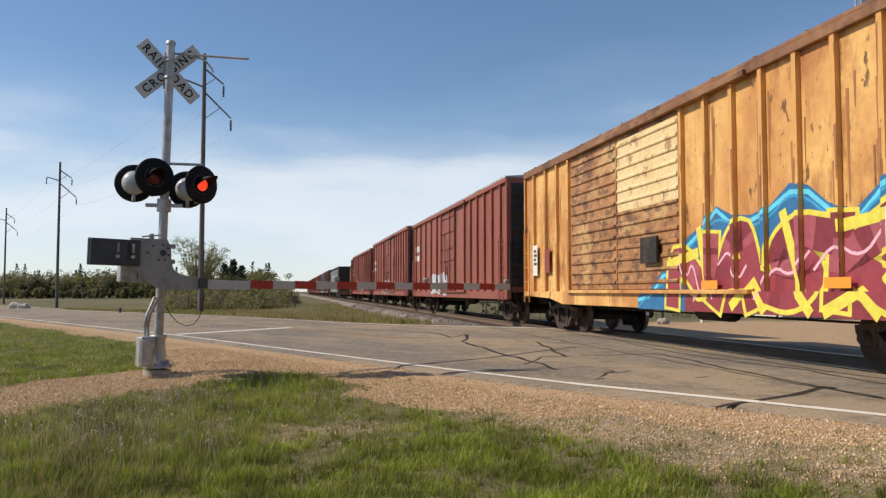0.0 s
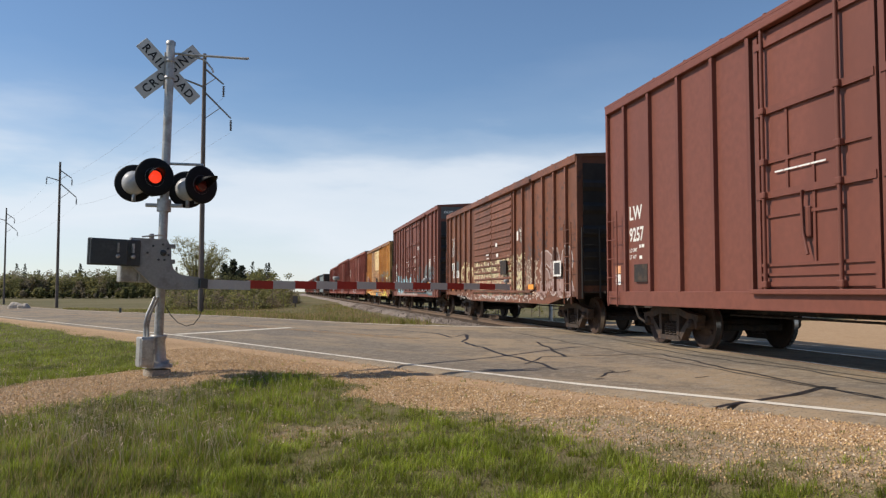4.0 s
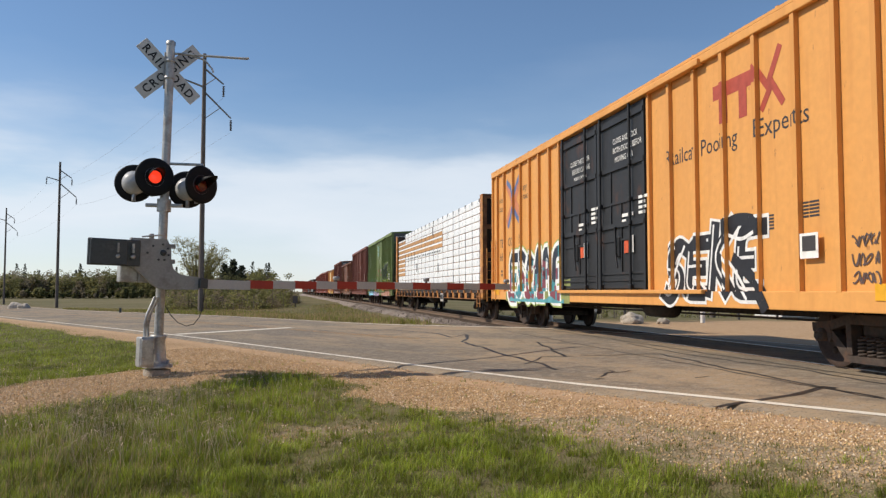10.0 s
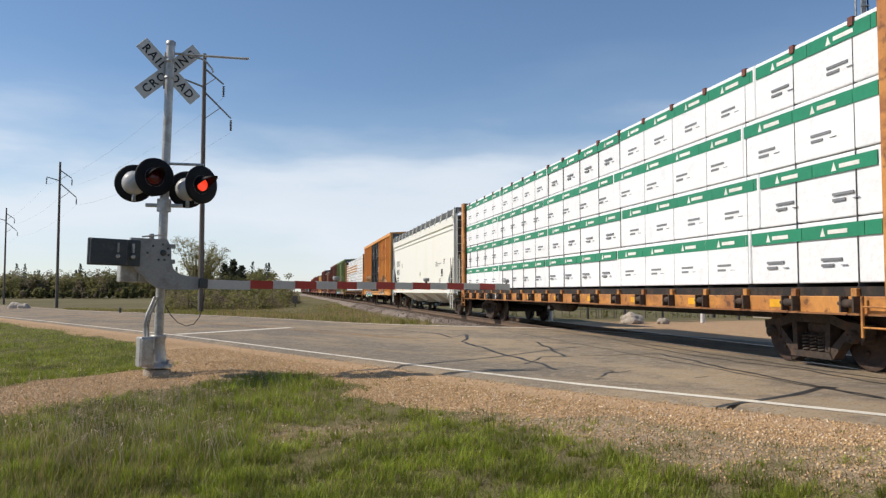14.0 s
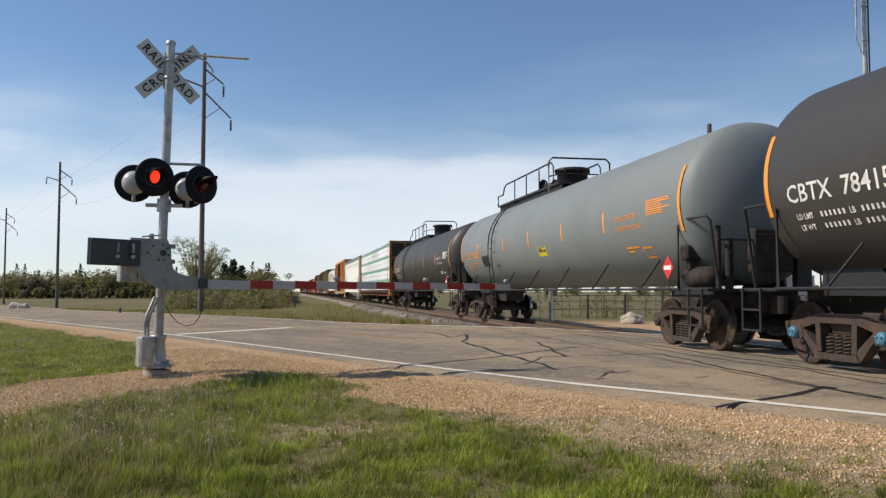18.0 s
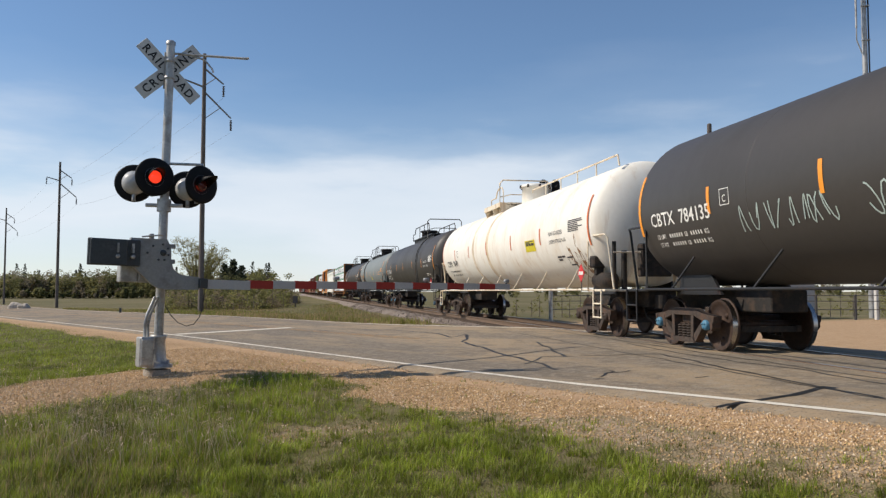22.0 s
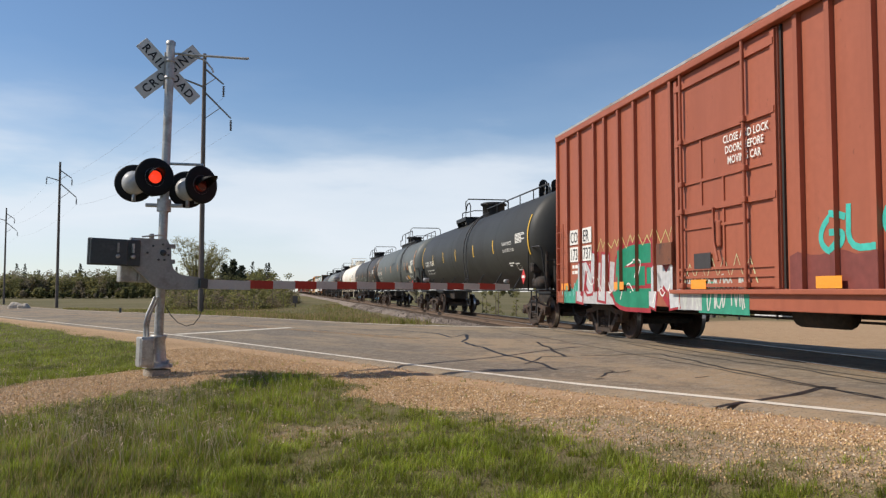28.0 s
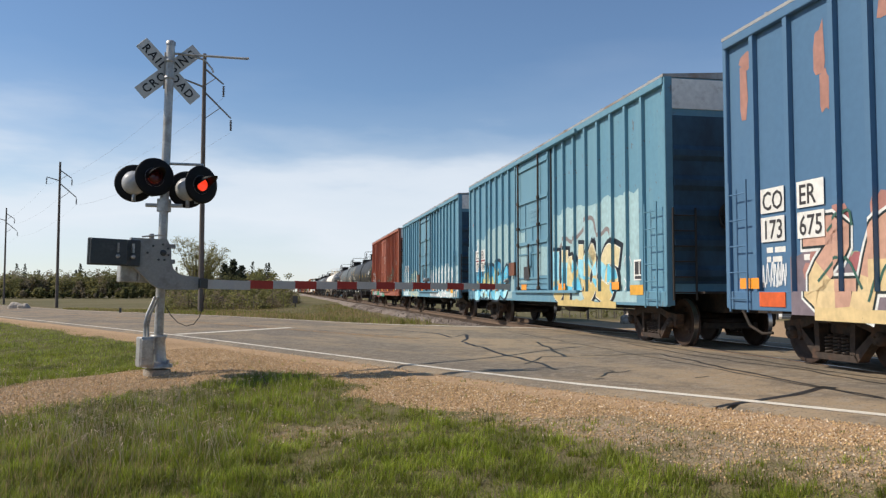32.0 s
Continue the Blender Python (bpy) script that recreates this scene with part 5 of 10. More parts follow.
def centerbeam(label, front, length=23.1, key="beam_orange"):
    mat = P[key]
    half = length / 2
    car = tagged(new("centerbeam_flatcar"), label, "flatcar", "cars of the freight train")
    # the deck is dark to paint in the shaded recess above the sill
    part("deck", Shape().box(-half, half, -1.50, 1.50, 1.0, 1.12), P["under"], car, "deck coloured dark for its shaded edge")
    for s in (-1, 1):
        part("side_sill", Shape().box(-half, half, min(s * 1.44, s * 1.56), max(s * 1.44, s * 1.56), 0.78, 1.0, 0.012), mat, car)
        part("sill_lip", Shape().box(-half, half, min(s * 1.5, s * 1.585), max(s * 1.5, s * 1.585), 0.765, 0.785), P["rust_trim"], car)
    for i in range(19):
        x = half - 0.9 - i * 1.19
        w = part("winch", Shape().lathe([(-0.11, 0.0), (-0.11, 0.055), (0.11, 0.055), (0.11, 0.0)], "x", 10, (x, 1.61, 0.91)).box(x - 0.13, x - 0.10, 1.54, 1.67, 0.80, 1.0).box(x + 0.10, x + 0.13, 1.54, 1.67, 0.80, 1.0).tube([(x + 0.12, 1.61, 0.91), (x + 0.21, 1.61, 0.91)], 0.028, 8), P["truck"], car, "dark strap winch")
        part("strap_tab", Shape().box(x - 0.05, x + 0.05, 1.50, 1.565, 0.99, 1.10, 0.006), mat, car)
    part("centre_beam", Shape().box(-half + 0.5, half - 0.5, -0.06, 0.06, 1.1, 4.38).box(-half + 0.4, half - 0.4, -0.28, 0.28, 4.38, 4.54, 0.02), mat, car)
    for s in (1, -1):
        e = s * half
        b = Shape().box(min(e, e - s * 0.14), max(e, e - s * 0.14), -1.52, 1.52, 1.06, 4.58)
        # bulkhead colour holds the shade that falls on the car's end
        part("bulkhead", b, P["shaded_steel"], car, "steel end bulkhead with its shade painted in")
        f = Shape()
        for y in (-1.5, -0.5, 0.5, 1.5):
            f.box(min(e, e + s * 0.16), max(e, e + s * 0.16), y - 0.07, y + 0.07, 1.0, 4.58)
        for z in (1.2, 2.35, 3.4, 4.5):
            f.box(min(e, e + s * 0.13), max(e, e + s * 0.13), -1.55, 1.55, z - 0.08, z + 0.08)
        part("bulkhead_frame", f, P["rust_trim"], car)
        part("bulkhead_edge", Shape().box(min(e - s * 0.22, e + s * 0.16), max(e - s * 0.22, e + s * 0.16), 1.52, 1.60, 0.82, 4.58, 0.012), mat, car)
        ladder("side_ladder", car, mat, e - s * 0.1, e - s * 0.55, 1.63, 0.5, 1.0, 2)
    end_ladder(car, mat, -half - 0.25, 1.0, 1.45, 0.7, 2.6, 6)
    part("centre_sill", Shape().box(-half - 0.15, half + 0.15, -0.35, 0.35, 0.62, 1.03), P["under"], car)
    part("belly_sill", Shape().prism([(-7.5, 1.0), (-6.0, 0.72), (6.0, 0.72), (7.5, 1.0)], -0.6, 0.6, "y"), P["under"], car)
    part("air_tank", Shape().lathe([(-0.55, 0.0), (-0.5, 0.2), (0.5, 0.2), (0.55, 0.0)], "x", 14, (1.2, 1.0, 0.72)), P["under"], car, "brake air reservoir")
    part("brake_wheel", WHEEL_HAND, P["under"], car, "iron hand brake wheel", Matrix.Translation((-half - 0.35, 0.8, 2.1)))
    for s in (1, -1):
        truck(car, s * (half - 2.3))
    ends(car, half, half + 0.85, mat)
    return put(car, front, length)


def hopper(label, front, key="cream", length=19.9):
    mat = P[key]
    half = length / 2
    car = tagged(new("covered_hopper"), label, "hopper car", "cars of the freight train")
    H = 4.28
    core = [(-half + 0.10, H), (-half + 0.24, 2.62), (-half + 1.52, 1.62), (-half + 1.44, 1.32), (-half + 1.7, 1.05), (half - 1.7, 1.05), (half - 1.44, 1.32), (half - 1.52, 1.62), (half - 0.24, 2.62), (half - 0.10, H)]
    part("body", Shape().prism(core, -1.53, 1.53, "y"), mat, car)
    for s in (-1, 1):
        part("top_sill", Shape().box(-half, half, min(s * 1.52, s * 1.60), max(s * 1.52, s * 1.60), H - 0.35, H - 0.02, 0.012), mat, car)
        part("side_trim", Shape().box(-half, half, min(s * 1.52, s * 1.57), max(s * 1.52, s * 1.57), H - 0.55, H - 0.47), mat, car)
        part("side_sill", Shape().box(-half + 0.3, half - 0.3, min(s * 1.44, s * 1.58), max(s * 1.44, s * 1.58), 0.98, 1.32, 0.015), mat, car)
        for e in (-1, 1):
            part("corner_post", Shape().box(min(e * half, e * (half - 0.12)), max(e * half, e * (half - 0.12)), min(s * 1.46, s * 1.60), max(s * 1.46, s * 1.60), 0.98, H + 0.25, 0.015), mat, car)
    part("roof", Shape().prism([(-1.56, H - 0.03), (-0.9, H + 0.10), (0.9, H + 0.10), (1.56, H - 0.03)], -half + 0.02, half - 0.02, "x"), mat, car)
    part("running_board", Shape().box(-half - 0.1, half + 0.1, 0.95, 1.5, H + 0.30, H + 0.335).box(-half - 0.1, half + 0.1, -1.5, -0.95, H + 0.30, H + 0.335), P["grey_roof"], car, "grey grating walkway")
    part("walk_edge", Shape().box(-half - 0.1, half + 0.1, 1.48, 1.52, H + 0.10, H + 0.31), P["band_grey"], car)
    for i in range(15):
        x = -half + 0.15 + i * (length - 0.3) / 14
        part("walk_bracket", Shape().prism([(1.60, H - 0.1), (1.66, H - 0.1), (1.56, H + 0.36), (1.50, H + 0.36)], x - 0.025, x + 0.025, "x"), mat, car)
    part("hatch", Shape().box(-half + 1.0, half - 1.0, -0.35, 0.35, H + 0.08, H + 0.22, 0.03), mat, car, "long loading hatch")
    for i, c in enumerate((-6.0, -2.0, 2.0, 6.0)):
        b = part("bay", Shape().add([(c - 1.9, -1.4, 1.05), (c + 1.9, -1.4, 1.05), (c + 1.9, 1.4, 1.05), (c - 1.9, 1.4, 1.05), (c - 0.45, -0.55, 0.45), (c + 0.45, -0.55, 0.45), (c + 0.45, 0.55, 0.45), (c - 0.45, 0.55, 0.45)],
                 [(0, 1, 2, 3), (7, 6, 5, 4), (0, 4, 5, 1), (1, 5, 6, 2), (2, 6, 7, 3), (3, 7, 4, 0)]), mat, car, "sloped discharge bay")
        g = part("gate", Shape().box(c - 0.5, c + 0.5, -0.6, 0.75, 0.30, 0.46, 0.02), P["under"], b)
        part("gate_capstan", Shape().lathe([(0.0, 0.0), (0.0, 0.06), (0.13, 0.06), (0.13, 0.0)], "y", 12, (c + 0.3, 0.75, 0.38)), P["capstan"], b, "blue gate capstan")
        part("gate_arm", Shape().tube([(c - 0.3, 0.7, 0.45), (c - 0.55, 0.72, 0.95)], 0.02, 5), P["under"], b)
    for s in (1, -1):
        e = s * half
        # dark sheets over the body paint: the shade of the end as colour
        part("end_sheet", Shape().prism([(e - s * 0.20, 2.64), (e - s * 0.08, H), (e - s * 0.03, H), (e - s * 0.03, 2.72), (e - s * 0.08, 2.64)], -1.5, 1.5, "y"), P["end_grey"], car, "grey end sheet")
        part("slope_sheet", Shape().prism([(e - s * 0.20, 2.63), (e - s * 0.22, 2.60), (e - s * 1.50, 1.60), (e - s * 1.42, 1.60)], -1.50, 1.50, "y").prism([(e - s * 1.46, 1.60), (e - s * 1.40, 1.34), (e - s * 1.37, 1.34), (e - s * 1.42, 1.60)], -1.50, 1.50, "y"), P["end_grey"], car, "sloped end sheet darkened for shade")
        part("end_frame", Shape().box(min(e - s * 0.5, e - s * 0.62), max(e - s * 0.5, e - s * 0.62), -0.9, 0.9, 1.05, 2.2), P["shaded_steel"], car, "dark end framing")
        part("end_deck", Shape().box(min(e, e - s * 1.6), max(e, e - s * 1.6), -1.45, 1.45, 1.0, 1.06), P["under"], car)
        ladder("side_ladder", car, mat, e - s * 0.08, e - s * 0.55, 1.63, 0.35, 2.5, 6)
        f = Shape()
        for y in (-1.3, -0.45, 0.45, 1.3):
            f.tube([(e - s * 0.2, y, 1.05), (e - s * 0.2, y, H)], 0.035, 5)
        part("end_brace", f, mat, car)
        part("jacking_eye", Shape().lathe([(-0.02, 0.06), (-0.02, 0.13), (0.02, 0.13), (0.02, 0.06)], "y", 14, (e - s * 1.2, 1.6, 0.92)), mat, car)
    end_ladder(car, mat, -half - 0.04, 1.05, 1.45, 0.9, H + 0.3, 11)
    part("brake_gear", Shape().lathe([(-0.5, 0.0), (-0.45, 0.22), (0.45, 0.22), (0.5, 0.0)], "x", 14, (-half + 0.8, 0.6, 1.4)), P["under"], car, "brake air reservoir")
    part("brake_wheel", WHEEL_HAND, P["under"], car, "iron hand brake wheel", Matrix.Translation((-half - 0.15, -0.3, 2.3)))
    part("stub_sill", Shape().box(-half - 0.1, half + 0.1, -0.32, 0.32, 0.66, 1.02), P["under"], car)
    for s in (1, -1):
        truck(car, s * (half - 1.8))
    ends(car, half, half + 0.85, mat)
    return put(car, front, length)


# the first part of the train, already past the crossing
front = 43.8
ahead = [("oxide", 19.4, 4.75), ("oxide", 19.4, 4.9), ("oxide", 19.4, 4.75)]
for key, ln, hi in ahead:
    simple_box(front, key, ln, hi, "plug", "oxide-red freight boxcar with sprayed lettering")
    front += ln + 2.2
front += 3.6
centerbeam("rust-brown empty bulkhead flatcar", front, 23.1, "rusty")
front += 22.0
hopper("grey covered hopper with sloped bays", front, "tank_grey", 19.9)
front += 22.0
for key, ln in (("rusty", 16.0), ("tank_grey", 16.0), ("brown", 16.0), ("oxide", 16.0), ("rusty", 16.0), ("brown", 19.2), ("oxide", 16.0), ("brown", 16.0), ("rusty", 16.0)):
    simple_box(front, key, ln, 4.8, "plug", "distant weathered freight boxcar")
    front += ln + 2.1

yellow_car = car_yellow()
lw_one = car_lw(4.35)
lrs_car = car_lrs()
lw_two = car_lw(-31.85)
green_car = car_green()
beam_one = centerbeam("orange centerbeam flatcar loaded with white and raw lumber packs", -68.35)
tbox_car = car_tbox()
hopper_car = hopper("cream-white covered hopper with sloped bays", -113.58)
beam_two = centerbeam("orange centerbeam flatcar loaded with green-striped white lumber packs", -135.16)
DOME_A = ((7.8, 13.5, 0.72), (14.2, 16.6, 0.85))
tank_specs = [
    ("dark brown-black pressure tank car with orange reflectors", "tank_dark", -160.02, 18.5, 9.4, 5.0, ((2.3, 8.4, 0.72), (8.7, 13.0, 0.85)), "truck", None),
    ("grey pressure tank car with a yellow notice", "tank_grey", -181.20, 18.4, 8.9, 4.9, ((3.0, 9.3, 0.72), (9.5, 13.3, 0.8)), "truck", None),
    ("dark brown-black pressure tank car with a red placard", "tank_dark", -202.28, 18.8, 9.4, 14.2, DOME_A, "bearing", None),
    ("cream-white pressure tank car stained with rust", "tank_white", -223.78, 17.85, 9.1, None, ((5.9, 7.6, 0.7), (7.9, 10.4, 0.9)), "truck", (11.2, 17.9)),
    ("dark brown-black tank car with white scrawls", "tank_dark", -244.47, 18.7, 9.4, 14.2, DOME_A, "bearing", None),
    ("slate-grey pressure tank car with patched markings", "tank_slate", -265.92, 18.85, 9.6, 14.0, ((8.0, 13.4, 0.72), (14.0, 16.8, 0.85)), "truck", None),
    ("black pressure tank car with white lettering", "tank_black", -287.78, 18.7, 9.0, 10.5, ((6.3, 7.9, 0.7), (7.9, 10.6, 0.85)), "truck", (10.9, 18.4)),
]
tanks = []
for label, key, fr, ln, dome, lad, rls, caps, pipe in tank_specs:
    tanks.append(put(tank_car(label, key, ln, "stained_white" if key == "tank_white" else "black", dome=dome, caps=caps, rails=rls, ladder_x=lad, top_pipe=pipe), fr, ln))
red_car = car_coer(-309.33, "red", "brick-red high boxcar with a plug door and sprayed lettering")
blue_one = car_coer(-327.48, "blue", "blue high boxcar with a plug door and white spray paint")
blue_two = car_coer(-345.70, "blue_pale", "faded blue boxcar with light blue sprayed lettering")
blue_three = car_coer(-363.95, "navy", "dark blue high boxcar with orange rust patches")
blue_four = car_coer(-382.1, "blue", "blue high boxcar at the end of the cut")

# ---- crossing signal with its gate ----
galv = material("galvanised_steel", (0.45, 0.445, 0.43), rough=0.48, metal=0.45, vary=0.14, grain=25, stain=(0.28, 0.265, 0.24), stain_amount=0.5, stain_scale=4)
grey_box = material("grey_enamel", (0.30, 0.30, 0.29), rough=0.5, vary=0.08, grain=30, stain=(0.20, 0.19, 0.18), stain_amount=0.3, stain_scale=5)
dark_plate = material("dark_plate", (0.045, 0.052, 0.055), rough=0.45, vary=0.15, grain=30, stain=(0.09, 0.09, 0.09), stain_amount=0.25, stain_scale=4)
black_enamel = material("black_enamel", (0.008, 0.008, 0.009), rough=0.6, vary=0.2, grain=30, spec=0.2)
lamp_back = material("grey_lamp_housing", (0.42, 0.42, 0.42), rough=0.45, vary=0.08, grain=30)
sign_white = material("sign_white", (0.52, 0.52, 0.50), rough=0.5, vary=0.06, grain=30, stain=(0.38, 0.37, 0.34), stain_amount=0.3, stain_scale=5)
sign_black = material("sign_black", (0.012, 0.012, 0.012), rough=0.5)
arm_white = material("gate_white", (0.46, 0.46, 0.45), rough=0.5, vary=0.06, grain=30)
arm_red = material("gate_red", (0.36, 0.03, 0.022), rough=0.45, vary=0.08, grain=30)
lens_lit = material("lit_red_lens", (0.6, 0.03, 0.02), rough=0.25, emit=(1.0, 0.055, 0.02, 0.95))
lens_dark = material("dark_red_lens", (0.10, 0.012, 0.010), rough=0.2)
rubber = material("black_cable", (0.02, 0.02, 0.02), rough=0.6)
concrete = material("concrete", (0.30, 0.26, 0.21), rough=0.9, vary=0.2, grain=30, bump=0.01)

SIG = Vector((-4.53, 12.62, -0.17))
SIG_TURN = math.degrees(math.atan2(Q.y, Q.x))             # local x runs across the road
signal = tagged(new("crossing_signal"), "silver crossing signal with crossbuck, red lamps and lowered gate", "railway signal")
signal.matrix_world = pose(*SIG, 0, 1.3, SIG_TURN)
part("foundation", Shape().lathe([(-0.45, 0.21), (-0.02, 0.21), (0.0, 0.20), (0.0, 0.0)], "z", 20), concrete, signal, "round concrete footing")
base = part("base_casting", Shape().lathe([(0.03, 0.23), (0.08, 0.23), (0.10, 0.16), (0.14, 0.135), (0.46, 0.105), (0.50, 0.125), (0.54, 0.125), (0.54, 0.08)], "z", 24), galv, signal, "flared mast base")
for k in range(4):
    a = k * math.tau / 4 + 0.6
    part("anchor_bolt", Shape().lathe([(0.05, 0.022), (0.16, 0.022), (0.16, 0.0)], "z", 6, (0.2 * math.cos(a), 0.2 * math.sin(a), 0)), galv, base)
jb = part("junction_box", Shape().box(-0.36, -0.14, -0.30, -0.06, 0.06, 0.52, 0.02), galv, signal, "silver junction box")
part("box_lid", Shape().box(-0.345, -0.155, -0.325, -0.295, 0.09, 0.49, 0.012), galv, jb)
part("lid_hasp", Shape().box(-0.17, -0.14, -0.345, -0.32, 0.26, 0.34), grey_box, jb)
part("mast", Shape().lathe([(0.5, 0.072), (5.20, 0.066), (5.25, 0.066)], "z", 20), galv, signal, "round galvanised mast")
part("mast_cap", Shape().lathe([(5.24, 0.076), (5.29, 0.076), (5.31, 0.05), (5.32, 0.0)], "z", 20), galv, signal)
for x0, y0 in ((-0.20, -0.10), (-0.26, -0.16)):
    part("conduit", Shape().tube([(x0, y0, 0.5), (x0 + 0.0, y0, 0.72), (x0 + 0.03, y0, 0.88), (x0 + 0.10, y0 + 0.04, 1.02), (x0 + 0.15, y0 + 0.05, 1.14)], 0.026, 8), galv, signal, "bent conduit pipe")

# crossbuck: two boards behind the mast, lettered on the face that is seen
buck = part("crossbuck", Shape().box(-0.08, 0.08, 0.075, 0.10, -0.3, 0.3), galv, signal, "white crossbuck boards with black letters", pose(0, 0, 4.83, 0, 0, -9))
for word, tilt, y in (("RAILROAD", 44, 0.115), ("CROSSING", -44, 0.100)):
    b = part("board", Shape().box(-0.61, 0.61, y, y + 0.012, -0.115, 0.115, 0.004), sign_white, buck, "white sign board", pose(0, 0, 0, 0, tilt, 0))
    me = letters(word, 0.135, 0.004, 0.95, gap=1.28)
    xs = [v.co.x for v in me.vertices]
    me.materials.clear()
    me.materials.append(sign_black)
    part("letters", me, None, b, "black capital letters", Matrix(((1, 0, 0, -(max(xs) + min(xs)) / 2), (0, 0, -1, y - 0.004), (0, 1, 0, -0.068), (0, 0, 0, 1))))
    for x in (-0.10, 0.10):
        part("bolt", Shape().lathe([(y - 0.012, 0.0), (y - 0.012, 0.012), (y, 0.012)], "y", 8, (x, 0, 0)), galv, b)
for z in (4.69, 4.97):
    part("clamp_band", Shape().lathe([(z - 0.02, 0.068), (z - 0.02, 0.080), (z + 0.02, 0.080), (z + 0.02, 0.068)], "z", 18), galv, signal)

# a thin pipe arm near the top
part("top_arm", Shape().tube([(0.06, 0.0, 5.11), (0.45, -0.25, 5.09), (1.05, -0.62, 5.07), (1.08, -0.64, 5.08)], 0.020, 6).tube([(0.3, -0.15, 5.09), (0.48, -0.26, 5.02), (0.58, -0.33, 4.88), (0.60, -0.34, 4.82)], 0.017, 6), galv, signal, "slim pipe arm")

# lamps: a pair facing the viewer and a pair facing away, on one arm
LAMP_Z = 2.97
arm = part("lamp_arm", Shape().tube([(-0.24, 0.16, LAMP_Z - 0.36), (0.24, -0.16, LAMP_Z - 0.36)], 0.032, 10).lathe([(LAMP_Z - 0.46, 0.11), (LAMP_Z - 0.26, 0.11)], "z", 16), galv, signal, "cross arm with clamps")
part("lamp_arm", Shape().tube([(0.0, 0.0, LAMP_Z + 0.32), (0.50, -0.34, LAMP_Z + 0.31)], 0.022, 8), galv, signal)


def lamp_head(x, y, z, turn):
    """Round black background, hood, housing and lens; it looks along its own -y."""
    h = part("lamp", Shape().lathe([(0.02, 0.15), (0.06, 0.195), (0.16, 0.185), (0.25, 0.11), (0.27, 0.0)], "y", 22), lamp_back, signal, "round flashing lamp head", pose(x, y, z, 0, 0, turn))
    part("background", Shape().lathe([(0.03, 0.105), (0.0, 0.27), (0.015, 0.305), (0.03, 0.305), (0.035, 0.27), (0.045, 0.12)], "y", 40), black_enamel, h, "black dished background")
    hood, n = Shape(), 18
    vs = []
    for i in range(n + 1):
        a = math.radians(-15 + 210 * i / n)
        for d, r in ((0.02, 0.125), (-0.30 * max(0.12, math.sin(a) * 0.9 + 0.25), 0.118)):
            vs.append((r * math.cos(a), d, r * math.sin(a)))
        for d, r in ((-0.30 * max(0.12, math.sin(a) * 0.9 + 0.25), 0.112), (0.02, 0.118)):
            vs.append((r * math.cos(a), d, r * math.sin(a)))
    hood.add(vs, [(4 * i + j, 4 * i + (j + 1) % 4, 4 * i + 4 + (j + 1) % 4, 4 * i + 4 + j) for i in range(n) for j in range(4)], True)
    part("hood", hood, black_enamel, h, "curved black hood")
    lens = part("lens", Shape().lathe([(-0.016, 0.0), (-0.014, 0.05), (-0.004, 0.10), (0.0, 0.102)], "y", 22), lens_lit, h, "red lens", pose(0, 0.0, 0))
    part("lens_back", Shape().lathe([(0.016, 0.0), (0.014, 0.05), (0.004, 0.10), (0.0, 0.102)], "y", 22), lens_dark, lens)
    part("bracket", Shape().tube([(0, 0.12, -0.16), (0, 0.14, -0.30)], 0.03, 8), galv, h)
    return lens


# the local frame is turned by SIG_TURN: undo it for the places of the heads
def local(dx, dy):
    a = -math.radians(SIG_TURN)
    return dx * math.cos(a) - dy * math.sin(a), dx * math.sin(a) + dy * math.cos(a)


def aimed(turn):
    return turn - SIG_TURN


lens_left = lamp_head(*local(-0.09, -0.20), LAMP_Z + 0.07, aimed(36))
lens_right = lamp_head(*local(0.62, -0.06), LAMP_Z - 0.02, aimed(54))
lens_back_left = lamp_head(*local(-0.53, 0.10), LAMP_Z + 0.0, aimed(200))
lens_back_right = lamp_head(*local(0.26, 0.30), LAMP_Z - 0.06, aimed(205))

# gate machine, counterweight and arm
elbow = [(-0.45, 2.04), (0.10, 2.04), (0.16, 1.90), (0.17, 1.72), (0.20, 1.60), (0.27, 1.52), (0.38, 1.49), (0.62, 1.47), (0.62, 1.27), (0.10, 1.26), (-0.02, 1.28), (-0.12, 1.34), (-0.45, 1.64)]
mech = part("gate_machine", Shape().prism(elbow, -0.34, -0.24, "y"), grey_box, signal, "grey gate machine casting with a curved elbow", Matrix.Translation((-0.12, 0, 0)))
part("machine_case", Shape().box(-0.30, 0.06, -0.235, -0.06, 1.36, 2.0, 0.03), grey_box, mech)
for bx_, bz_ in ((-0.12, 1.93), (0.03, 1.96), (0.11, 1.90), (-0.20, 1.82), (-0.03, 1.72), (0.06, 1.72), (0.12, 1.80)):
    part("cover_bolt", Shape().lathe([(-0.355, 0.0), (-0.355, 0.017), (-0.338, 0.017)], "y", 8, (bx_, 0, bz_)), dark_plate, mech)
part("pivot_hub", Shape().lathe([(-0.375, 0.0), (-0.375, 0.03), (-0.36, 0.045), (-0.338, 0.05)], "y", 16, (0.04, 0, 1.83)), dark_plate, mech)
for bz_ in (1.94, 1.70):
    part("stop_lug", Shape().box(0.14, 0.24, -0.31, -0.25, bz_ - 0.035, bz_ + 0.035, 0.01), grey_box, mech)
part("top_lug", Shape().box(-0.17, -0.10, -0.32, -0.26, 2.03, 2.12, 0.012), grey_box, mech)
part("clamp", Shape().box(-0.12, 0.22, -0.10, 0.10, 1.90, 1.96).box(-0.12, 0.22, -0.10, 0.10, 1.50, 1.56), galv, mech)
part("terminal_box", Shape().box(-0.56, -0.30, -0.23, -0.02, 1.36, 1.62, 0.015), galv, mech, "pale terminal box")
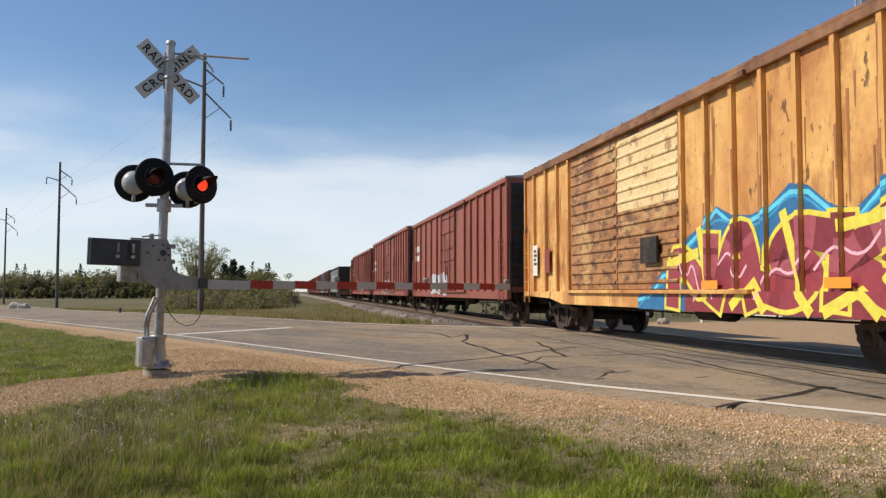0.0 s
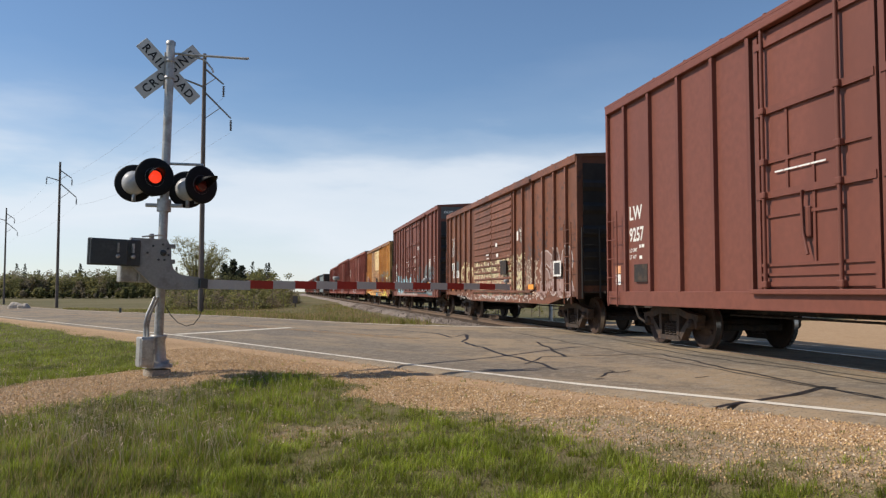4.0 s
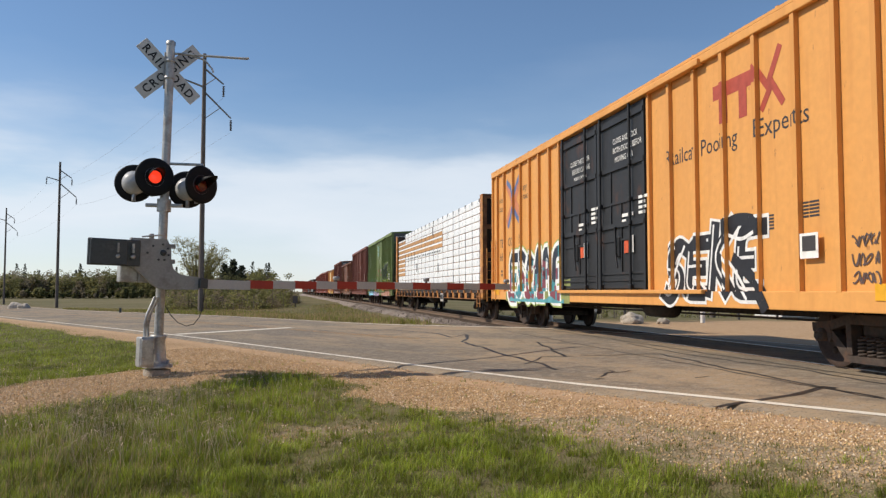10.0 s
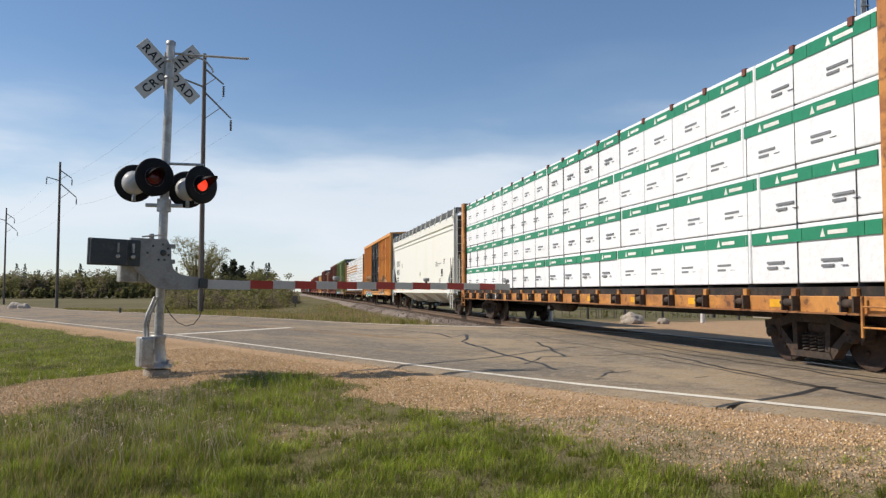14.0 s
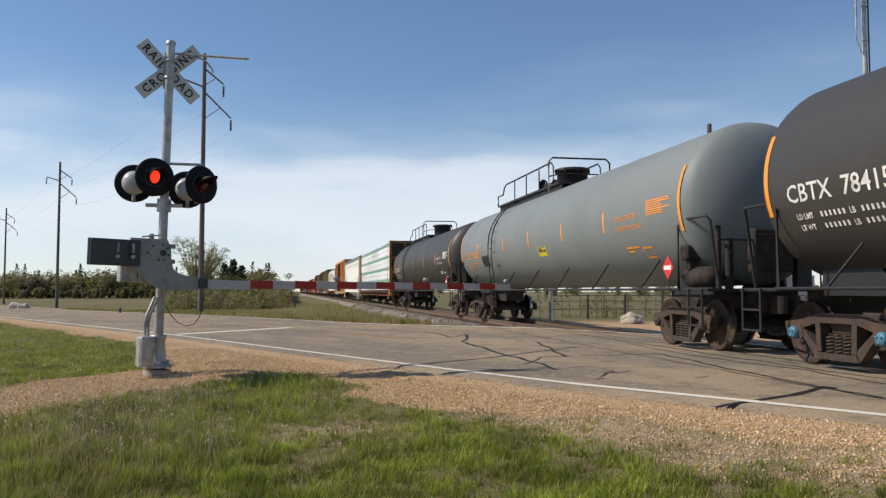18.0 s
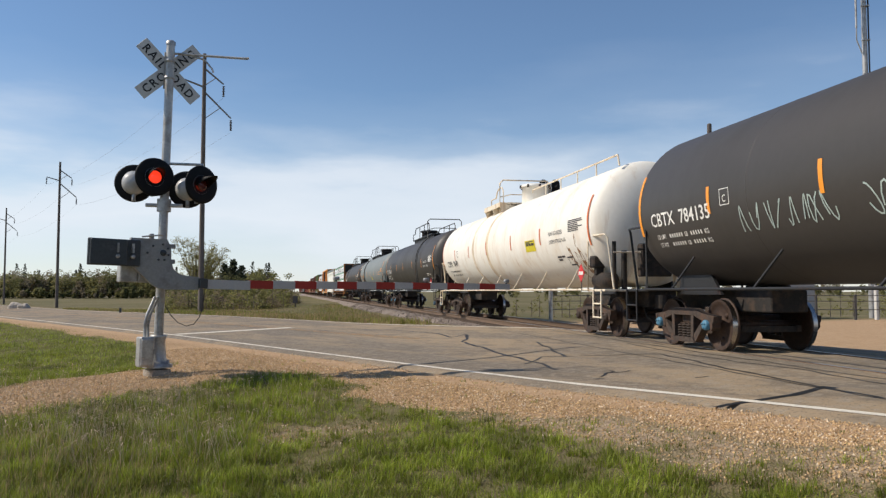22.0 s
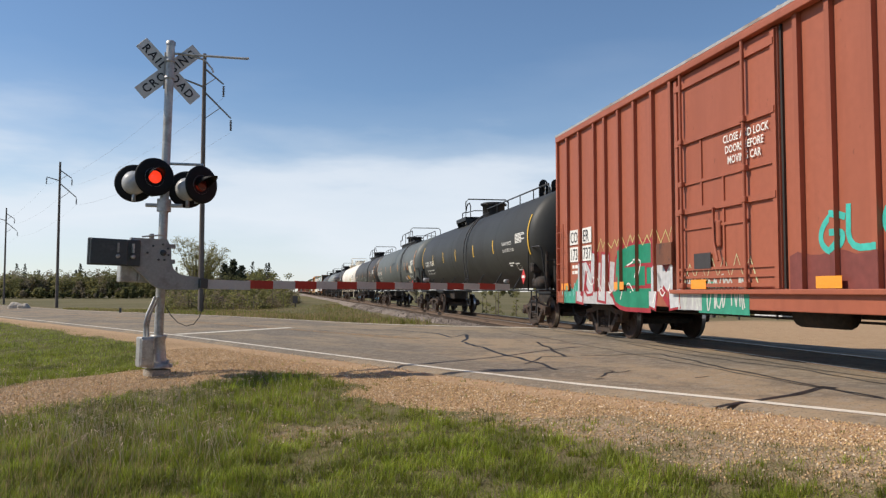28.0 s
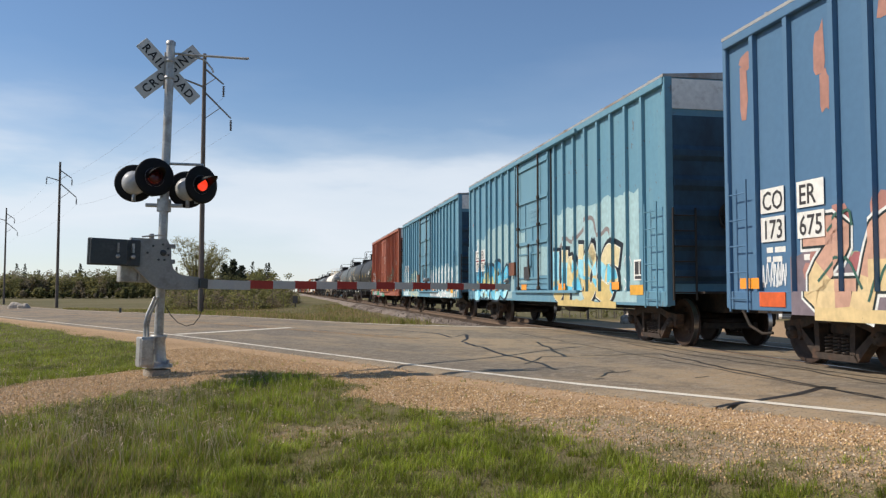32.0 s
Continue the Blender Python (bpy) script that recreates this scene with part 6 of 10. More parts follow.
cw = part("counterweight", Shape().box(-1.07, -0.32, -0.40, -0.34, 1.60, 2.0, 0.012), dark_plate, signal, "dark counterweight plates", Matrix.Translation((-0.12, 0, 0)))
part("counterweight_plate", Shape().box(-1.05, -0.52, -0.45, -0.405, 1.61, 1.99, 0.012), dark_plate, cw)
for x in (-0.66, -0.44):
    part("slot_bolt", Shape().box(x - 0.014, x + 0.014, -0.47, -0.40, 1.80, 1.94).lathe([(-0.475, 0.0), (-0.475, 0.03), (-0.40, 0.03)], "y", 10, (x, 0, 1.74)), galv, cw)
part("tie_rod", Shape().tube([(-0.30, -0.36, 2.06), (0.04, -0.36, 2.11)], 0.014, 6), galv, mech)
root = part("arm_clamp", Shape().box(0.49, 0.62, -0.42, -0.31, 1.29, 1.45, 0.01), dark_plate, signal, "dark shear clamp")
a0, a1, dz = 0.60, 7.0, -0.03
pos, red, first = a0, False, 0.74
gate = part("gate_arm", Shape().box(a0, a0 + first, -0.395, -0.345, 1.285, 1.435), arm_white, signal, "red and white striped gate arm")
pos = a0 + first
i = 0
while pos < a1:
    w = min(0.405, a1 - pos)
    z0, z1 = 1.292 + 0.0215 * (pos - 0.6), 1.432 + 0.0185 * (pos - 0.6)
    part("stripe", Shape().box(pos, pos + w, -0.392, -0.348, z0, z1), arm_red if i % 2 == 0 else arm_white, gate, "red stripe" if i % 2 == 0 else "white stripe")
    pos += w
    i += 1
for x in (2.95, 4.9, 6.92):
    z = 1.435 + 0.0185 * (x - 0.6)
    lp = part("arm_lamp", Shape().lathe([(-0.05, 0.0), (-0.05, 0.036), (0.05, 0.036), (0.05, 0.0)], "x", 14, (x, -0.37, z + 0.05)), grey_box, gate, "small gate lamp")
    part("lamp_foot", Shape().box(x - 0.015, x + 0.015, -0.385, -0.355, z - 0.03, z + 0.03), dark_plate, lp)
part("arm_cable", Shape().tube([(0.06, -0.1, 1.0), (0.12, -0.18, 0.86), (0.22, -0.25, 0.74), (0.34, -0.29, 0.69), (0.45, -0.31, 0.72), (0.53, -0.33, 0.83), (0.57, -0.35, 1.0), (0.59, -0.37, 1.3)], 0.007, 6), rubber, signal, "hanging black cable")

# ---- power line ----
pole_wood = material("pole_timber", (0.125, 0.105, 0.09), rough=0.85, vary=0.2, grain=14, stain=(0.08, 0.06, 0.05), stain_amount=0.4, stain_scale=2, streak=6)
arm_wood = material("arm_grey_steel", (0.20, 0.19, 0.18), rough=0.6, vary=0.1, grain=20)
insul = material("insulator", (0.05, 0.05, 0.06), rough=0.4)
POLES = [(-16.2, 53.0), (-46.3, 95.0), (-79.8, 144.0), (-114.0, 192.0)]
attach = []
for x, y in POLES:
    g = ground_z(x, y)
    pole = tagged(new("power_pole"), "tall brown timber power pole with staggered arms", "utility pole", "poles of the power line")
    pole.matrix_world = pose(x, y, g, 0, 0, SIG_TURN)
    top = 17.6
    part("shaft", Shape().tube([(0, 0, -0.3), (0, 0, top)], 0.19, 14, 0.12), pole_wood, pole)
    pts = []
    for zb, dx, dz in ((top - 1.0, 1.35, -0.9), (top - 2.3, -1.45, 0.35), (top - 2.6, 1.9, -1.6)):
        a = part("cross_arm", Shape().tube([(0, 0, zb), (dx, 0, zb + dz)], 0.07, 8, 0.055), arm_wood, pole, "steel davit arm")
        if dx > 0:
            part("brace", Shape().tube([(0, 0, zb + dz - 0.3), (dx * 0.6, 0, zb + dz * 0.6)], 0.03, 6), arm_wood, pole)
        z = zb + dz
        prof = []
        for k in range(7):
            prof += [(z - 0.12 - k * 0.11, 0.045), (z - 0.16 - k * 0.11, 0.10), (z - 0.2 - k * 0.11, 0.045)]
        part("insulator", Shape().lathe(prof, "z", 10, (dx, 0, 0)), insul, pole, "dark insulator string")
        pts.append(pole.matrix_world @ Vector((dx, 0, z - 0.95)))
    attach.append(pts)
wires = tagged(new("power_wires"), "thin sagging power wires between the poles", "wire")
for i in range(len(POLES) - 1):
    for a, b in zip(attach[i], attach[i + 1]):
        part("wire", Shape().tube([a.lerp(b, k / 12) - Vector((0, 0, 4 * 0.9 * (k / 12) * (1 - k / 12))) for k in range(13)], 0.006, 4, caps=False), arm_wood, wires)

# ---- beyond the track ----
pole2 = tagged(new("timber_pole"), "grey-brown timber pole behind the track", "utility pole")
pole2.matrix_world = pose(20.4, 60, ground_z(20.4, 60))
part("shaft", Shape().tube([(0, 0, -0.3), (0, 0, 15.0)], 0.21, 14, 0.17), pole_wood, pole2)
part("pole_top", Shape().lathe([(15.0, 0.17), (15.08, 0.10), (15.1, 0.0)], "z", 12), pole_wood, pole2)

mast2 = tagged(new("radio_mast"), "slim silver radio mast with cable and antenna", "mast")
mx, my = 24.35, 45.0
mast2.matrix_world = pose(mx, my, ground_z(mx, my))
part("tube", Shape().tube([(0, 0, 0), (0, 0, 24)], 0.17, 14, 0.13), galv, mast2, "silver steel tube")
part("cable", Shape().tube([(0.2, -0.1, 0), (0.2, -0.1, 24)], 0.05, 6), rubber, mast2, "dark cable run")
for z in range(2, 24, 2):
    part("cable_clip", Shape().box(-0.16, 0.26, -0.18, 0.05, z - 0.04, z + 0.04), galv, mast2)
part("antenna", Shape().tube([(-0.5, -0.1, 16.7), (-0.5, -0.1, 21)], 0.06, 8).tube([(-0.5, -0.1, 16.8), (-0.5, -0.1, 16.0), (-0.2, -0.1, 15.2)], 0.035, 6).tube([(-0.5, -0.1, 18.5), (0, 0, 18.5)], 0.03, 6), galv, mast2, "whip antenna on a bracket")

bungalow_white = material("bungalow_aluminium", (0.82, 0.83, 0.82), rough=0.45, metal=0.15, vary=0.05, grain=12, stain=(0.5, 0.5, 0.48), stain_amount=0.25, stain_scale=2)
panel_grey = material("grey_end_panel", (0.36, 0.355, 0.34), rough=0.6, vary=0.08, grain=10)
bung = tagged(new("equipment_cabinet"), "pale metal signal equipment cabinet on the gravel", "cabinet")
bx, by = 19.6, 45.6
bung.matrix_world = pose(bx, by, ground_z(bx, by) + 0.02, 0, 0, 8)
part("plinth", Shape().box(-1.05, 1.05, -1.5, 1.5, -0.3, 0.08), concrete, bung)
part("shell", Shape().box(-1.0, 1.0, -1.45, 1.45, 0.08, 2.35, 0.02), bungalow_white, bung)
part("roof", Shape().prism([(-1.1, 2.35), (0, 2.6), (1.1, 2.35)], -1.55, 1.55, "y"), bungalow_white, bung)
for y in (-0.75, 0.0, 0.75):
    part("panel_seam", Shape().box(-1.012, -1.0, y - 0.015, y + 0.015, 0.1, 2.3), grey_box, bung)
part("door", Shape().box(-0.5, 0.45, -1.49, -1.468, 0.15, 2.2, 0.01), panel_grey, bung)
part("end_panel", Shape().box(-0.985, 0.985, -1.470, -1.452, 0.12, 2.33), panel_grey, bung, "grey panel on one end")
part("skirt_line", Shape().box(-1.014, -1.0, -1.4, 1.4, 0.78, 0.84), grey_box, bung)

post_white = material("white_post", (0.62, 0.60, 0.56), rough=0.7, vary=0.1, grain=20)
for x, y in ((12.6, 38.5), (23.4, 42.8), (28.2, 41.5)):
    p = tagged(new("marker_post"), "square pale wooden post by the gravel", "post", "pale posts")
    p.matrix_world = pose(x, y, ground_z(x, y), 0, 0, 20)
    part("post", Shape().box(-0.09, 0.09, -0.09, 0.09, -0.3, 1.75, 0.02), post_white, p)
    part("cap", Shape().prism([(-0.11, 1.75), (0, 1.83), (0.11, 1.75)], -0.11, 0.11, "y"), post_white, p)
fence_steel = material("fence_steel", (0.10, 0.09, 0.08), rough=0.6, vary=0.1, grain=20)
fence = tagged(new("field_fence"), "low rail fence along the field edge", "fence")
f0, f1 = Vector((6.0, 44.0, 0)), Vector((34.0, 41.0, 0))
for k in range(15):
    p = f0.lerp(f1, k / 14)
    part("post", Shape().box(p.x - 0.05, p.x + 0.05, p.y - 0.05, p.y + 0.05, ground_z(p.x, p.y) - 0.2, ground_z(p.x, p.y) + 1.35), fence_steel, fence)
for h in (0.55, 1.0, 1.3):
    part("rail", Shape().tube([on_ground(f0.lerp(f1, k / 14).x, f0.lerp(f1, k / 14).y, h) for k in range(15)], 0.022, 5), fence_steel, fence)


def boulder(x, y, r, seed):
    bm = bmesh.new()
    bmesh.ops.create_icosphere(bm, subdivisions=3, radius=r)
    for v in bm.verts:
        n = noise.noise(v.co * (1.3 / r) + Vector((seed, 0, 0))) * 0.35 + noise.noise(v.co * (4 / r) + Vector((seed, 3, 0))) * 0.1
        v.co *= 1 + n
        v.co.z *= 0.62
    me = bpy.data.meshes.new("boulder")
    bm.to_mesh(me)
    bm.free()
    me.materials.append(rock_mat)
    ob = new("boulder", me)
    ob.matrix_world = Matrix.Translation((x, y, ground_z(x, y) + r * 0.3))
    return tagged(ob, "pale grey boulder on the gravel edge", "rock", "boulders")


rock_mat = material("pale_rock", (0.42, 0.36, 0.29), rough=0.9, vary=0.25, grain=8, bump=0.03)
boulder(8.9, 37.5, 0.55, 1)
boulder(10.3, 37.2, 0.30, 4)
boulder(-46.5, 88.0, 0.7, 7)
boulder(-48.2, 89.5, 0.9, 9)
boulder(-51.5, 90.0, 0.8, 12)

mk = tagged(new("track_marker"), "small brown marker post beside the ballast", "post")
mk.matrix_world = pose(-16.4, 88, ground_z(-16.4, 88))
part("post", Shape().box(-0.06, 0.06, -0.06, 0.06, -0.3, 1.3), pole_wood, mk)
part("plate", Shape().box(-0.28, 0.28, -0.09, -0.06, 0.55, 1.35, 0.02), pole_wood, mk)
mk2 = tagged(new("delineator"), "short dark road marker post", "post")
mk2.matrix_world = pose(-24.0, 59.0, ground_z(-24, 59))
part("post", Shape().box(-0.07, 0.07, -0.05, 0.05, -0.2, 0.5, 0.01), dark_plate, mk2)

# ---- trees ----
bark = material("bark", (0.16, 0.13, 0.10), rough=0.9, vary=0.3, grain=12, bump=0.03)


def leaf_material(name, base):
    return thin_leaf(material(name, base, rough=0.8, vary=0.25, grain=3, island=True, spec=0.2), 0.45)


leaf_spring = leaf_material("spring_leaves", (0.30, 0.27, 0.105))
leaf_green = leaf_material("green_leaves", (0.165, 0.16, 0.065))
leaf_dark = leaf_material("conifer_needles", (0.072, 0.080, 0.048))
leaf_brown = leaf_material("bare_twigs", (0.25, 0.20, 0.14))


far_green = leaf_material("far_green_leaves", (0.195, 0.192, 0.080))
far_spring = leaf_material("far_spring_leaves", (0.31, 0.285, 0.12))
far_twig = leaf_material("far_bare_twigs", (0.28, 0.235, 0.155))
brush_olive = leaf_material("olive_brush", (0.25, 0.235, 0.085))
brush_brown = leaf_material("brown_brush", (0.26, 0.21, 0.13))


def leaves(sh, rng, c, spread, n, size):
    for _ in range(n):
        p = c + Vector((rng.gauss(0, spread), rng.gauss(0, spread), rng.gauss(0, spread * 0.8)))
        a = Vector((rng.uniform(-1, 1), rng.uniform(-1, 1), rng.uniform(-0.6, 0.6))).normalized()
        b = a.cross(Vector((rng.uniform(-1, 1), rng.uniform(-1, 1), rng.uniform(-1, 1)))).normalized()
        s = size * rng.uniform(0.6, 1.4)
        k = len(sh.v)
        sh.v += [tuple(p - a * s), tuple(p + b * s * 0.55), tuple(p + a * s), tuple(p - b * s * 0.55)]
        sh.f.append((k, k + 1, k + 2, k + 3))


def grow(wood, sh, rng, p, way, length, r, depth, leafn, size, droop=0.0):
    q = p + way * length
    mid = p.lerp(q, 0.5) + Vector((rng.uniform(-1, 1), rng.uniform(-1, 1), 0)) * length * 0.06
    wood.tube([p, mid, q], r, 5 if depth < 3 else 7, r * 0.62, caps=False)
    if depth == 0:
        leaves(sh, rng, q, length * 0.28, leafn, size)
        return
    if depth < 3:
        leaves(sh, rng, mid, length * 0.25, leafn // 3, size)
    for _ in range(3 if depth > 1 else 3):
        t = Vector((rng.uniform(-1, 1), rng.uniform(-1, 1), rng.uniform(-0.15 - droop, 0.9))).normalized()
        w = (way * 0.75 + t * 0.75).normalized()
        grow(wood, sh, rng, p.lerp(q, rng.uniform(0.6, 1.0)), w, length * rng.uniform(0.62, 0.82), r * 0.6, depth - 1, leafn, size, droop)


def tree(x, y, height, mat, label, seed, leafn=14, size=0.13, depth=4, lean=0.0, group="trees by the road"):
    rng = random.Random(seed)
    t = tagged(new("tree"), label, "tree", group)
    wood, sh = Shape(), Shape()
    unit = height / (3.1 if depth > 4 else 4.2)
    grow(wood, sh, rng, Vector((0, 0, -0.2)), Vector((lean, 0, 1)).normalized(), unit, height * 0.022, depth, leafn, size)
    for _ in range(2 if depth > 4 else 5):
        grow(wood, sh, rng, Vector((0, 0, unit * 0.25)), Vector((rng.uniform(-0.6, 0.6), rng.uniform(-0.6, 0.6), 0.9)).normalized(), unit * 0.7, height * 0.014, depth - 1, leafn, size)
    t.matrix_world = pose(x, y, ground_z(x, y) - 0.1)
    part("trunk", fast_mesh("trunk", wood), bark, t, "branching trunk")
    part("crown", fast_mesh("crown", sh), mat, t, "thin airy crown")
    return t


def conifer(x, y, height, seed, mat=None, label="dark green spruce at the field edge", group="trees by the road"):
    rng = random.Random(seed)
    t = tagged(new("tree"), label, "tree", group)
    wood, sh = Shape(), Shape()
    wood.tube([(0, 0, -0.2), (0, 0, height * 0.97)], height * 0.02, 6, 0.02)
    for i in range(int(height * 5)):
        z = height * (0.06 + 0.92 * i / (height * 5))
        r = height * 0.26 * (1 - z / height) ** 0.8 * rng.uniform(0.75, 1.1) + 0.1
        for k in range(5):
            a = rng.uniform(0, math.tau)
            q = Vector((r * math.cos(a), r * math.sin(a), z - r * 0.25))
            for s in (0.35, 0.7, 1.0):
                leaves(sh, rng, Vector((q.x * s, q.y * s, z + (q.z - z) * s)), 0.12 + r * 0.08, 3, 0.10 + 0.016 * height)
    t.matrix_world = pose(x, y, ground_z(x, y) - 0.1)
    part("trunk", fast_mesh("trunk", wood), bark, t)
    part("crown", fast_mesh("crown", sh), mat or leaf_dark, t, "dense needle crown")
    return t


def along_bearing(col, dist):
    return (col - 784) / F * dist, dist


def fan_tree(x, y, height, seed):
    """A budding tree whose limbs fan out from low on the trunk."""
    rng = random.Random(seed)
    t = tagged(new("tree"), "tall budding pale yellow-green tree in the field", "tree", "trees by the road")
    wood, sh = Shape(), Shape()
    wood.tube([(0, 0, -0.2), (0, 0, height * 0.2)], height * 0.026, 8, height * 0.02, caps=False)
    for i in range(22):
        a, tilt = rng.uniform(0, math.tau), rng.uniform(0.05, 0.85)
        way = Vector((math.sin(tilt) * math.cos(a), math.sin(tilt) * math.sin(a), math.cos(tilt)))
        reach = height * rng.uniform(0.72, 0.84) * (1 - 0.22 * tilt)
        p0 = Vector((0, 0, height * rng.uniform(0.08, 0.2)))
        p1, p2 = p0 + way * reach * 0.5, p0 + way * reach + Vector((0, 0, reach * 0.06))
        wood.tube([p0, p1, p2], height * 0.010, 5, 0.03, caps=False)
        for k in range(16):
            q = p0.lerp(p2, rng.uniform(0.35, 1.0))
            w = (way + Vector((rng.gauss(0, 0.5), rng.gauss(0, 0.5), rng.gauss(0.1, 0.4)))).normalized()
            e = q + w * height * rng.uniform(0.06, 0.15)
            wood.tube([q, e], 0.028, 4, 0.012, caps=False)
            leaves(sh, rng, q.lerp(e, 0.7), height * 0.024, 36, 0.12)
    t.matrix_world = pose(x, y, ground_z(x, y) - 0.1)
    part("trunk", fast_mesh("trunk", wood), bark, t, "branching trunk")
    part("crown", fast_mesh("crown", sh), leaf_spring, t, "thin airy crown")


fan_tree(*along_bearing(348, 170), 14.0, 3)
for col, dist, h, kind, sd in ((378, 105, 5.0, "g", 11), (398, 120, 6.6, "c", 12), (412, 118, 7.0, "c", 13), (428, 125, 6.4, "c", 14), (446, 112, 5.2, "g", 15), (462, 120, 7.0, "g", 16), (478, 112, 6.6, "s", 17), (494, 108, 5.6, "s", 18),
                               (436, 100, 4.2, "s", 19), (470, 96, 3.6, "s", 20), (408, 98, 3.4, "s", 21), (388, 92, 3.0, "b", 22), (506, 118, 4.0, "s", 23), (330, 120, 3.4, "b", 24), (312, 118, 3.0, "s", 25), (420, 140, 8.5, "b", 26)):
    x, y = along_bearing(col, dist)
    if kind == "c":
        conifer(x, y, h, sd)
    else:
        tree(x, y, h, {"g": leaf_green, "s": leaf_spring, "b": leaf_brown}[kind], {"g": "leafy green tree in the field", "s": "budding yellow-green shrub in the field", "b": "bare brown shrub in the field"}[kind], sd, leafn=16, size=0.13)
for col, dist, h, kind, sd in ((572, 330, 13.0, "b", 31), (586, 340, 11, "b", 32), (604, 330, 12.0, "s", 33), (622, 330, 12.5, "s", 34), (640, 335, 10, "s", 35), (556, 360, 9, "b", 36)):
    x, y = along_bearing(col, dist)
    tree(x, y, h, {"g": leaf_green, "s": leaf_spring, "b": leaf_brown}[kind], "far budding tree beyond the track", sd, leafn=12, size=0.3, depth=3)


def wood_belt(name, label, spots, mats, seed):
    """A far wood, too far to count its trees."""
    rng = random.Random(seed)
    shapes = {k: Shape() for k in mats}
    wood = Shape()
    for x, y, h, kind in spots:
        g = ground_z(x, y)
        sh = shapes[kind]
        wood.tube([(x, y, g - 0.3), (x + rng.uniform(-0.4, 0.4), y, g + h * 0.6)], h * 0.006, 4, 0.02, caps=False)
        if kind == "dark":
            for i in range(26):
                z = i / 26
                leaves(sh, rng, Vector((x, y, g + h * (0.06 + 0.94 * z))), max(0.15, h * 0.15 * (1 - z)), 14, 0.32)
        else:
            for i in range(37):
                a, v, w = rng.uniform(0, math.tau), rng.uniform(-1, 1), rng.random() ** 0.45
                q = math.sqrt(1 - v * v) * w
                c = Vector((x + h * 0.27 * q * math.cos(a), y + h * 0.27 * q * math.sin(a), g + h * (0.53 + 0.44 * v * w)))
                leaves(sh, rng, c, h * 0.045, 17 if kind != "twig" else 13, 0.32)
    top = tagged(part(name, fast_mesh(name, wood), bark), label, "woods", kind="stuff")
    for k, sh in shapes.items():
        part("crowns", fast_mesh("crowns", sh), mats[k], top)
    return top


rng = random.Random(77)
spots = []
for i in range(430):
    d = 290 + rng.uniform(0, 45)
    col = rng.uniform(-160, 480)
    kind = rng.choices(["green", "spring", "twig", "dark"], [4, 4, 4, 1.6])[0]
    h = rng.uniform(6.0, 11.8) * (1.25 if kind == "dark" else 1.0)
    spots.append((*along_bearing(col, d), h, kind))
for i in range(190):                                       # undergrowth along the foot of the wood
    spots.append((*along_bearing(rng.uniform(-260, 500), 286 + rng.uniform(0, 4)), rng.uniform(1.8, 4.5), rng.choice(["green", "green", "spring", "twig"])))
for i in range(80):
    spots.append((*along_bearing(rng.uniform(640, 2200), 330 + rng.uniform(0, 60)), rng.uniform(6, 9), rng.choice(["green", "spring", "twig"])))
wood_mats = {"green": far_green, "spring": far_spring, "twig": far_twig, "dark": leaf_dark}
wood_belt("far_woods", "distant belt of mixed spring woods", spots, wood_mats, 5)

# rows of young trees behind the fence
spots = []
for i in range(110):
    k = rng.random()
    p = Vector((3, 58, 0)).lerp(Vector((46, 52, 0)), k)
    spots.append((p.x + rng.uniform(-1, 1), p.y + rng.uniform(-2, 4), rng.uniform(1.5, 2.6), rng.choice(["green", "spring", "green", "dark"])))


def hedge(name, label, spots, seed, mat=None, wide=0.3, size=0.10):
    rng = random.Random(seed)
    sh, wood = Shape(), Shape()
    for x, y, h, kind in spots:
        g = ground_z(x, y)
        wood.tube([(x, y, g - 0.1), (x, y, g + h * 0.8)], 0.04, 4, 0.015, caps=False)
        for i in range(9):
            v = rng.random()
            w = wide * 1.5 * math.sqrt(1.02 - v)
            leaves(sh, rng, Vector((x + rng.uniform(-w, w), y + rng.uniform(-w, w), g + h * v * 0.9)), wide * 0.22, 16, size)
    top = tagged(part(name, fast_mesh(name, wood), bark), label, "shrubs", kind="stuff")
    part("leaves", fast_mesh("leaves", sh), mat or leaf_green, top)


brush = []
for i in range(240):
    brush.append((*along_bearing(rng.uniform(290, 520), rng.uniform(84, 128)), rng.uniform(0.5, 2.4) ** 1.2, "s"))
hedge("young_trees", "rows of young green shrubs behind the fence", spots, 9, brush_olive, 0.34, 0.055)
hedge("field_brush", "tangled olive-brown brush in the field", brush[:130], 10, brush_olive, 0.9, 0.14)
hedge("bare_brush", "tangled bare brown brush in the field", brush[130:], 11, brush_brown, 0.9, 0.11)
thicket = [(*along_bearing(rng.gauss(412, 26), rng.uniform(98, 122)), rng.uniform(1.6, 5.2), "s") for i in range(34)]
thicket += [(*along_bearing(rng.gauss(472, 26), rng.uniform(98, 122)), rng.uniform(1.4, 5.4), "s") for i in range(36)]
hedge("green_thicket", "dense green thicket of shrubs in the field", thicket[:34], 12, leaf_green, 0.95, 0.15)
hedge("spring_thicket", "dense yellow-green thicket of shrubs in the field", thicket[34:], 13, brush_olive, 0.95, 0.15)

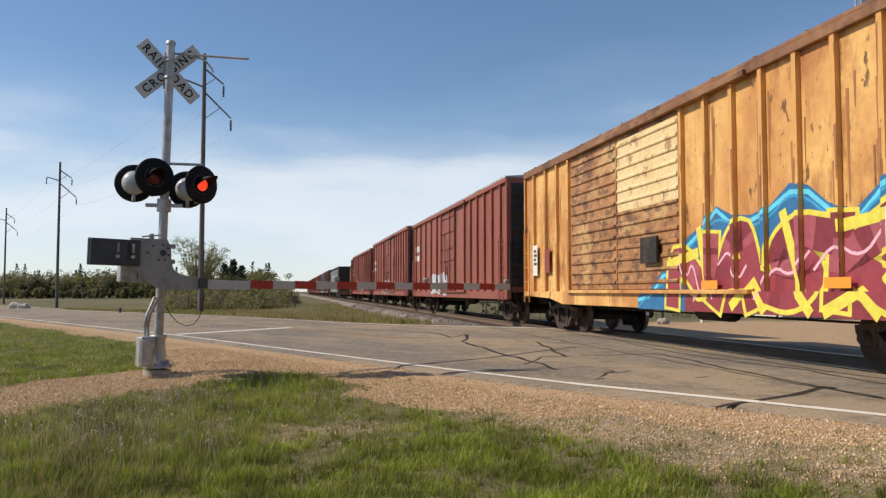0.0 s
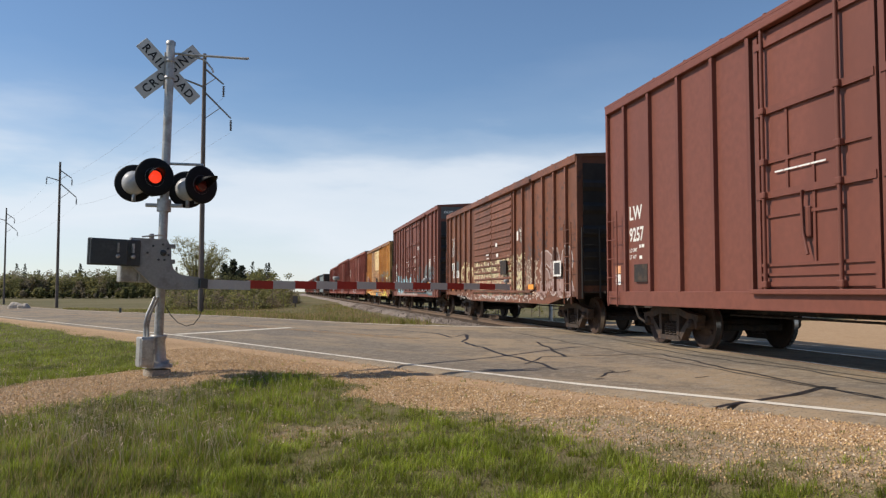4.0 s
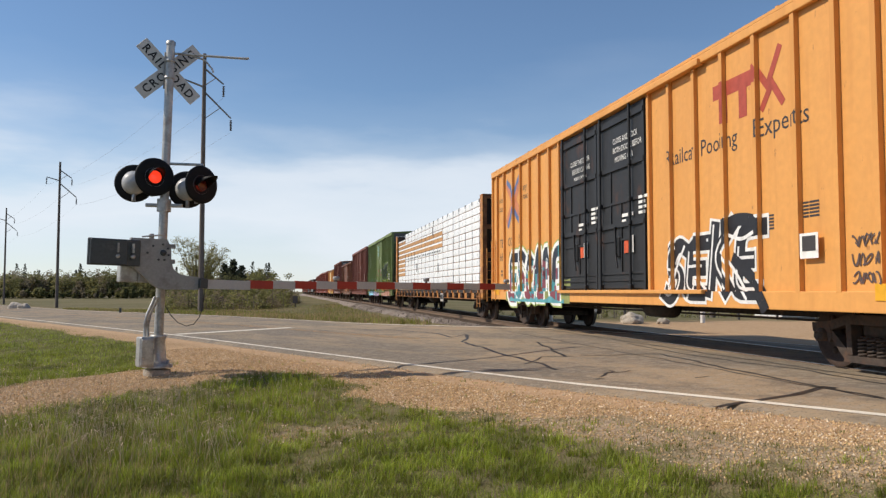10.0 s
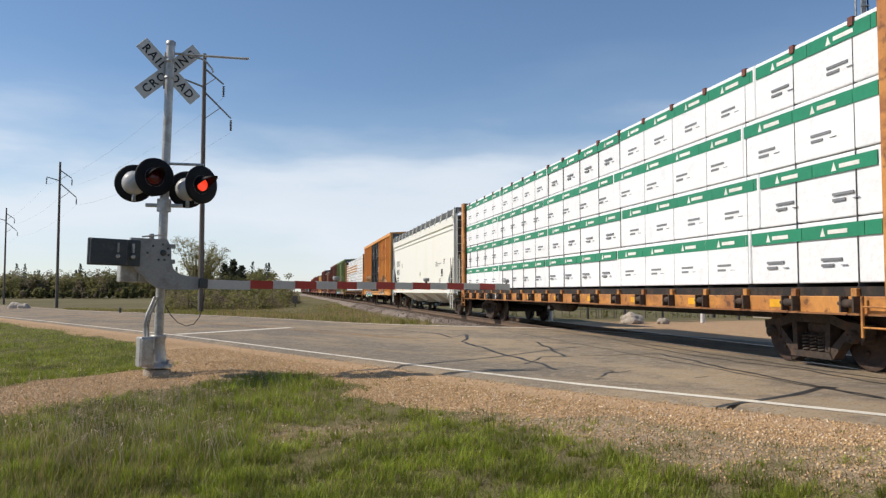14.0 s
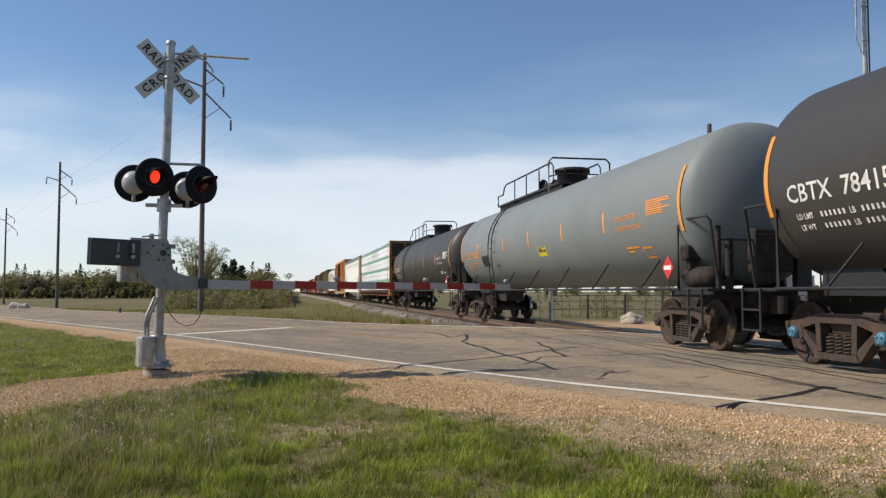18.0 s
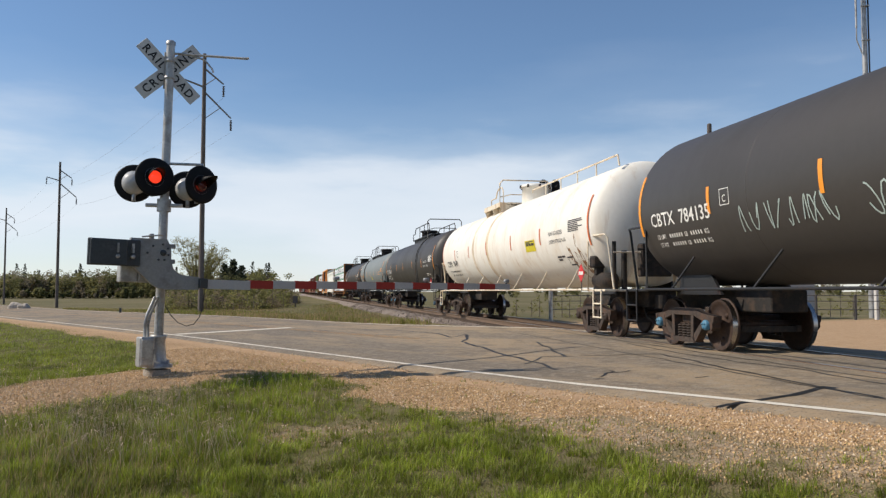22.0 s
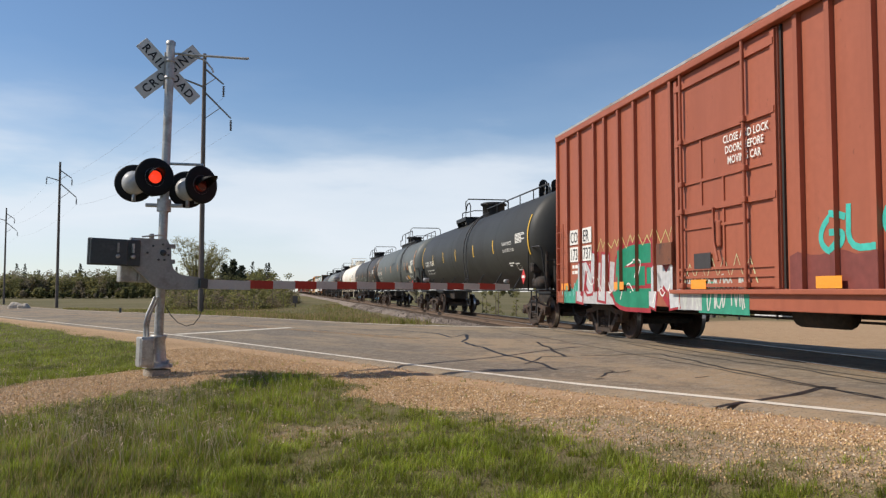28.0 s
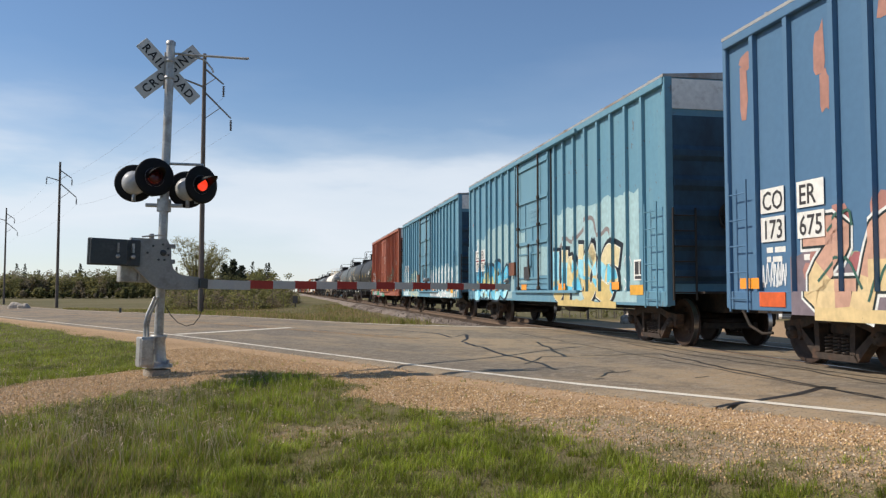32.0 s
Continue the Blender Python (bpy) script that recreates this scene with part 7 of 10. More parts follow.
# a wayside signal stands close behind the track
way = tagged(new("wayside_signal"), "black twin-headed railway signal behind the track", "railway signal")
way.matrix_world = pose(5.43, 40.0, ground_z(5.43, 40.0), 0, 0, 25)
wz = 6.75 - ground_z(5.43, 40.0)
part("mast", Shape().tube([(0, 0, 0), (0, 0, wz - 0.4)], 0.10, 10), galv, way)
part("platform", Shape().box(-0.6, 0.6, -0.15, 0.35, wz - 1.45, wz - 1.38), galv, way)
for dx in (-0.27, 0.27):
    o = [(dx - 0.25, wz - 1.2)] + [(dx + 0.25 * math.cos(a), wz - 0.25 + 0.25 * math.sin(a)) for a in [math.pi - i * math.pi / 10 for i in range(11)]] + [(dx + 0.25, wz - 1.2)]
    b = part("target_board", Shape().prism(o, 0.0 - dx * 0.5, 0.03 - dx * 0.5, "y"), black_enamel, way, "rounded black target board")
    part("signal_head", Shape().box(dx - 0.13, dx + 0.13, 0.03 - dx * 0.5, 0.3 - dx * 0.5, wz - 1.0, wz - 0.2, 0.03), black_enamel, b)
    for z in (wz - 0.4, wz - 0.75):
        part("hood", Shape().tube([(dx, -0.25 - dx * 0.5, z), (dx, 0.0 - dx * 0.5, z)], 0.10, 12), black_enamel, b)
for x in (-0.45, -0.1):
    part("stay", Shape().tube([(x, -0.2, wz - 1.4), (x + 0.15, -0.1, wz - 0.15)], 0.018, 5), galv, way)

# ---- lumber on the centerbeam cars ----
def load_thing(car, label):
    ob = tagged(new("lumber_load"), label, "lumber", "lumber loads of the train")
    for c, fr, ln in train:
        if c is car:
            train.append((ob, fr, ln))
            return ob, ln / 2


def pack(load, x0, x1, z0, z1, mat, bulge=0.0, name="lumber_pack"):
    """One wrapped pack, slightly soft at its edges."""
    y1 = 1.475 + bulge
    return part(name, Shape().box(x0 + 0.003, x1 - 0.003, 0.1, y1, z0 + 0.026, z1, 0.012), mat, load)


spacer_wood = material("spacer_wood", (0.30, 0.20, 0.12), rough=0.8, vary=0.2, grain=20)


def small_load():
    load, half = load_thing(beam_one, "stacked packs of white-wrapped and raw lumber")
    rng = random.Random(21)
    X = lambda a: half - a
    cols = [(0.30, 3.2), (3.2, 9.2), (9.2, 15.1), (15.1, 17.42), (17.55, 22.8)]
    n, z0, z1 = 12, 1.16, 4.50
    h = (z1 - z0) / n
    for ci, (a, b) in enumerate(cols):
        for i in range(n):
            top = n - 1 - i
            raw = (ci == 0 and i >= 3) or (ci in (1, 2) and top in (2, 3, 4))
            zz = z0 + i * h
            if ci == 0 and top == 0:
                continue
            m = raw_board if raw else wrap_white
            part("spacer_board", Shape().box(X(b) + 0.01, X(a) - 0.01, 0.2, 1.465, zz - 0.004, zz + 0.026), spacer_wood, load, "brown spacer board between packs")
            p = pack(load, X(b), X(a), zz, zz + h - 0.004, m, rng.uniform(-0.004, 0.012))
            y = 1.505
            if raw:
                part("wrap_strip", Shape().box(X(b) + 0.05, X(a) - 0.05, 1.40, y - 0.008, zz + h * 0.66, zz + h - 0.014), wrap_white, p)
            else:
                sh = Shape()
                k = a + rng.uniform(0.3, 0.6)
                while k < b - 0.4:
                    if 5 < i < 9 and ci in (1, 2):
                        for q in range(8):
                            sh.box(X(k) - 0.048 * q - 0.032, X(k) - 0.048 * q, y - 0.01, y, zz + 0.09 + 0.004 * q, zz + 0.155 + 0.004 * q)
                    else:
                        sh.box(X(k) - 0.022, X(k) - 0.008, y - 0.01, y, zz + 0.11, zz + 0.16).box(X(k) - 0.07, X(k) + 0.04, y - 0.01, y, zz + 0.075, zz + 0.085).box(X(k) - 0.02, X(k) - 0.01, y - 0.01, y, zz + 0.16, zz + 0.20)
                    k += rng.uniform(0.55, 0.75)
                if sh.v:
                    part("print_mark", sh, print_grey if (5 < i < 9 and ci in (1, 2)) else print_pale, p)
    for k in range(19):
        q = 0.9 + 1.19 * k
        x, zt = X(q), z1 - (h if q < 3.2 else 0.0)
        part("strap", Shape().box(x - 0.003, x + 0.003, 0.3, 1.490, 1.12, zt), strap_dark, load, "thin dark strap")
        part("corner_protector", Shape().box(x - 0.045, x + 0.045, 1.40, 1.50, zt - 0.12, zt + 0.012), strap_dark, load)
    part("far_stack", Shape().box(-half + 0.4, half - 0.4, -1.475, -0.1, 1.16, 4.38), wrap_white, load)
    for a, zt in ((7.9, 2.6), (12.8, 4.2), (14.2, 2.4), (19.0, 1.5)):
        part("torn_flap", Shape().prism([(X(a), 1.506), (X(a) + 0.07, 1.53), (X(a) + 0.09, 1.52), (X(a) + 0.02, 1.506)], zt - 0.45, zt, "z"), strap_dark, load, "dark torn wrap edge")


def big_load():
    load, half = load_thing(beam_two, "stacked white-wrapped lumber packs with green bands")
    rng = random.Random(22)
    X = lambda a: half - a
    n, z0, z1 = 4, 1.16, 4.50
    h = (z1 - z0) / n
    for i in range(n):
        shift = (0.0, 0.25, -0.15, 0.2)[i]
        cols = [0.30] + [4.9 * k + 0.3 + shift for k in (1, 2, 3)] + [20.0 + shift, 22.8]
        for a, b in zip(cols, cols[1:]):
            zz = z0 + i * h
            p = pack(load, X(b), X(a), zz - 0.012, zz + h - 0.008, wrap_white, rng.uniform(-0.01, 0.012))
            y = 1.492
            k = a + 0.04
            while k < b - 0.1:
                e = min(b - 0.04, k + 1.21)
                part("green_band", Shape().box(X(e) + 0.012, X(k), y - 0.02, y, zz + h - 0.245, zz + h - 0.065), wrap_green, p, "green printed band")
                if e - k > 0.8:
                    m = k + 0.38
                    part("print_mark", Shape().prism([(X(m) - 0.10, zz + h - 0.215), (X(m), zz + h - 0.215), (X(m) - 0.05, zz + h - 0.10)], y - 0.01, y + 0.004, "y")
                         .box(X(m) - 0.52, X(m) - 0.15, y - 0.01, y + 0.004, zz + h - 0.19, zz + h - 0.135), P["white"], p, "white emblem and bar")
                    part("print_mark", Shape().box(X(m) - 0.40, X(m), y - 0.014, y, zz + 0.30, zz + 0.335).box(X(m) - 0.24, X(m), y - 0.014, y, zz + 0.225, zz + 0.26).box(X(m) - 0.5, X(m) - 0.38, y - 0.014, y, zz + 0.235, zz + 0.243), print_grey, p, "dark printed bars")
                k = e
    for k in range(19):
        x = X(0.9 + k * 1.19)
        part("strap", Shape().box(x - 0.003, x + 0.003, 0.3, 1.489, 1.12, z1 - 0.02), strap_dark, load, "thin dark strap")
        part("corner_protector", Shape().box(x - 0.045, x + 0.045, 1.40, 1.512, z1 - 0.10, z1 + 0.01), P["brown"], load, "brown corner protector")
    part("far_stack", Shape().box(-half + 0.4, half - 0.4, -1.475, -0.1, 1.16, 4.38), wrap_white, load)


small_load()
big_load()

# ---- lettering, plates and spray paint on the boxcars ----
spray = {}


def ink(rgb):
    key = tuple(round(c, 3) for c in rgb)
    if key not in spray:
        spray[key] = paint("spray_paint", key, [c * 0.75 for c in key], 0.25, 2.0, 2, rough=0.5, vary=0.12)
    return spray[key]


def lay_on_side(car, sh, layer, mat, name="spray_paint", label="", kind="stuff"):
    """Lays a flat outline shape (x, z pairs as x, 0, z) on a ribbed side: over panels, posts, doors and sill alike."""
    half, posts, doors, high = car_plan[car.name]
    flat = bmesh.new()
    vs = [flat.verts.new(p) for p in sh.v]
    for f in sh.f:
        try:
            flat.faces.new([vs[i] for i in f])
        except ValueError:
            pass
    bmesh.ops.triangulate(flat, faces=flat.faces)
    x0, x1 = min(v.co.x for v in flat.verts), max(v.co.x for v in flat.verts)
    z0 = min(v.co.z for v in flat.verts)
    out = bmesh.new()

    def copy_cut(a, b, y, lo=None, hi=None):
        c = flat.copy()
        for co, no in ((Vector((a, 0, 0)), Vector((-1, 0, 0))), (Vector((b, 0, 0)), Vector((1, 0, 0)))):
            bmesh.ops.bisect_plane(c, geom=c.verts[:] + c.edges[:] + c.faces[:], plane_co=co, plane_no=no, clear_outer=True)
        for z, no in ((lo, Vector((0, 0, -1))), (hi, Vector((0, 0, 1)))):
            if z is not None:
                bmesh.ops.bisect_plane(c, geom=c.verts[:] + c.edges[:] + c.faces[:], plane_co=Vector((0, 0, z)), plane_no=no, clear_outer=True)
        m = {}
        for v in c.verts:
            m[v] = out.verts.new((v.co.x, y + v.co.y, v.co.z))
        for f in c.faces:
            try:
                out.faces.new([m[v] for v in f.verts])
            except ValueError:
                pass
        c.free()

    d = 0.0016 * layer
    copy_cut(x0, x1, 1.532 + d, 1.06)
    for p in posts:
        if x0 - 0.05 < p < x1 + 0.05:
            copy_cut(p - 0.047, p + 0.047, 1.6065 + d, 1.06, high - 0.17)
    for a, b in doors:
        if b > x0 and a < x1:
            copy_cut(a + 0.04, b - 0.04, 1.577 + d, 1.11, high - 0.23)
    if z0 < 1.06:
        copy_cut(-half, half, 1.6015 + d, None, 1.06)
    flat.free()
    me = bpy.data.meshes.new(name)
    out.to_mesh(me)
    out.free()
    if not me.polygons:
        return None
    ob = part(name, me, mat, car, label)
    return tagged(ob, kind=kind) if kind else ob


def blob(cx, cz, w, h, rng, jag=0.22, n=11, lean=0.0):
    """An uneven closed outline."""
    pts = []
    for i in range(n):
        a = i * math.tau / n
        r = 1 + rng.uniform(-jag, jag)
        ex = math.copysign(abs(math.cos(a)) ** 0.6, math.cos(a))
        ez = math.copysign(abs(math.sin(a)) ** 0.6, math.sin(a))
        pts.append((cx + w * ex * r + lean * h * ez, cz + h * ez * r))
    return pts


def add_outline(sh, pts, lift=None):
    """One flat outline; outlines that may overlap lie a hair apart."""
    k = len(sh.v)
    y = 0.0004 * (len(sh.f) % 4) if lift is None else lift
    sh.v += [(x, y, z) for x, z in pts]
    sh.f.append(tuple(range(k, k + len(pts))))


def stroke(sh, pts, w):
    """A painted line of even width through points."""
    for (x0, z0), (x1, z1) in zip(pts, pts[1:]):
        dx, dz = x1 - x0, z1 - z0
        ln = math.hypot(dx, dz) or 1e-6
        nx, nz = -dz / ln * w, dx / ln * w
        ex, ez = dx / ln * w * 0.6, dz / ln * w * 0.6
        add_outline(sh, [(x0 - ex + nx, z0 - ez + nz), (x0 - ex - nx, z0 - ez - nz), (x1 + ex - nx, z1 + ez - nz), (x1 + ex + nx, z1 + ez + nz)])


def wild_letters(car, a, b, z0, z1, cols, seed, n=5, rim=0.10, label="bright sprayed letters", lift=0):
    """A sprayed piece from a to b metres behind the front: a glow, then blocky letter shapes with cut-ins and shines."""
    half = car_plan[car.name][0]
    rng = random.Random(seed)
    X = lambda q: half - q
    w, hz, cz = (b - a) / n, (z1 - z0) / 2, (z0 + z1) / 2
    layers = [Shape() for _ in cols]
    for i in range(n):
        cx = X(a + w * (i + 0.5)) + rng.uniform(-0.08, 0.08) * w
        hh, lean = hz * rng.uniform(0.82, 1.05), rng.uniform(-0.25, 0.25)
        state = rng.getstate()
        add_outline(layers[0], blob(cx, cz, w * 0.60 + rim, hh + rim, rng, 0.16, 13, lean))
        rng.setstate(state)
        add_outline(layers[1], blob(cx, cz, w * 0.56, hh * 0.95, rng, 0.18, 13, lean))
        # letter strokes: two uprights and bars
        bar, t = layers[2], w * 0.13
        lx, rx = cx + w * 0.25, cx - w * 0.25
        stroke(bar, [(lx + lean * hh * 0.8, cz + hh * 0.8), (lx - lean * hh * 0.8, cz - hh * 0.85)], t)
        stroke(bar, rng.choice([[(rx + lean * hh, cz + hh * 0.75), (rx - lean * hh, cz - hh * 0.8)], [(lx, cz + hh * 0.7), (rx, cz + hh * 0.3), (lx, cz), (rx, cz - hh * 0.8)], [(rx, cz + hh * 0.8), (lx, cz - hh * 0.1), (rx, cz - hh * 0.75)]]), t)
        stroke(bar, rng.choice([[(lx, cz + hh * 0.1), (rx, cz + hh * 0.15)], [(lx, cz + hh * 0.75), (rx, cz + hh * 0.7)], [(lx, cz - hh * 0.8), (rx, cz - hh * 0.7)]]), t * 0.9)
        for k in range(3, len(cols)):
            for _ in range(4):
                px, pz = cx + rng.uniform(-0.35, 0.35) * w, cz + rng.uniform(-0.8, 0.8) * hh
                if rng.random() < 0.5:
                    add_outline(layers[k], blob(px, pz, w * 0.10, hh * 0.13, rng, 0.3, 7))
                else:
                    qx, qz = px + rng.uniform(-0.3, 0.3) * w, pz + rng.uniform(-0.6, 0.6) * hh
                    stroke(layers[k], [(px, pz), ((px + qx) / 2 + rng.uniform(-0.1, 0.1) * w, (pz + qz) / 2), (qx, qz)], rng.uniform(0.015, 0.035))
    for k, (sh, c) in enumerate(zip(layers, cols)):
        lay_on_side(car, sh, k + 1 + lift, ink(c), label=label if k == 0 else "")


def scrawl(car, a, b, z0, z1, col, seed, n=4, w=0.025, layer=5, label="thin sprayed scrawl"):
    """Handwriting that cannot be read."""
    half = car_plan[car.name][0]
    rng = random.Random(seed)
    sh, X = Shape(), lambda q: half - q
    step = (b - a) / n
    for i in range(n):
        c = a + step * (i + 0.5)
        fa, fb, pa, pb = rng.choice((0.5, 1, 1, 1.5)), rng.choice((1, 1.5, 2, 2.5)), rng.uniform(0, 6.3), rng.uniform(0, 6.3)
        wide, mid, tall = rng.uniform(0.35, 0.6) * step, (z0 + z1) / 2 + rng.uniform(-0.08, 0.08) * (z1 - z0), (z1 - z0) * rng.uniform(0.36, 0.5)
        pts = [(X(c) + wide * math.sin(fa * k * 0.42 + pa), mid + tall * math.sin(fb * k * 0.42 + pb)) for k in range(13)]
        stroke(sh, pts, w)
    lay_on_side(car, sh, layer, ink(col), label=label)


def wash(car, a, b, z0, zt, wave, col, seed, layer, label):
    """A broad thin coat of spray with a ragged upper edge."""
    rng = random.Random(seed)
    sh = Shape()
    n = int((b - a) / 0.22)
    rows = [(a + (b - a) * i / n, zt + wave * noise.noise(Vector((i * 0.37, seed, 0))) * 2 + rng.uniform(-0.05, 0.05)) for i in range(n + 1)]
    for (q0, h0), (q1, h1) in zip(rows, rows[1:]):
        add_outline(sh, [(place(car, q0), z0), (place(car, q0), h0), (place(car, q1), h1), (place(car, q1), z0)])
    lay_on_side(car, sh, layer, ink(col), label=label)


def side_tape(car, zs=0.98, step=3.0, start=0.6, width=0.5):
    half = car_plan[car.name][0]
    q = start
    while q < 2 * half - 0.5:
        plate(car, half - q - width, half - q, 1.10, 1.26, P["reflector"], y=1.604, thick=0.004, name="reflector", label="orange reflector")
        q += step


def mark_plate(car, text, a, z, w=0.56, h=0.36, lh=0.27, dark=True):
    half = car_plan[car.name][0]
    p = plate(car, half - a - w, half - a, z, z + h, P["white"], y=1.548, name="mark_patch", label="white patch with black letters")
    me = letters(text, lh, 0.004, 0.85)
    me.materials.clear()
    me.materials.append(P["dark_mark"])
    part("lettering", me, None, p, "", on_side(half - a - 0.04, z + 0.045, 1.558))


def place(car, a):
    return car_plan[car.name][0] - a


# skeletons of the sprayed capitals on a grid of nine by nine: strokes parted by bars
GLYPHS = {"A": "11 38 59 69 91|34 74", "B": "11 19 69 87 65 15|65 83 71 11", "C": "88 59 26 23 51 82", "D": "11 19 59 86 83 51 11", "E": "99 19 15 11 91|15 75",
          "F": "11 19 99|15 75", "G": "88 59 26 23 51 83 85 65", "H": "11 19|91 99|15 95", "I": "51 59", "K": "11 19|89 15 91", "L": "19 11 91", "M": "11 29 54 89 91",
          "N": "11 19 91 99", "O": "59 26 23 51 83 86 59", "P": "11 19 69 87 65 15", "R": "11 19 69 87 65 15|55 91", "S": "98 59 27 25 75 83 51 12", "T": "19 99|59 51",
          "U": "19 13 51 83 89", "V": "19 41 51 99", "W": "19 31 57 71 99", "X": "19 91|99 11", "Y": "19 55 99|55 41", "Z": "19 99 11 91", "!": "59 54|52 51"}


def rounded_line(pts, turns=2):
    """Cuts the corners off a line."""
    for _ in range(turns):
        if len(pts) < 3:
            return pts
        out = [pts[0]]
        for (x0, z0), (x1, z1) in zip(pts, pts[1:]):
            out += [(x0 * 0.75 + x1 * 0.25, z0 * 0.75 + z1 * 0.25), (x0 * 0.25 + x1 * 0.75, z0 * 0.25 + z1 * 0.75)]
        pts = out + [pts[-1]]
    return pts


def ribbon_strip(pts, w, taper=1.0):
    """Quads of a band along a line, mitred at its bends, with ends a little past the last points."""
    if len(pts) < 2:
        return []
    n = len(pts)
    rows = []
    for i, (x, z) in enumerate(pts):
        (x0, z0), (x1, z1) = pts[max(0, i - 1)], pts[min(n - 1, i + 1)]
        dx, dz = x1 - x0, z1 - z0
        ln = math.hypot(dx, dz) or 1e-6
        dx, dz = dx / ln, dz / ln
        k = w * (1 + (taper - 1) * i / (n - 1))
        if i == 0:
            x, z = x - dx * w * 0.8, z - dz * w * 0.8
        if i == n - 1:
            x, z = x + dx * w * 0.8, z + dz * w * 0.8
        rows.append(((x - dz * k, z + dx * k), (x + dz * k, z - dx * k)))
    return [[a, b, d, c] for (a, b), (c, d) in zip(rows, rows[1:])]


def finely(pts, step):
    out = [pts[0]]
    for (x0, z0), (x1, z1) in zip(pts, pts[1:]):
        k = max(1, int(math.hypot(x1 - x0, z1 - z0) / step))
        out += [(x0 + (x1 - x0) * i / k, z0 + (z1 - z0) * i / k) for i in range(1, k + 1)]
    return out


def piece(car, word, a, b, z0, z1, coats, seed, fat=0.15, lean=0.0, jump=0.08, layer=3, rise=0.0, taper=1.0, label="sprayed letters"):
    """A sprayed word from a to b metres behind the front, coat over coat.
    A coat: extra width, shift along and up, and its colours as (upper limit, colour), chosen by height with ragged bounds."""
    rng = random.Random(seed)
    n = len(word)
    w = (b - a) / n
    lines = []
    for i, ch in enumerate(word):
        lo, hi = z0 + rng.uniform(-jump, jump) * 0.6 + rise * i, z1 + rng.uniform(-jump, jump) + rise * i
        tilt, grow_w = lean + rng.uniform(-0.06, 0.06), rng.uniform(0.95, 1.12)
        for ln in GLYPHS[ch].split("|"):
            pts = []
            for g in ln.split():
                gx, gz = (int(g[0]) - 5) / 4, (int(g[1]) - 1) / 8
                z = lo + fat + gz * (hi - lo - 2 * fat)
                pts.append((a + w * (i + 0.5) + gx * grow_w * max(0.05, w * 0.5 - fat * 0.8) + tilt * (z - (lo + hi) / 2), z))
            lines.append(finely(rounded_line(pts), 0.13))
    for k, (extra, da, dz, cols) in enumerate(coats):
        shapes = [Shape() for _ in cols]
        for j, ln in enumerate(lines):
            for quad in ribbon_strip([(q + da, z + dz) for q, z in ln], fat + extra, taper):
                cq, cz = sum(p[0] for p in quad) / 4, sum(p[1] for p in quad) / 4
                v = (cz - z0) / (z1 - z0) + 0.55 * noise.noise(Vector((cq * 1.7, cz * 1.7, seed)))
                for sh, (limit, _) in zip(shapes, cols):
                    if v <= limit:
                        add_outline(sh, [(place(car, q), z) for q, z in quad], 0.0004 * (j % 4))
                        break
        for sh, (_, c) in zip(shapes, cols):
            if sh.v:
                lay_on_side(car, sh, layer + k, ink(c), label=label if k == 0 else "")


def lines_on(car, rows, w, col, layer, label="thin sprayed lines", soft=2):
    """Free sprayed lines; rows of (metres behind the front, height)."""
    sh = Shape()
    for ln in rows:
        for quad in ribbon_strip(rounded_line(ln, soft), w):
            add_outline(sh, [(place(car, q), z) for q, z in quad])
    lay_on_side(car, sh, layer, ink(col), label=label)


def spots_on(car, a, b, z0, z1, n, r0, r1, cols, seed, layer, label="sprayed dots"):
    rng = random.Random(seed)
    shapes = [Shape() for _ in cols]
    for _ in range(n):
        r = rng.uniform(r0, r1)
        add_outline(rng.choice(shapes), blob(place(car, rng.uniform(a, b)), rng.uniform(z0, z1), r, r * rng.uniform(0.7, 1.3), rng, 0.3, 9))
    for sh, c in zip(shapes, cols):
        if sh.v:
            lay_on_side(car, sh, layer, ink(c), label=label)


def spikes(car, a, b, z, tall, n, w, col, seed, layer, label="pale sprayed spikes"):
    rng = random.Random(seed)
    pts = []
    for i in range(n):
        q = a + (b - a) * i / (n - 1)
        pts.append((q, z + (tall * rng.uniform(0.6, 1.0) if i % 2 else rng.uniform(-0.05, 0.05))))
    lines_on(car, [pts], w, col, layer, label, 0)


def door_notice(car, rows, a, z, h, mat, step=1.45):
    for i, (tx, da) in enumerate(rows):
        write(car, tx, place(car, a + da), z - i * h * step, h, mat, y=1.604, squeeze=0.85, fat=0.003)


W, K = P["white"], P["dark_mark"]

# yellow car
c = yellow_car
crest = [(7.7, 0.98), (8.2, 1.12), (8.7, 1.42), (9.15, 1.50), (9.6, 2.02), (10.1, 2.18), (10.55, 2.46), (11.0, 2.28), (11.5, 2.22), (12.0, 2.30), (12.5, 2.58), (12.9, 2.50), (13.3, 2.22), (13.8, 2.08), (14.3, 2.40), (14.7, 2.52), (15.2, 2.28), (15.8, 2.05)]


def under_crest(drop, wave, seed, a0=0.0):
    rng = random.Random(seed)
    sh = Shape()
    rows = [(q, max(0.80, z - drop + rng.uniform(-wave, wave))) for q, z in crest if q >= a0]
    for (q0, z0), (q1, z1) in zip(rows, rows[1:]):
        add_outline(sh, [(place(yellow_car, q0), 0.72), (place(yellow_car, q0), z0), (place(yellow_car, q1), z1), (place(yellow_car, q1), 0.72)])
    return sh


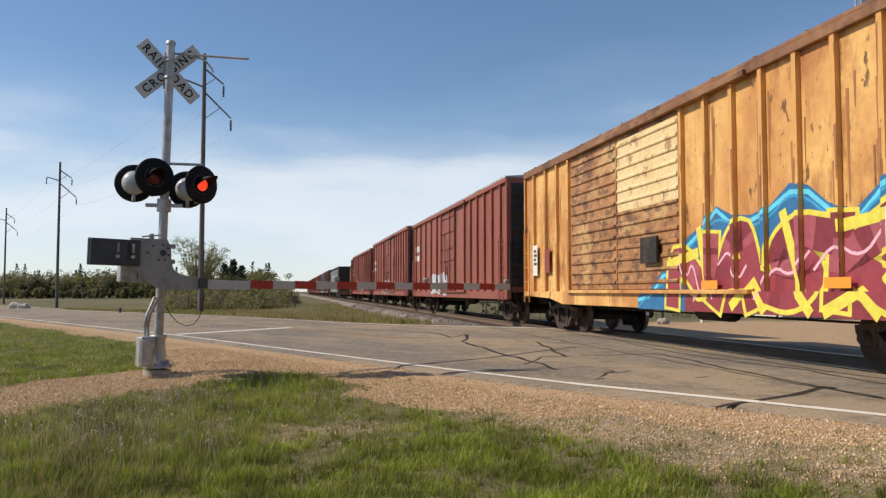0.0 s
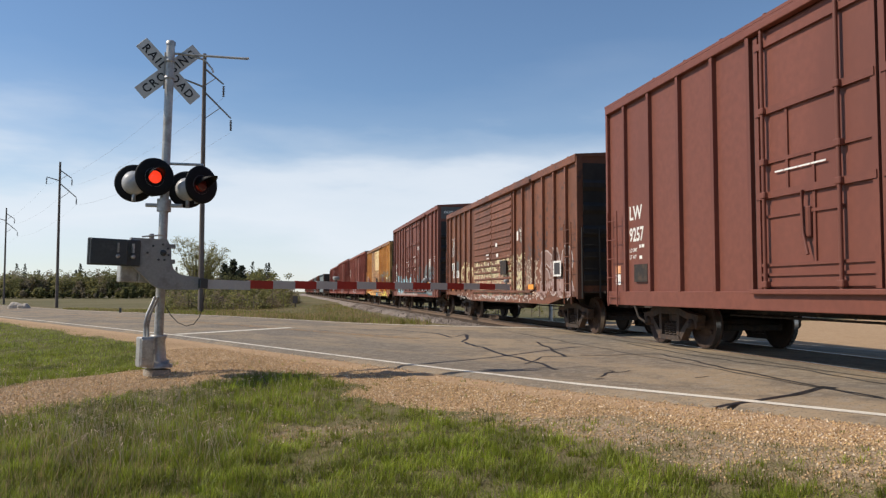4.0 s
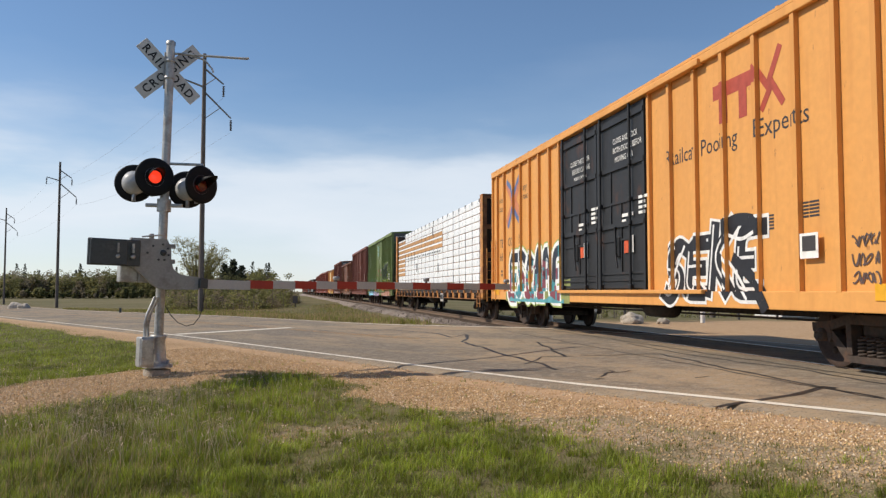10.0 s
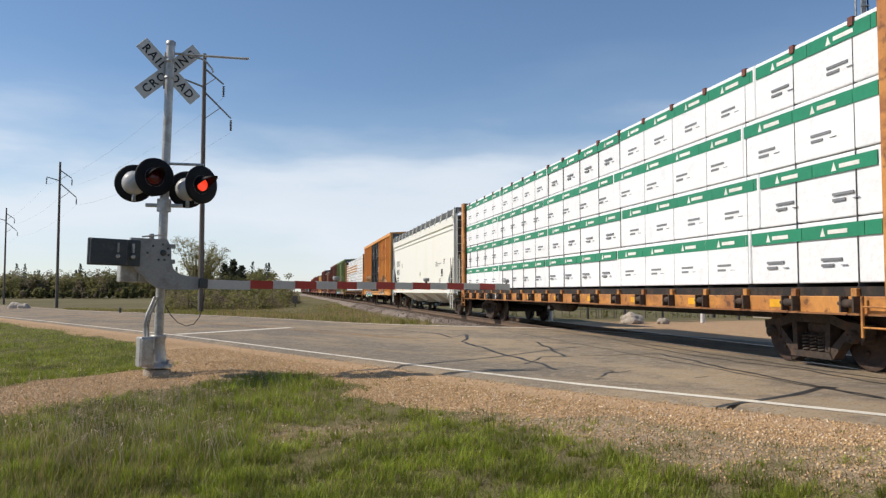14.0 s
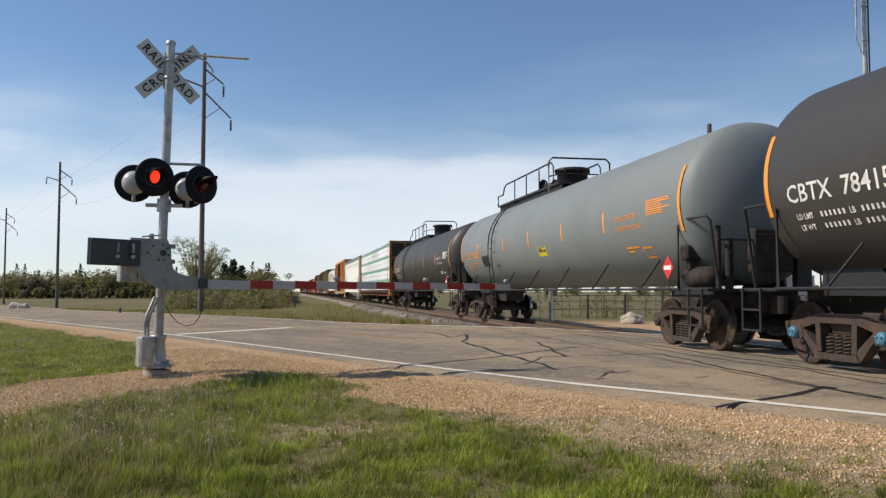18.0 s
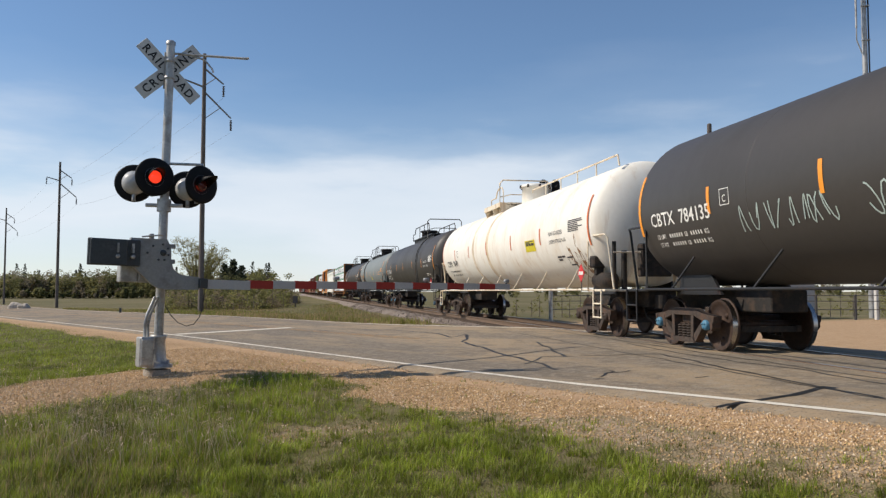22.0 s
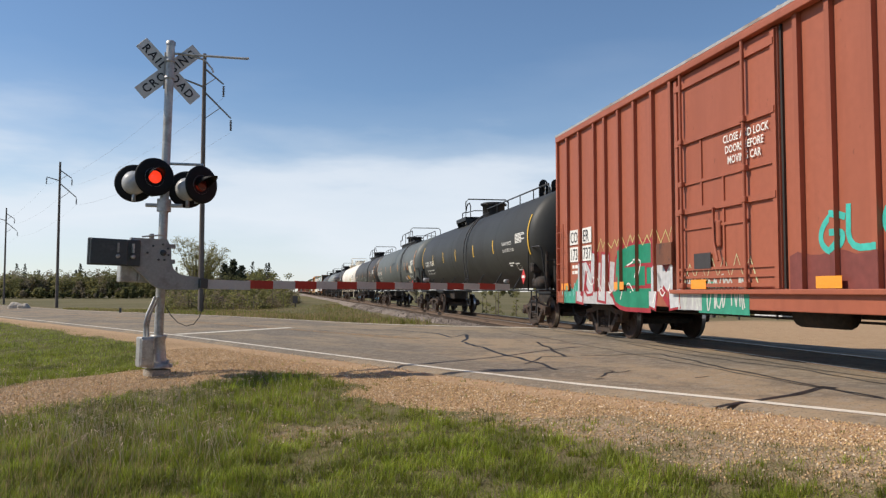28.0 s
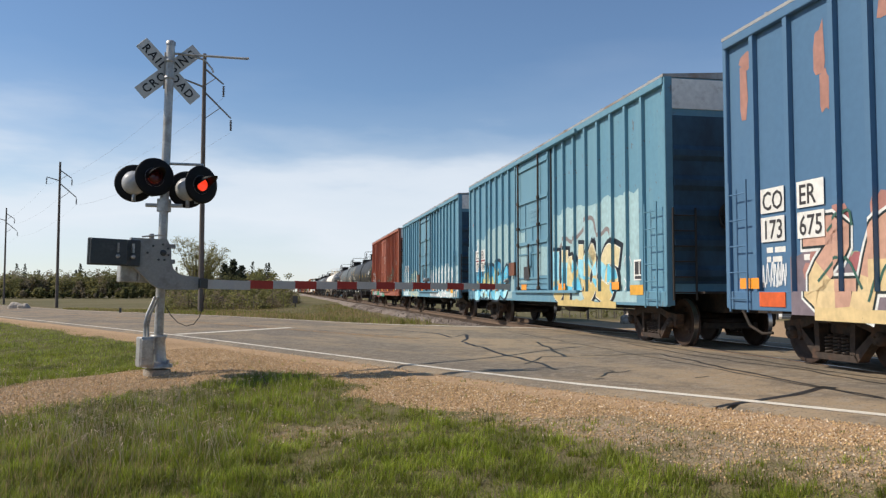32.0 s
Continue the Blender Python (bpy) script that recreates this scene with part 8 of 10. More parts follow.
lay_on_side(c, under_crest(0.0, 0.0, 1), 1, ink((0.035, 0.16, 0.33)), label="blue sprayed cloud behind the letters")
sh = Shape()
stroke(sh, [(place(c, q), z - 0.10 + 0.05 * math.sin(q * 9)) for q, z in crest], 0.035)
lay_on_side(c, sh, 2, ink((0.14, 0.62, 0.80)), label="pale blue sprayed line")
lines_on(c, [[(q, z - 0.17 + 0.06 * math.sin(q * 7 + 1)) for q, z in crest]], 0.02, (0.05, 0.34, 0.60), 2.6, "mid blue sprayed line")
lay_on_side(c, under_crest(0.70, 0.14, 2, 9.2), 3, ink((0.27, 0.045, 0.055)), label="maroon sprayed field")
piece(c, "NASK", 9.05, 14.75, 0.74, 2.12, [(0.075, 0, 0, [(9, (0.82, 0.70, 0.09))]), (0.0, 0, 0, [(0.22, (0.24, 0.035, 0.045)), (0.55, (0.33, 0.055, 0.07)), (0.72, (0.42, 0.10, 0.12)), (9, (0.25, 0.04, 0.05))])], 41, 0.23, 0.12, 0.10, 4, label="maroon sprayed letters with a yellow rim")
lines_on(c, [[(9.35, 1.75), (9.55, 1.25), (9.75, 1.6), (9.95, 1.1)], [(10.6, 1.5), (10.95, 1.75), (11.15, 1.2), (11.4, 1.45)], [(11.7, 0.95), (12.1, 1.45), (12.5, 1.25), (12.9, 1.6)], [(13.0, 1.35), (13.4, 1.7), (13.9, 1.45), (14.3, 1.85)], [(9.9, 0.9), (10.3, 1.3), (10.5, 0.95)]], 0.022, (0.80, 0.45, 0.52), 7, "thin pink sprayed lines")
lines_on(c, [[(9.0, 1.55), (9.9, 1.72)], [(12.35, 2.15), (12.75, 1.0), (12.95, 0.8)], [(13.6, 1.9), (15.2, 2.05), (14.4, 1.2)], [(10.0, 2.1), (10.25, 1.0)], [(11.1, 0.85), (11.6, 1.2), (11.9, 0.8)], [(13.3, 0.8), (13.9, 1.05), (14.2, 0.8)]], 0.085, (0.82, 0.70, 0.09), 6, "broad yellow sprayed strokes", 0)
lines_on(c, [[(14.9, 2.3), (15.1, 1.75), (15.5, 1.55), (15.8, 1.5)], [(14.85, 0.8), (15.0, 1.1), (15.3, 1.15), (15.6, 1.1)]], 0.03, (0.14, 0.62, 0.80), 2.8, "pale blue sprayed line")
plate(c, place(c, 15.1), place(c, 14.4), 1.55, 2.05, W, y=1.622, label="white plate with dark squares")
plate(c, place(c, 15.02), place(c, 14.78), 1.65, 1.95, K, y=1.629)
plate(c, place(c, 14.72), place(c, 14.48), 1.65, 1.95, K, y=1.629)
for q in (10.2, 13.3):
    plate(c, place(c, q + 0.5), place(c, q), 1.1, 1.24, P["reflector"], y=1.622, thick=0.004, name="reflector", label="orange reflector")
plate(c, place(c, 1.25), place(c, 0.85), 1.5, 2.35, W, y=1.606, label="white patched panel")
plate(c, place(c, 2.3), place(c, 1.9), 1.55, 2.2, ink((0.25, 0.05, 0.03)), y=1.606)
plate(c, place(c, 8.7), place(c, 8.0), 1.6, 2.1, P["under"], y=1.64, thick=0.05, name="tack_board", label="dark tack board")
bars(c, place(c, 0.95), 2.15, [[0.2], [0.25], [0.18], [0.25]], 0.07, K, y=1.614)
rng = random.Random(8)
sh = Shape()
for i in range(110):
    q = rng.choice([0.85, 1.88, 2.8, 3.68, 9.48, 10.3, 11.13, 11.93, 12.74, 13.53, 14.36, 15.26]) + rng.gauss(0, 0.14)
    zt, ln = rng.uniform(2.0, 4.3), rng.uniform(0.3, 1.5)
    w_ = rng.uniform(0.01, 0.035)
    add_outline(sh, [(8.0 - q - w_, zt), (8.0 - q + w_, zt), (8.0 - q + w_ * 0.3, zt - ln), (8.0 - q - w_ * 0.3, zt - ln)])
lay_on_side(c, sh, 0.7, ink((0.40, 0.17, 0.06)), "rust_run", "thin rust runs")
# the two brown-red cars
for c, num in ((lw_one, "9261"), (lw_two, "9257")):
    write(c, "LW", place(c, 1.0), 2.52, 0.27, W, fat=0.010)
    write(c, num, place(c, 1.0), 2.08, 0.27, W, fat=0.010, squeeze=0.85)
    write(c, "LD LMT", place(c, 1.0), 1.86, 0.075, W, fat=0.002)
    write(c, "LT WT", place(c, 1.0), 1.72, 0.075, W, fat=0.002)
    bars(c, place(c, 1.46), 1.93, [[0.06, 0.12], [], [0.12]], 0.065, W)
    plate(c, place(c, 0.55), place(c, 0.3), 1.2, 1.42, W)
    plate(c, place(c, 0.55), place(c, 0.3), 1.44, 1.6, ink((0.8, 0.4, 0.2)))
    plate(c, place(c, 1.9), place(c, 1.3), 1.25, 1.6, P["under"], y=1.54, thick=0.04, name="tack_board")
    bars(c, place(c, 6.1), 2.75, [[0.2, 0.3, 0.25, 0.3]], 0.025, W, y=1.606)
    bars(c, place(c, 8.7), 2.95, [[0.3, 0.2, 0.35, 0.3]], 0.03, W, y=1.606)
    bars(c, place(c, 10.2), 3.4, [[0.3, 0.2], [0.3, 0.2]], 0.06, W, y=1.606)
    bars(c, place(c, 13.4), 2.6, [[0.2, 0.2]] * 6, 0.06, W)
    bars(c, place(c, 14.6), 2.7, [[0.2, 0.15]] * 3, 0.06, W)
    plate(c, place(c, 13.9), place(c, 13.3), 1.25, 1.5, P["reflector"], y=1.606)
c = lw_one
sky, pale_sky = (0.30, 0.60, 0.70), (0.48, 0.72, 0.78)
piece(c, "LHN", 1.95, 5.45, 0.92, 2.02, [(0.0, 0, 0, [(0.5, sky), (0.75, pale_sky), (9, sky)])], 143, 0.21, 0.05, 0.10, 2, taper=0.7, label="pale blue sprayed letters")
piece(c, "AUSLI", 5.5, 9.3, 0.94, 2.02, [(0.0, 0, 0, [(0.5, sky), (0.8, pale_sky), (9, sky)])], 144, 0.16, 0.06, 0.14, 2, taper=0.6, label="pale blue sprayed letters")
scrawl(c, 2.0, 10.0, 0.92, 1.4, (0.50, 0.55, 0.55), 145, 22, 0.014, 3.6, "thin grey sprayed outlines")
wash(c, 2.1, 10.2, 0.84, 0.98, 0.08, (0.42, 0.30, 0.26), 146, 1, "faded sprayed foot")
wash(c, 9.9, 13.9, 0.92, 1.65, 0.35, (0.10, 0.115, 0.12), 147, 1, "dark grey sprayed haze")
piece(c, "USE", 10.6, 14.6, 0.92, 2.35, [(0.035, 0.02, -0.02, [(9, (0.07, 0.16, 0.19))]), (0.0, 0, 0, [(0.35, (0.22, 0.26, 0.27)), (0.6, (0.40, 0.43, 0.43)), (9, (0.17, 0.20, 0.20))]), (-0.10, 0, 0, [(9, (0.13, 0.075, 0.06))])], 148, 0.15, 0.1, 0.12, 2, label="grey sprayed letters")
spots_on(c, 10.0, 11.2, 1.1, 1.9, 16, 0.03, 0.10, [(0.12, 0.30, 0.38), (0.30, 0.36, 0.10)], 149, 1.5, "teal and olive sprayed haze")
piece(c, "NOT", 3.0, 5.1, 2.45, 3.3, [(0, 0, 0, [(9, (0.27, 0.12, 0.07))])], 45, 0.022, 0.05, 0.05, 1, label="faded tan handwriting")
write(c, "OPEN  CLOSE", place(c, 6.55), 2.20, 0.075, W, y=1.604, squeeze=0.8)
write(c, "OPEN  CLOSE", place(c, 9.05), 2.24, 0.085, W, y=1.604, squeeze=0.8)
write(c, "SEAL", place(c, 9.55), 1.62, 0.12, W, y=1.604, squeeze=0.8)
write(c, "SEAL", place(c, 7.0), 1.62, 0.10, W, y=1.604, squeeze=0.8)
for q_, z_ in ((6.75, 2.56), (9.2, 2.72)):
    sh = Shape()
    add_outline(sh, blob(place(c, q_), z_, 0.09, 0.09, random.Random(5), 0.12, 12))
    lay_on_side(c, sh, 2, W, "round_mark", "white round mark")
scrawl(c, 14.3, 15.3, 1.6, 2.2, (0.25, 0.5, 0.65), 46, 3, 0.03)
c = lw_two
wild_letters(c, 11.0, 12.6, 1.05, 1.75, [(0.30, 0.24, 0.19), (0.36, 0.30, 0.24), (0.25, 0.15, 0.10)], 47, n=2, label="faded grey sprayed letters")
scrawl(c, 14.6, 15.1, 1.5, 1.9, (0.7, 0.65, 0.1), 48, 2, 0.03)

# the old rust-brown car
c = lrs_car
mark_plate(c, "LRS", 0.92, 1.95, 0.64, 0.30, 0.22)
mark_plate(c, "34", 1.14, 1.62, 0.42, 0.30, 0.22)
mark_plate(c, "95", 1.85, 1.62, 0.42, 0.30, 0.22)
plate(c, place(c, 2.3), place(c, 1.85), 1.96, 2.3, P["band_grey"], y=1.548, label="grey overpainted patch")
plate(c, place(c, 1.25), place(c, 0.9), 1.12, 1.32, P["reflector"], y=1.548)
piece(c, "ZONE", 0.85, 1.75, 2.55, 3.3, [(0, 0, 0, [(9, (0.74, 0.72, 0.68))])], 51, 0.016, 0.1, 0.1, 3, label="white handwriting")
cream_ink, flake = (0.66, 0.58, 0.34), (0.26, 0.10, 0.05)
piece(c, "SKN", 2.55, 5.3, 1.02, 2.25, [(0.0, 0, 0, [(0.35, (0.50, 0.40, 0.22)), (0.75, cream_ink), (9, (0.58, 0.48, 0.26))])], 52, 0.12, 0.06, 0.12, 2, label="cream sprayed letters, peeling")
scrawl(c, 2.8, 5.2, 1.0, 2.0, flake, 152, 12, 0.02, 3, "thin rust lines in the peeling paint")


def flakes(a, b, z0, z1, n, col, seed, big, layer, label):
    """Remnants of old paint, ragged and small."""
    rng = random.Random(seed)
    sh = Shape()
    for _ in range(n):
        q = rng.uniform(a, b)
        zz = z0 + (z1 - z0) * rng.random() ** 1.4
        add_outline(sh, blob(place(lrs_car, q), zz, rng.uniform(0.015, big), rng.uniform(0.012, big * 0.7), rng, 0.5, 8))
    lay_on_side(lrs_car, sh, layer, ink(col), "paint_flake", label)


flakes(2.6, 5.3, 1.0, 2.2, 170, flake, 159, 0.075, 4, "rust showing through the letters")
flakes(5.3, 10.3, 1.0, 2.1, 420, cream_ink, 53, 0.13, 1, "cream paint flakes")
flakes(5.3, 10.3, 0.95, 1.6, 260, (0.46, 0.20, 0.13), 153, 0.12, 2, "orange rust flakes")
flakes(10.5, 13.0, 0.95, 2.0, 110, (0.52, 0.44, 0.34), 54, 0.07, 1, "pale paint flakes")
flakes(10.5, 13.0, 0.95, 1.7, 80, (0.40, 0.16, 0.09), 154, 0.08, 2, "orange rust flakes")
flakes(10.6, 13.6, 1.9, 3.0, 70, (0.085, 0.06, 0.055), 56, 0.09, 1, "dark flaked paint")
flakes(13.2, 15.8, 2.2, 4.0, 30, (0.09, 0.05, 0.04), 57, 0.08, 1, "dark flaked paint")
flakes(2.0, 13.0, 0.78, 0.98, 90, (0.62, 0.56, 0.50), 58, 0.07, 1, "pale paint flakes along the sill")
scrawl(c, 10.6, 12.6, 1.0, 2.1, (0.56, 0.48, 0.38), 155, 7, 0.011, 3)
scrawl(c, 5.4, 10.2, 1.0, 1.8, (0.66, 0.60, 0.40), 156, 14, 0.011, 3)
piece(c, "SOR", 13.0, 15.6, 0.88, 2.1, [(0.04, 0, 0, [(9, (0.52, 0.44, 0.40))]), (0.0, 0, 0, [(0.4, (0.34, 0.22, 0.19)), (9, (0.26, 0.16, 0.13))])], 55, 0.16, 0.08, 0.1, 2, label="pale pink sprayed letters")
flakes(13.0, 15.6, 0.9, 2.0, 90, (0.17, 0.075, 0.045), 160, 0.07, 5, "rust showing through the letters")
flakes(10.7, 11.5, 1.0, 2.2, 70, cream_ink, 161, 0.10, 3, "cream paint flakes")
flakes(10.95, 11.4, 2.55, 3.0, 14, (0.68, 0.66, 0.58), 162, 0.07, 3, "white paint flakes")
for q, zz, w_, h_ in ((8.4, 2.55, 0.22, 0.12), (8.5, 2.2, 0.26, 0.12), (9.0, 1.95, 0.25, 0.12), (10.95, 2.6, 0.16, 0.28), (7.1, 2.3, 0.4, 0.05), (7.2, 2.18, 0.3, 0.04), (7.4, 1.95, 0.08, 0.1)):
    plate(c, place(c, q + w_), place(c, q), zz, zz + h_, W, y=1.614, thick=0.003)
plate(c, place(c, 9.9), place(c, 9.2), 1.6, 2.05, P["under"], y=1.62, thick=0.05, name="tack_board")
for q in (7.4, 9.4, 12.1):
    plate(c, place(c, q + 0.5), place(c, q), 1.12, 1.26, P["reflector"], y=1.616, thick=0.004, name="reflector")
plate(c, place(c, 14.9), place(c, 14.3), 1.45, 1.85, W, y=1.606)
plate(c, place(c, 14.82), place(c, 14.4), 1.5, 1.8, K, y=1.613)
scrawl(c, 6.0, 10.5, 0.82, 0.93, (0.74, 0.72, 0.68), 158, 14, 0.009, 3)

# green car
c = green_car
sh = Shape()
add_outline(sh, [(place(c, 1.75) + 0.60 * math.cos(a * math.tau / 28), 3.62 + 0.62 * math.sin(a * math.tau / 28)) for a in range(28)])
lay_on_side(c, sh, 1, W, "round_emblem", "white round tree emblem")
sh = Shape()
add_outline(sh, [(place(c, 1.75) + 0.50 * math.cos(a * math.tau / 28), 3.62 + 0.52 * math.sin(a * math.tau / 28)) for a in range(28)])
lay_on_side(c, sh, 2, P["green"], "round_emblem")
sh = Shape()
stroke(sh, [(place(c, 1.75), 3.1), (place(c, 1.75), 4.1)], 0.05)
for zz, w_ in ((3.98, 0.16), (3.7, 0.26), (3.42, 0.34)):
    stroke(sh, [(place(c, 1.75) - w_, zz - 0.2), (place(c, 1.75), zz), (place(c, 1.75) + w_, zz - 0.2)], 0.055)
lay_on_side(c, sh, 3, W, "tree_emblem")
write(c, "CO", place(c, 1.45), 2.28, 0.24, W)
write(c, "ER", place(c, 2.5), 2.28, 0.24, W)
write(c, "17", place(c, 1.45), 1.92, 0.24, W)
write(c, "15", place(c, 2.5), 1.92, 0.24, W)
write(c, "92", place(c, 3.6), 1.92, 0.24, W)
spots_on(c, 0.6, 6.8, 1.3, 1.95, 40, 0.08, 0.22, [(0.12, 0.26, 0.04), (0.16, 0.32, 0.06)], 64, 0.8, "bright green sprayed haze")
wash(c, 4.0, 8.2, 0.74, 1.12, 0.10, (0.50, 0.36, 0.52), 65, 1.2, "lilac sprayed foot")
wash(c, 0.9, 4.2, 0.74, 0.95, 0.08, (0.30, 0.62, 0.78), 66, 1.2, "pale blue sprayed foot")
piece(c, "POTE", 0.85, 4.15, 0.84, 1.95, [(0.07, 0, 0, [(9, (0.30, 0.64, 0.82))]), (0.0, 0, 0, [(0.35, (0.05, 0.10, 0.16)), (0.7, (0.02, 0.025, 0.035)), (9, (0.035, 0.06, 0.10))])], 61, 0.14, 0.0, 0.08, 3, label="black sprayed letters with a pale blue rim")
piece(c, "TNVA", 4.1, 7.0, 0.80, 1.95, [(0.05, 0, 0, [(9, (0.66, 0.58, 0.74))]), (0.0, 0, 0, [(9, (0.022, 0.022, 0.03))])], 62, 0.15, 0.06, 0.16, 3, label="black sprayed letters with a lilac rim")
sh = Shape()
add_outline(sh, [(place(c, 6.7 + 1.4 * k / 10), 0.90 + 0.52 * math.sin(math.pi * k / 10) ** 0.6) for k in range(11)])
lay_on_side(c, sh, 5.2, ink((0.022, 0.022, 0.03)), label="black sprayed mound")
lines_on(c, [[(6.65 + 1.5 * k / 10, 0.93 + 0.53 * math.sin(math.pi * k / 10) ** 0.6) for k in range(11)]], 0.03, (0.55, 0.45, 0.60), 5, "lilac sprayed line")
spots_on(c, 1.0, 8.2, 0.80, 1.10, 46, 0.02, 0.05, [(0.10, 0.55, 0.50), (0.75, 0.78, 0.78), (0.35, 0.70, 0.85)], 67, 6.2, "turquoise and white sprayed dots")
lines_on(c, [[(0.95, 3.1), (1.0, 2.5), (1.1, 2.9), (0.9, 2.7), (1.1, 2.35)], [(8.35, 1.55), (8.5, 1.95), (8.6, 1.6), (8.75, 1.85)], [(8.2, 1.6), (8.9, 1.75)], [(8.4, 1.4), (8.6, 1.5), (8.85, 1.45)], [(7.1, 2.0), (7.25, 1.75), (7.1, 1.6)]], 0.026, (0.30, 0.62, 0.74), 4, "pale blue handwriting")
plate(c, place(c, 8.98), place(c, 8.92), 1.5, 2.1, P["reflector"], y=1.606, name="reflector")
plate(c, place(c, 10.36), place(c, 10.22), 1.15, 1.75, P["reflector"], y=1.612, thick=0.004, name="reflector")
plate(c, place(c, 12.78), place(c, 12.62), 1.15, 1.75, P["reflector"], y=1.612, thick=0.004, name="reflector")
plate(c, place(c, 7.2), place(c, 6.98), 1.55, 1.82, ink((0.72, 0.62, 0.36)), y=1.606, label="cream notice")
door_notice(c, (("CLOSE AND LOCK", 0), ("DOORS BEFORE", 0.05), ("MOVING CAR", 0.1)), 8.15, 3.5, 0.12, W)
piece(c, "GOFE", 7.0, 8.3, 4.15, 4.55, [(0, 0, 0, [(9, (0.34, 0.70, 0.74))])], 68, 0.022, 0.05, 0.04, 3, label="pale blue handwriting")
piece(c, "YOU!", 7.0, 8.3, 3.62, 4.08, [(0, 0, 0, [(9, (0.34, 0.70, 0.74))])], 69, 0.022, 0.05, 0.04, 3, label="pale blue handwriting")
wash(c, 9.9, 15.3, 0.74, 1.35, 0.15, (0.40, 0.15, 0.09), 70, 1, "brick-red sprayed field")
piece(c, "OMYO", 10.0, 15.3, 0.78, 1.98, [(0.05, 0, 0, [(9, (0.62, 0.54, 0.46))]), (0.0, 0, 0, [(0.3, (0.50, 0.26, 0.18)), (0.75, (0.36, 0.12, 0.065)), (9, (0.40, 0.14, 0.08))])], 63, 0.25, 0.05, 0.12, 2, taper=0.7, label="brick-red sprayed letters with a cream rim")
lines_on(c, [[(10.5, 1.75), (10.75, 1.4), (10.6, 0.95)], [(11.9, 1.5), (12.2, 1.1), (12.1, 0.9)], [(13.4, 1.6), (13.6, 1.2), (13.4, 0.95)], [(14.6, 1.7), (14.9, 1.3), (14.7, 0.95)], [(11.3, 1.2), (11.6, 1.6), (11.8, 1.3)]], 0.022, (0.70, 0.64, 0.58), 5, "cream sprayed lines")
piece(c, "CAER", 10.7, 13.75, 1.88, 3.04, [(0.13, 0.02, 0, [(9, (0.55, 0.70, 0.07))]), (0.035, -0.02, 0.02, [(9, (0.80, 0.84, 0.72))]), (0.0, 0, 0, [(9, (0.040, 0.030, 0.085))])], 60, 0.135, 0.05, 0.08, 5, rise=0.0, label="dark violet sprayed letters with a lime rim")
plate(c, place(c, 14.75), place(c, 14.3), 1.9, 2.3, W, y=1.606)
plate(c, place(c, 14.7), place(c, 14.38), 1.95, 2.25, K, y=1.613)
plate(c, place(c, 14.8), place(c, 14.3), 1.42, 1.62, P["reflector"], y=1.606)
bars(c, place(c, 13.8), 2.9, [[0.2, 0.2]] * 7, 0.055, W)
bars(c, place(c, 14.6), 2.9, [[0.2, 0.12]] * 5, 0.055, W)
sh = Shape()
for i in range(16):
    add_outline(sh, blob(place(c, rng.uniform(6.7, 10.1)), rng.uniform(2.2, 2.7), rng.uniform(0.2, 0.5), rng.uniform(0.04, 0.10), rng, 0.4, 9))
lay_on_side(c, sh, 0.6, ink((0.22, 0.08, 0.04)), "rust_patch", "rust along the door rails")
for q, zz, w_, h_ in ((6.2, 2.9, 0.18, 0.3), (5.6, 2.55, 0.4, 0.1), (6.3, 2.2, 0.16, 0.5), (9.3, 2.6, 0.35, 0.12), (8.2, 1.85, 0.2, 0.2)):
    plate(c, place(c, q + w_), place(c, q), zz, zz + h_, W, y=1.58 if q > 6.3 else 1.536, thick=0.003)
side_tape(c, step=5.2, start=0.3)

# orange-yellow car with black doors
c = tbox_car
write(c, "next", place(c, 0.72), 3.98, 0.20, K, shear=0.2)
write(c, "load", place(c, 0.72), 3.68, 0.20, K, shear=0.2)
write(c, "any", place(c, 3.42), 4.10, 0.20, K, shear=0.2)
write(c, "road", place(c, 3.42), 3.82, 0.20, K, shear=0.2)
soft_red, soft_blue = (0.58, 0.21, 0.10), (0.10, 0.17, 0.36)
lines_on(c, [[(1.75, 4.45), (2.30, 3.98), (2.25, 3.75), (1.75, 3.30)]], 0.15, soft_red, 1, "red and blue crossed emblem")
lines_on(c, [[(3.15, 4.40), (2.62, 4.0), (2.62, 3.8), (3.15, 3.38)]], 0.15, soft_red, 1.5, "red emblem arm")
lines_on(c, [[(1.72, 4.56), (2.12, 4.35), (2.42, 3.95), (2.30, 3.65), (1.85, 3.15)], [(3.15, 4.62), (2.80, 4.40), (2.48, 4.08)], [(2.45, 3.62), (2.80, 3.36), (3.15, 3.16)]], 0.085, soft_blue, 2, "blue emblem arms")
write(c, "TB", place(c, 0.80), 2.50, 0.27, K)
write(c, "OX", place(c, 1.78), 2.50, 0.27, K)
write(c, "66", place(c, 0.80), 2.06, 0.27, K)
write(c, "18", place(c, 1.84), 2.06, 0.27, K)
write(c, "15", place(c, 2.92), 2.06, 0.27, K)
sh = Shape()
for x0_, x1_, z0_, z1_ in ((3.0, 3.3, 2.50, 2.52), (3.0, 3.3, 2.78, 2.80), (3.0, 3.02, 2.5, 2.8), (3.28, 3.3, 2.5, 2.8)):
    add_outline(sh, [(place(c, x0_), z0_), (place(c, x1_), z0_), (place(c, x1_), z1_), (place(c, x0_), z1_)])
lay_on_side(c, sh, 1, K, "frame_mark")
bars(c, place(c, 0.95), 1.68, [[0.15, 0.25], [0.1, 0.2]], 0.07, K)
wash(c, 1.75, 7.6, 0.76, 1.35, 0.28, (0.28, 0.30, 0.10), 74, 0.7, "olive sprayed haze")
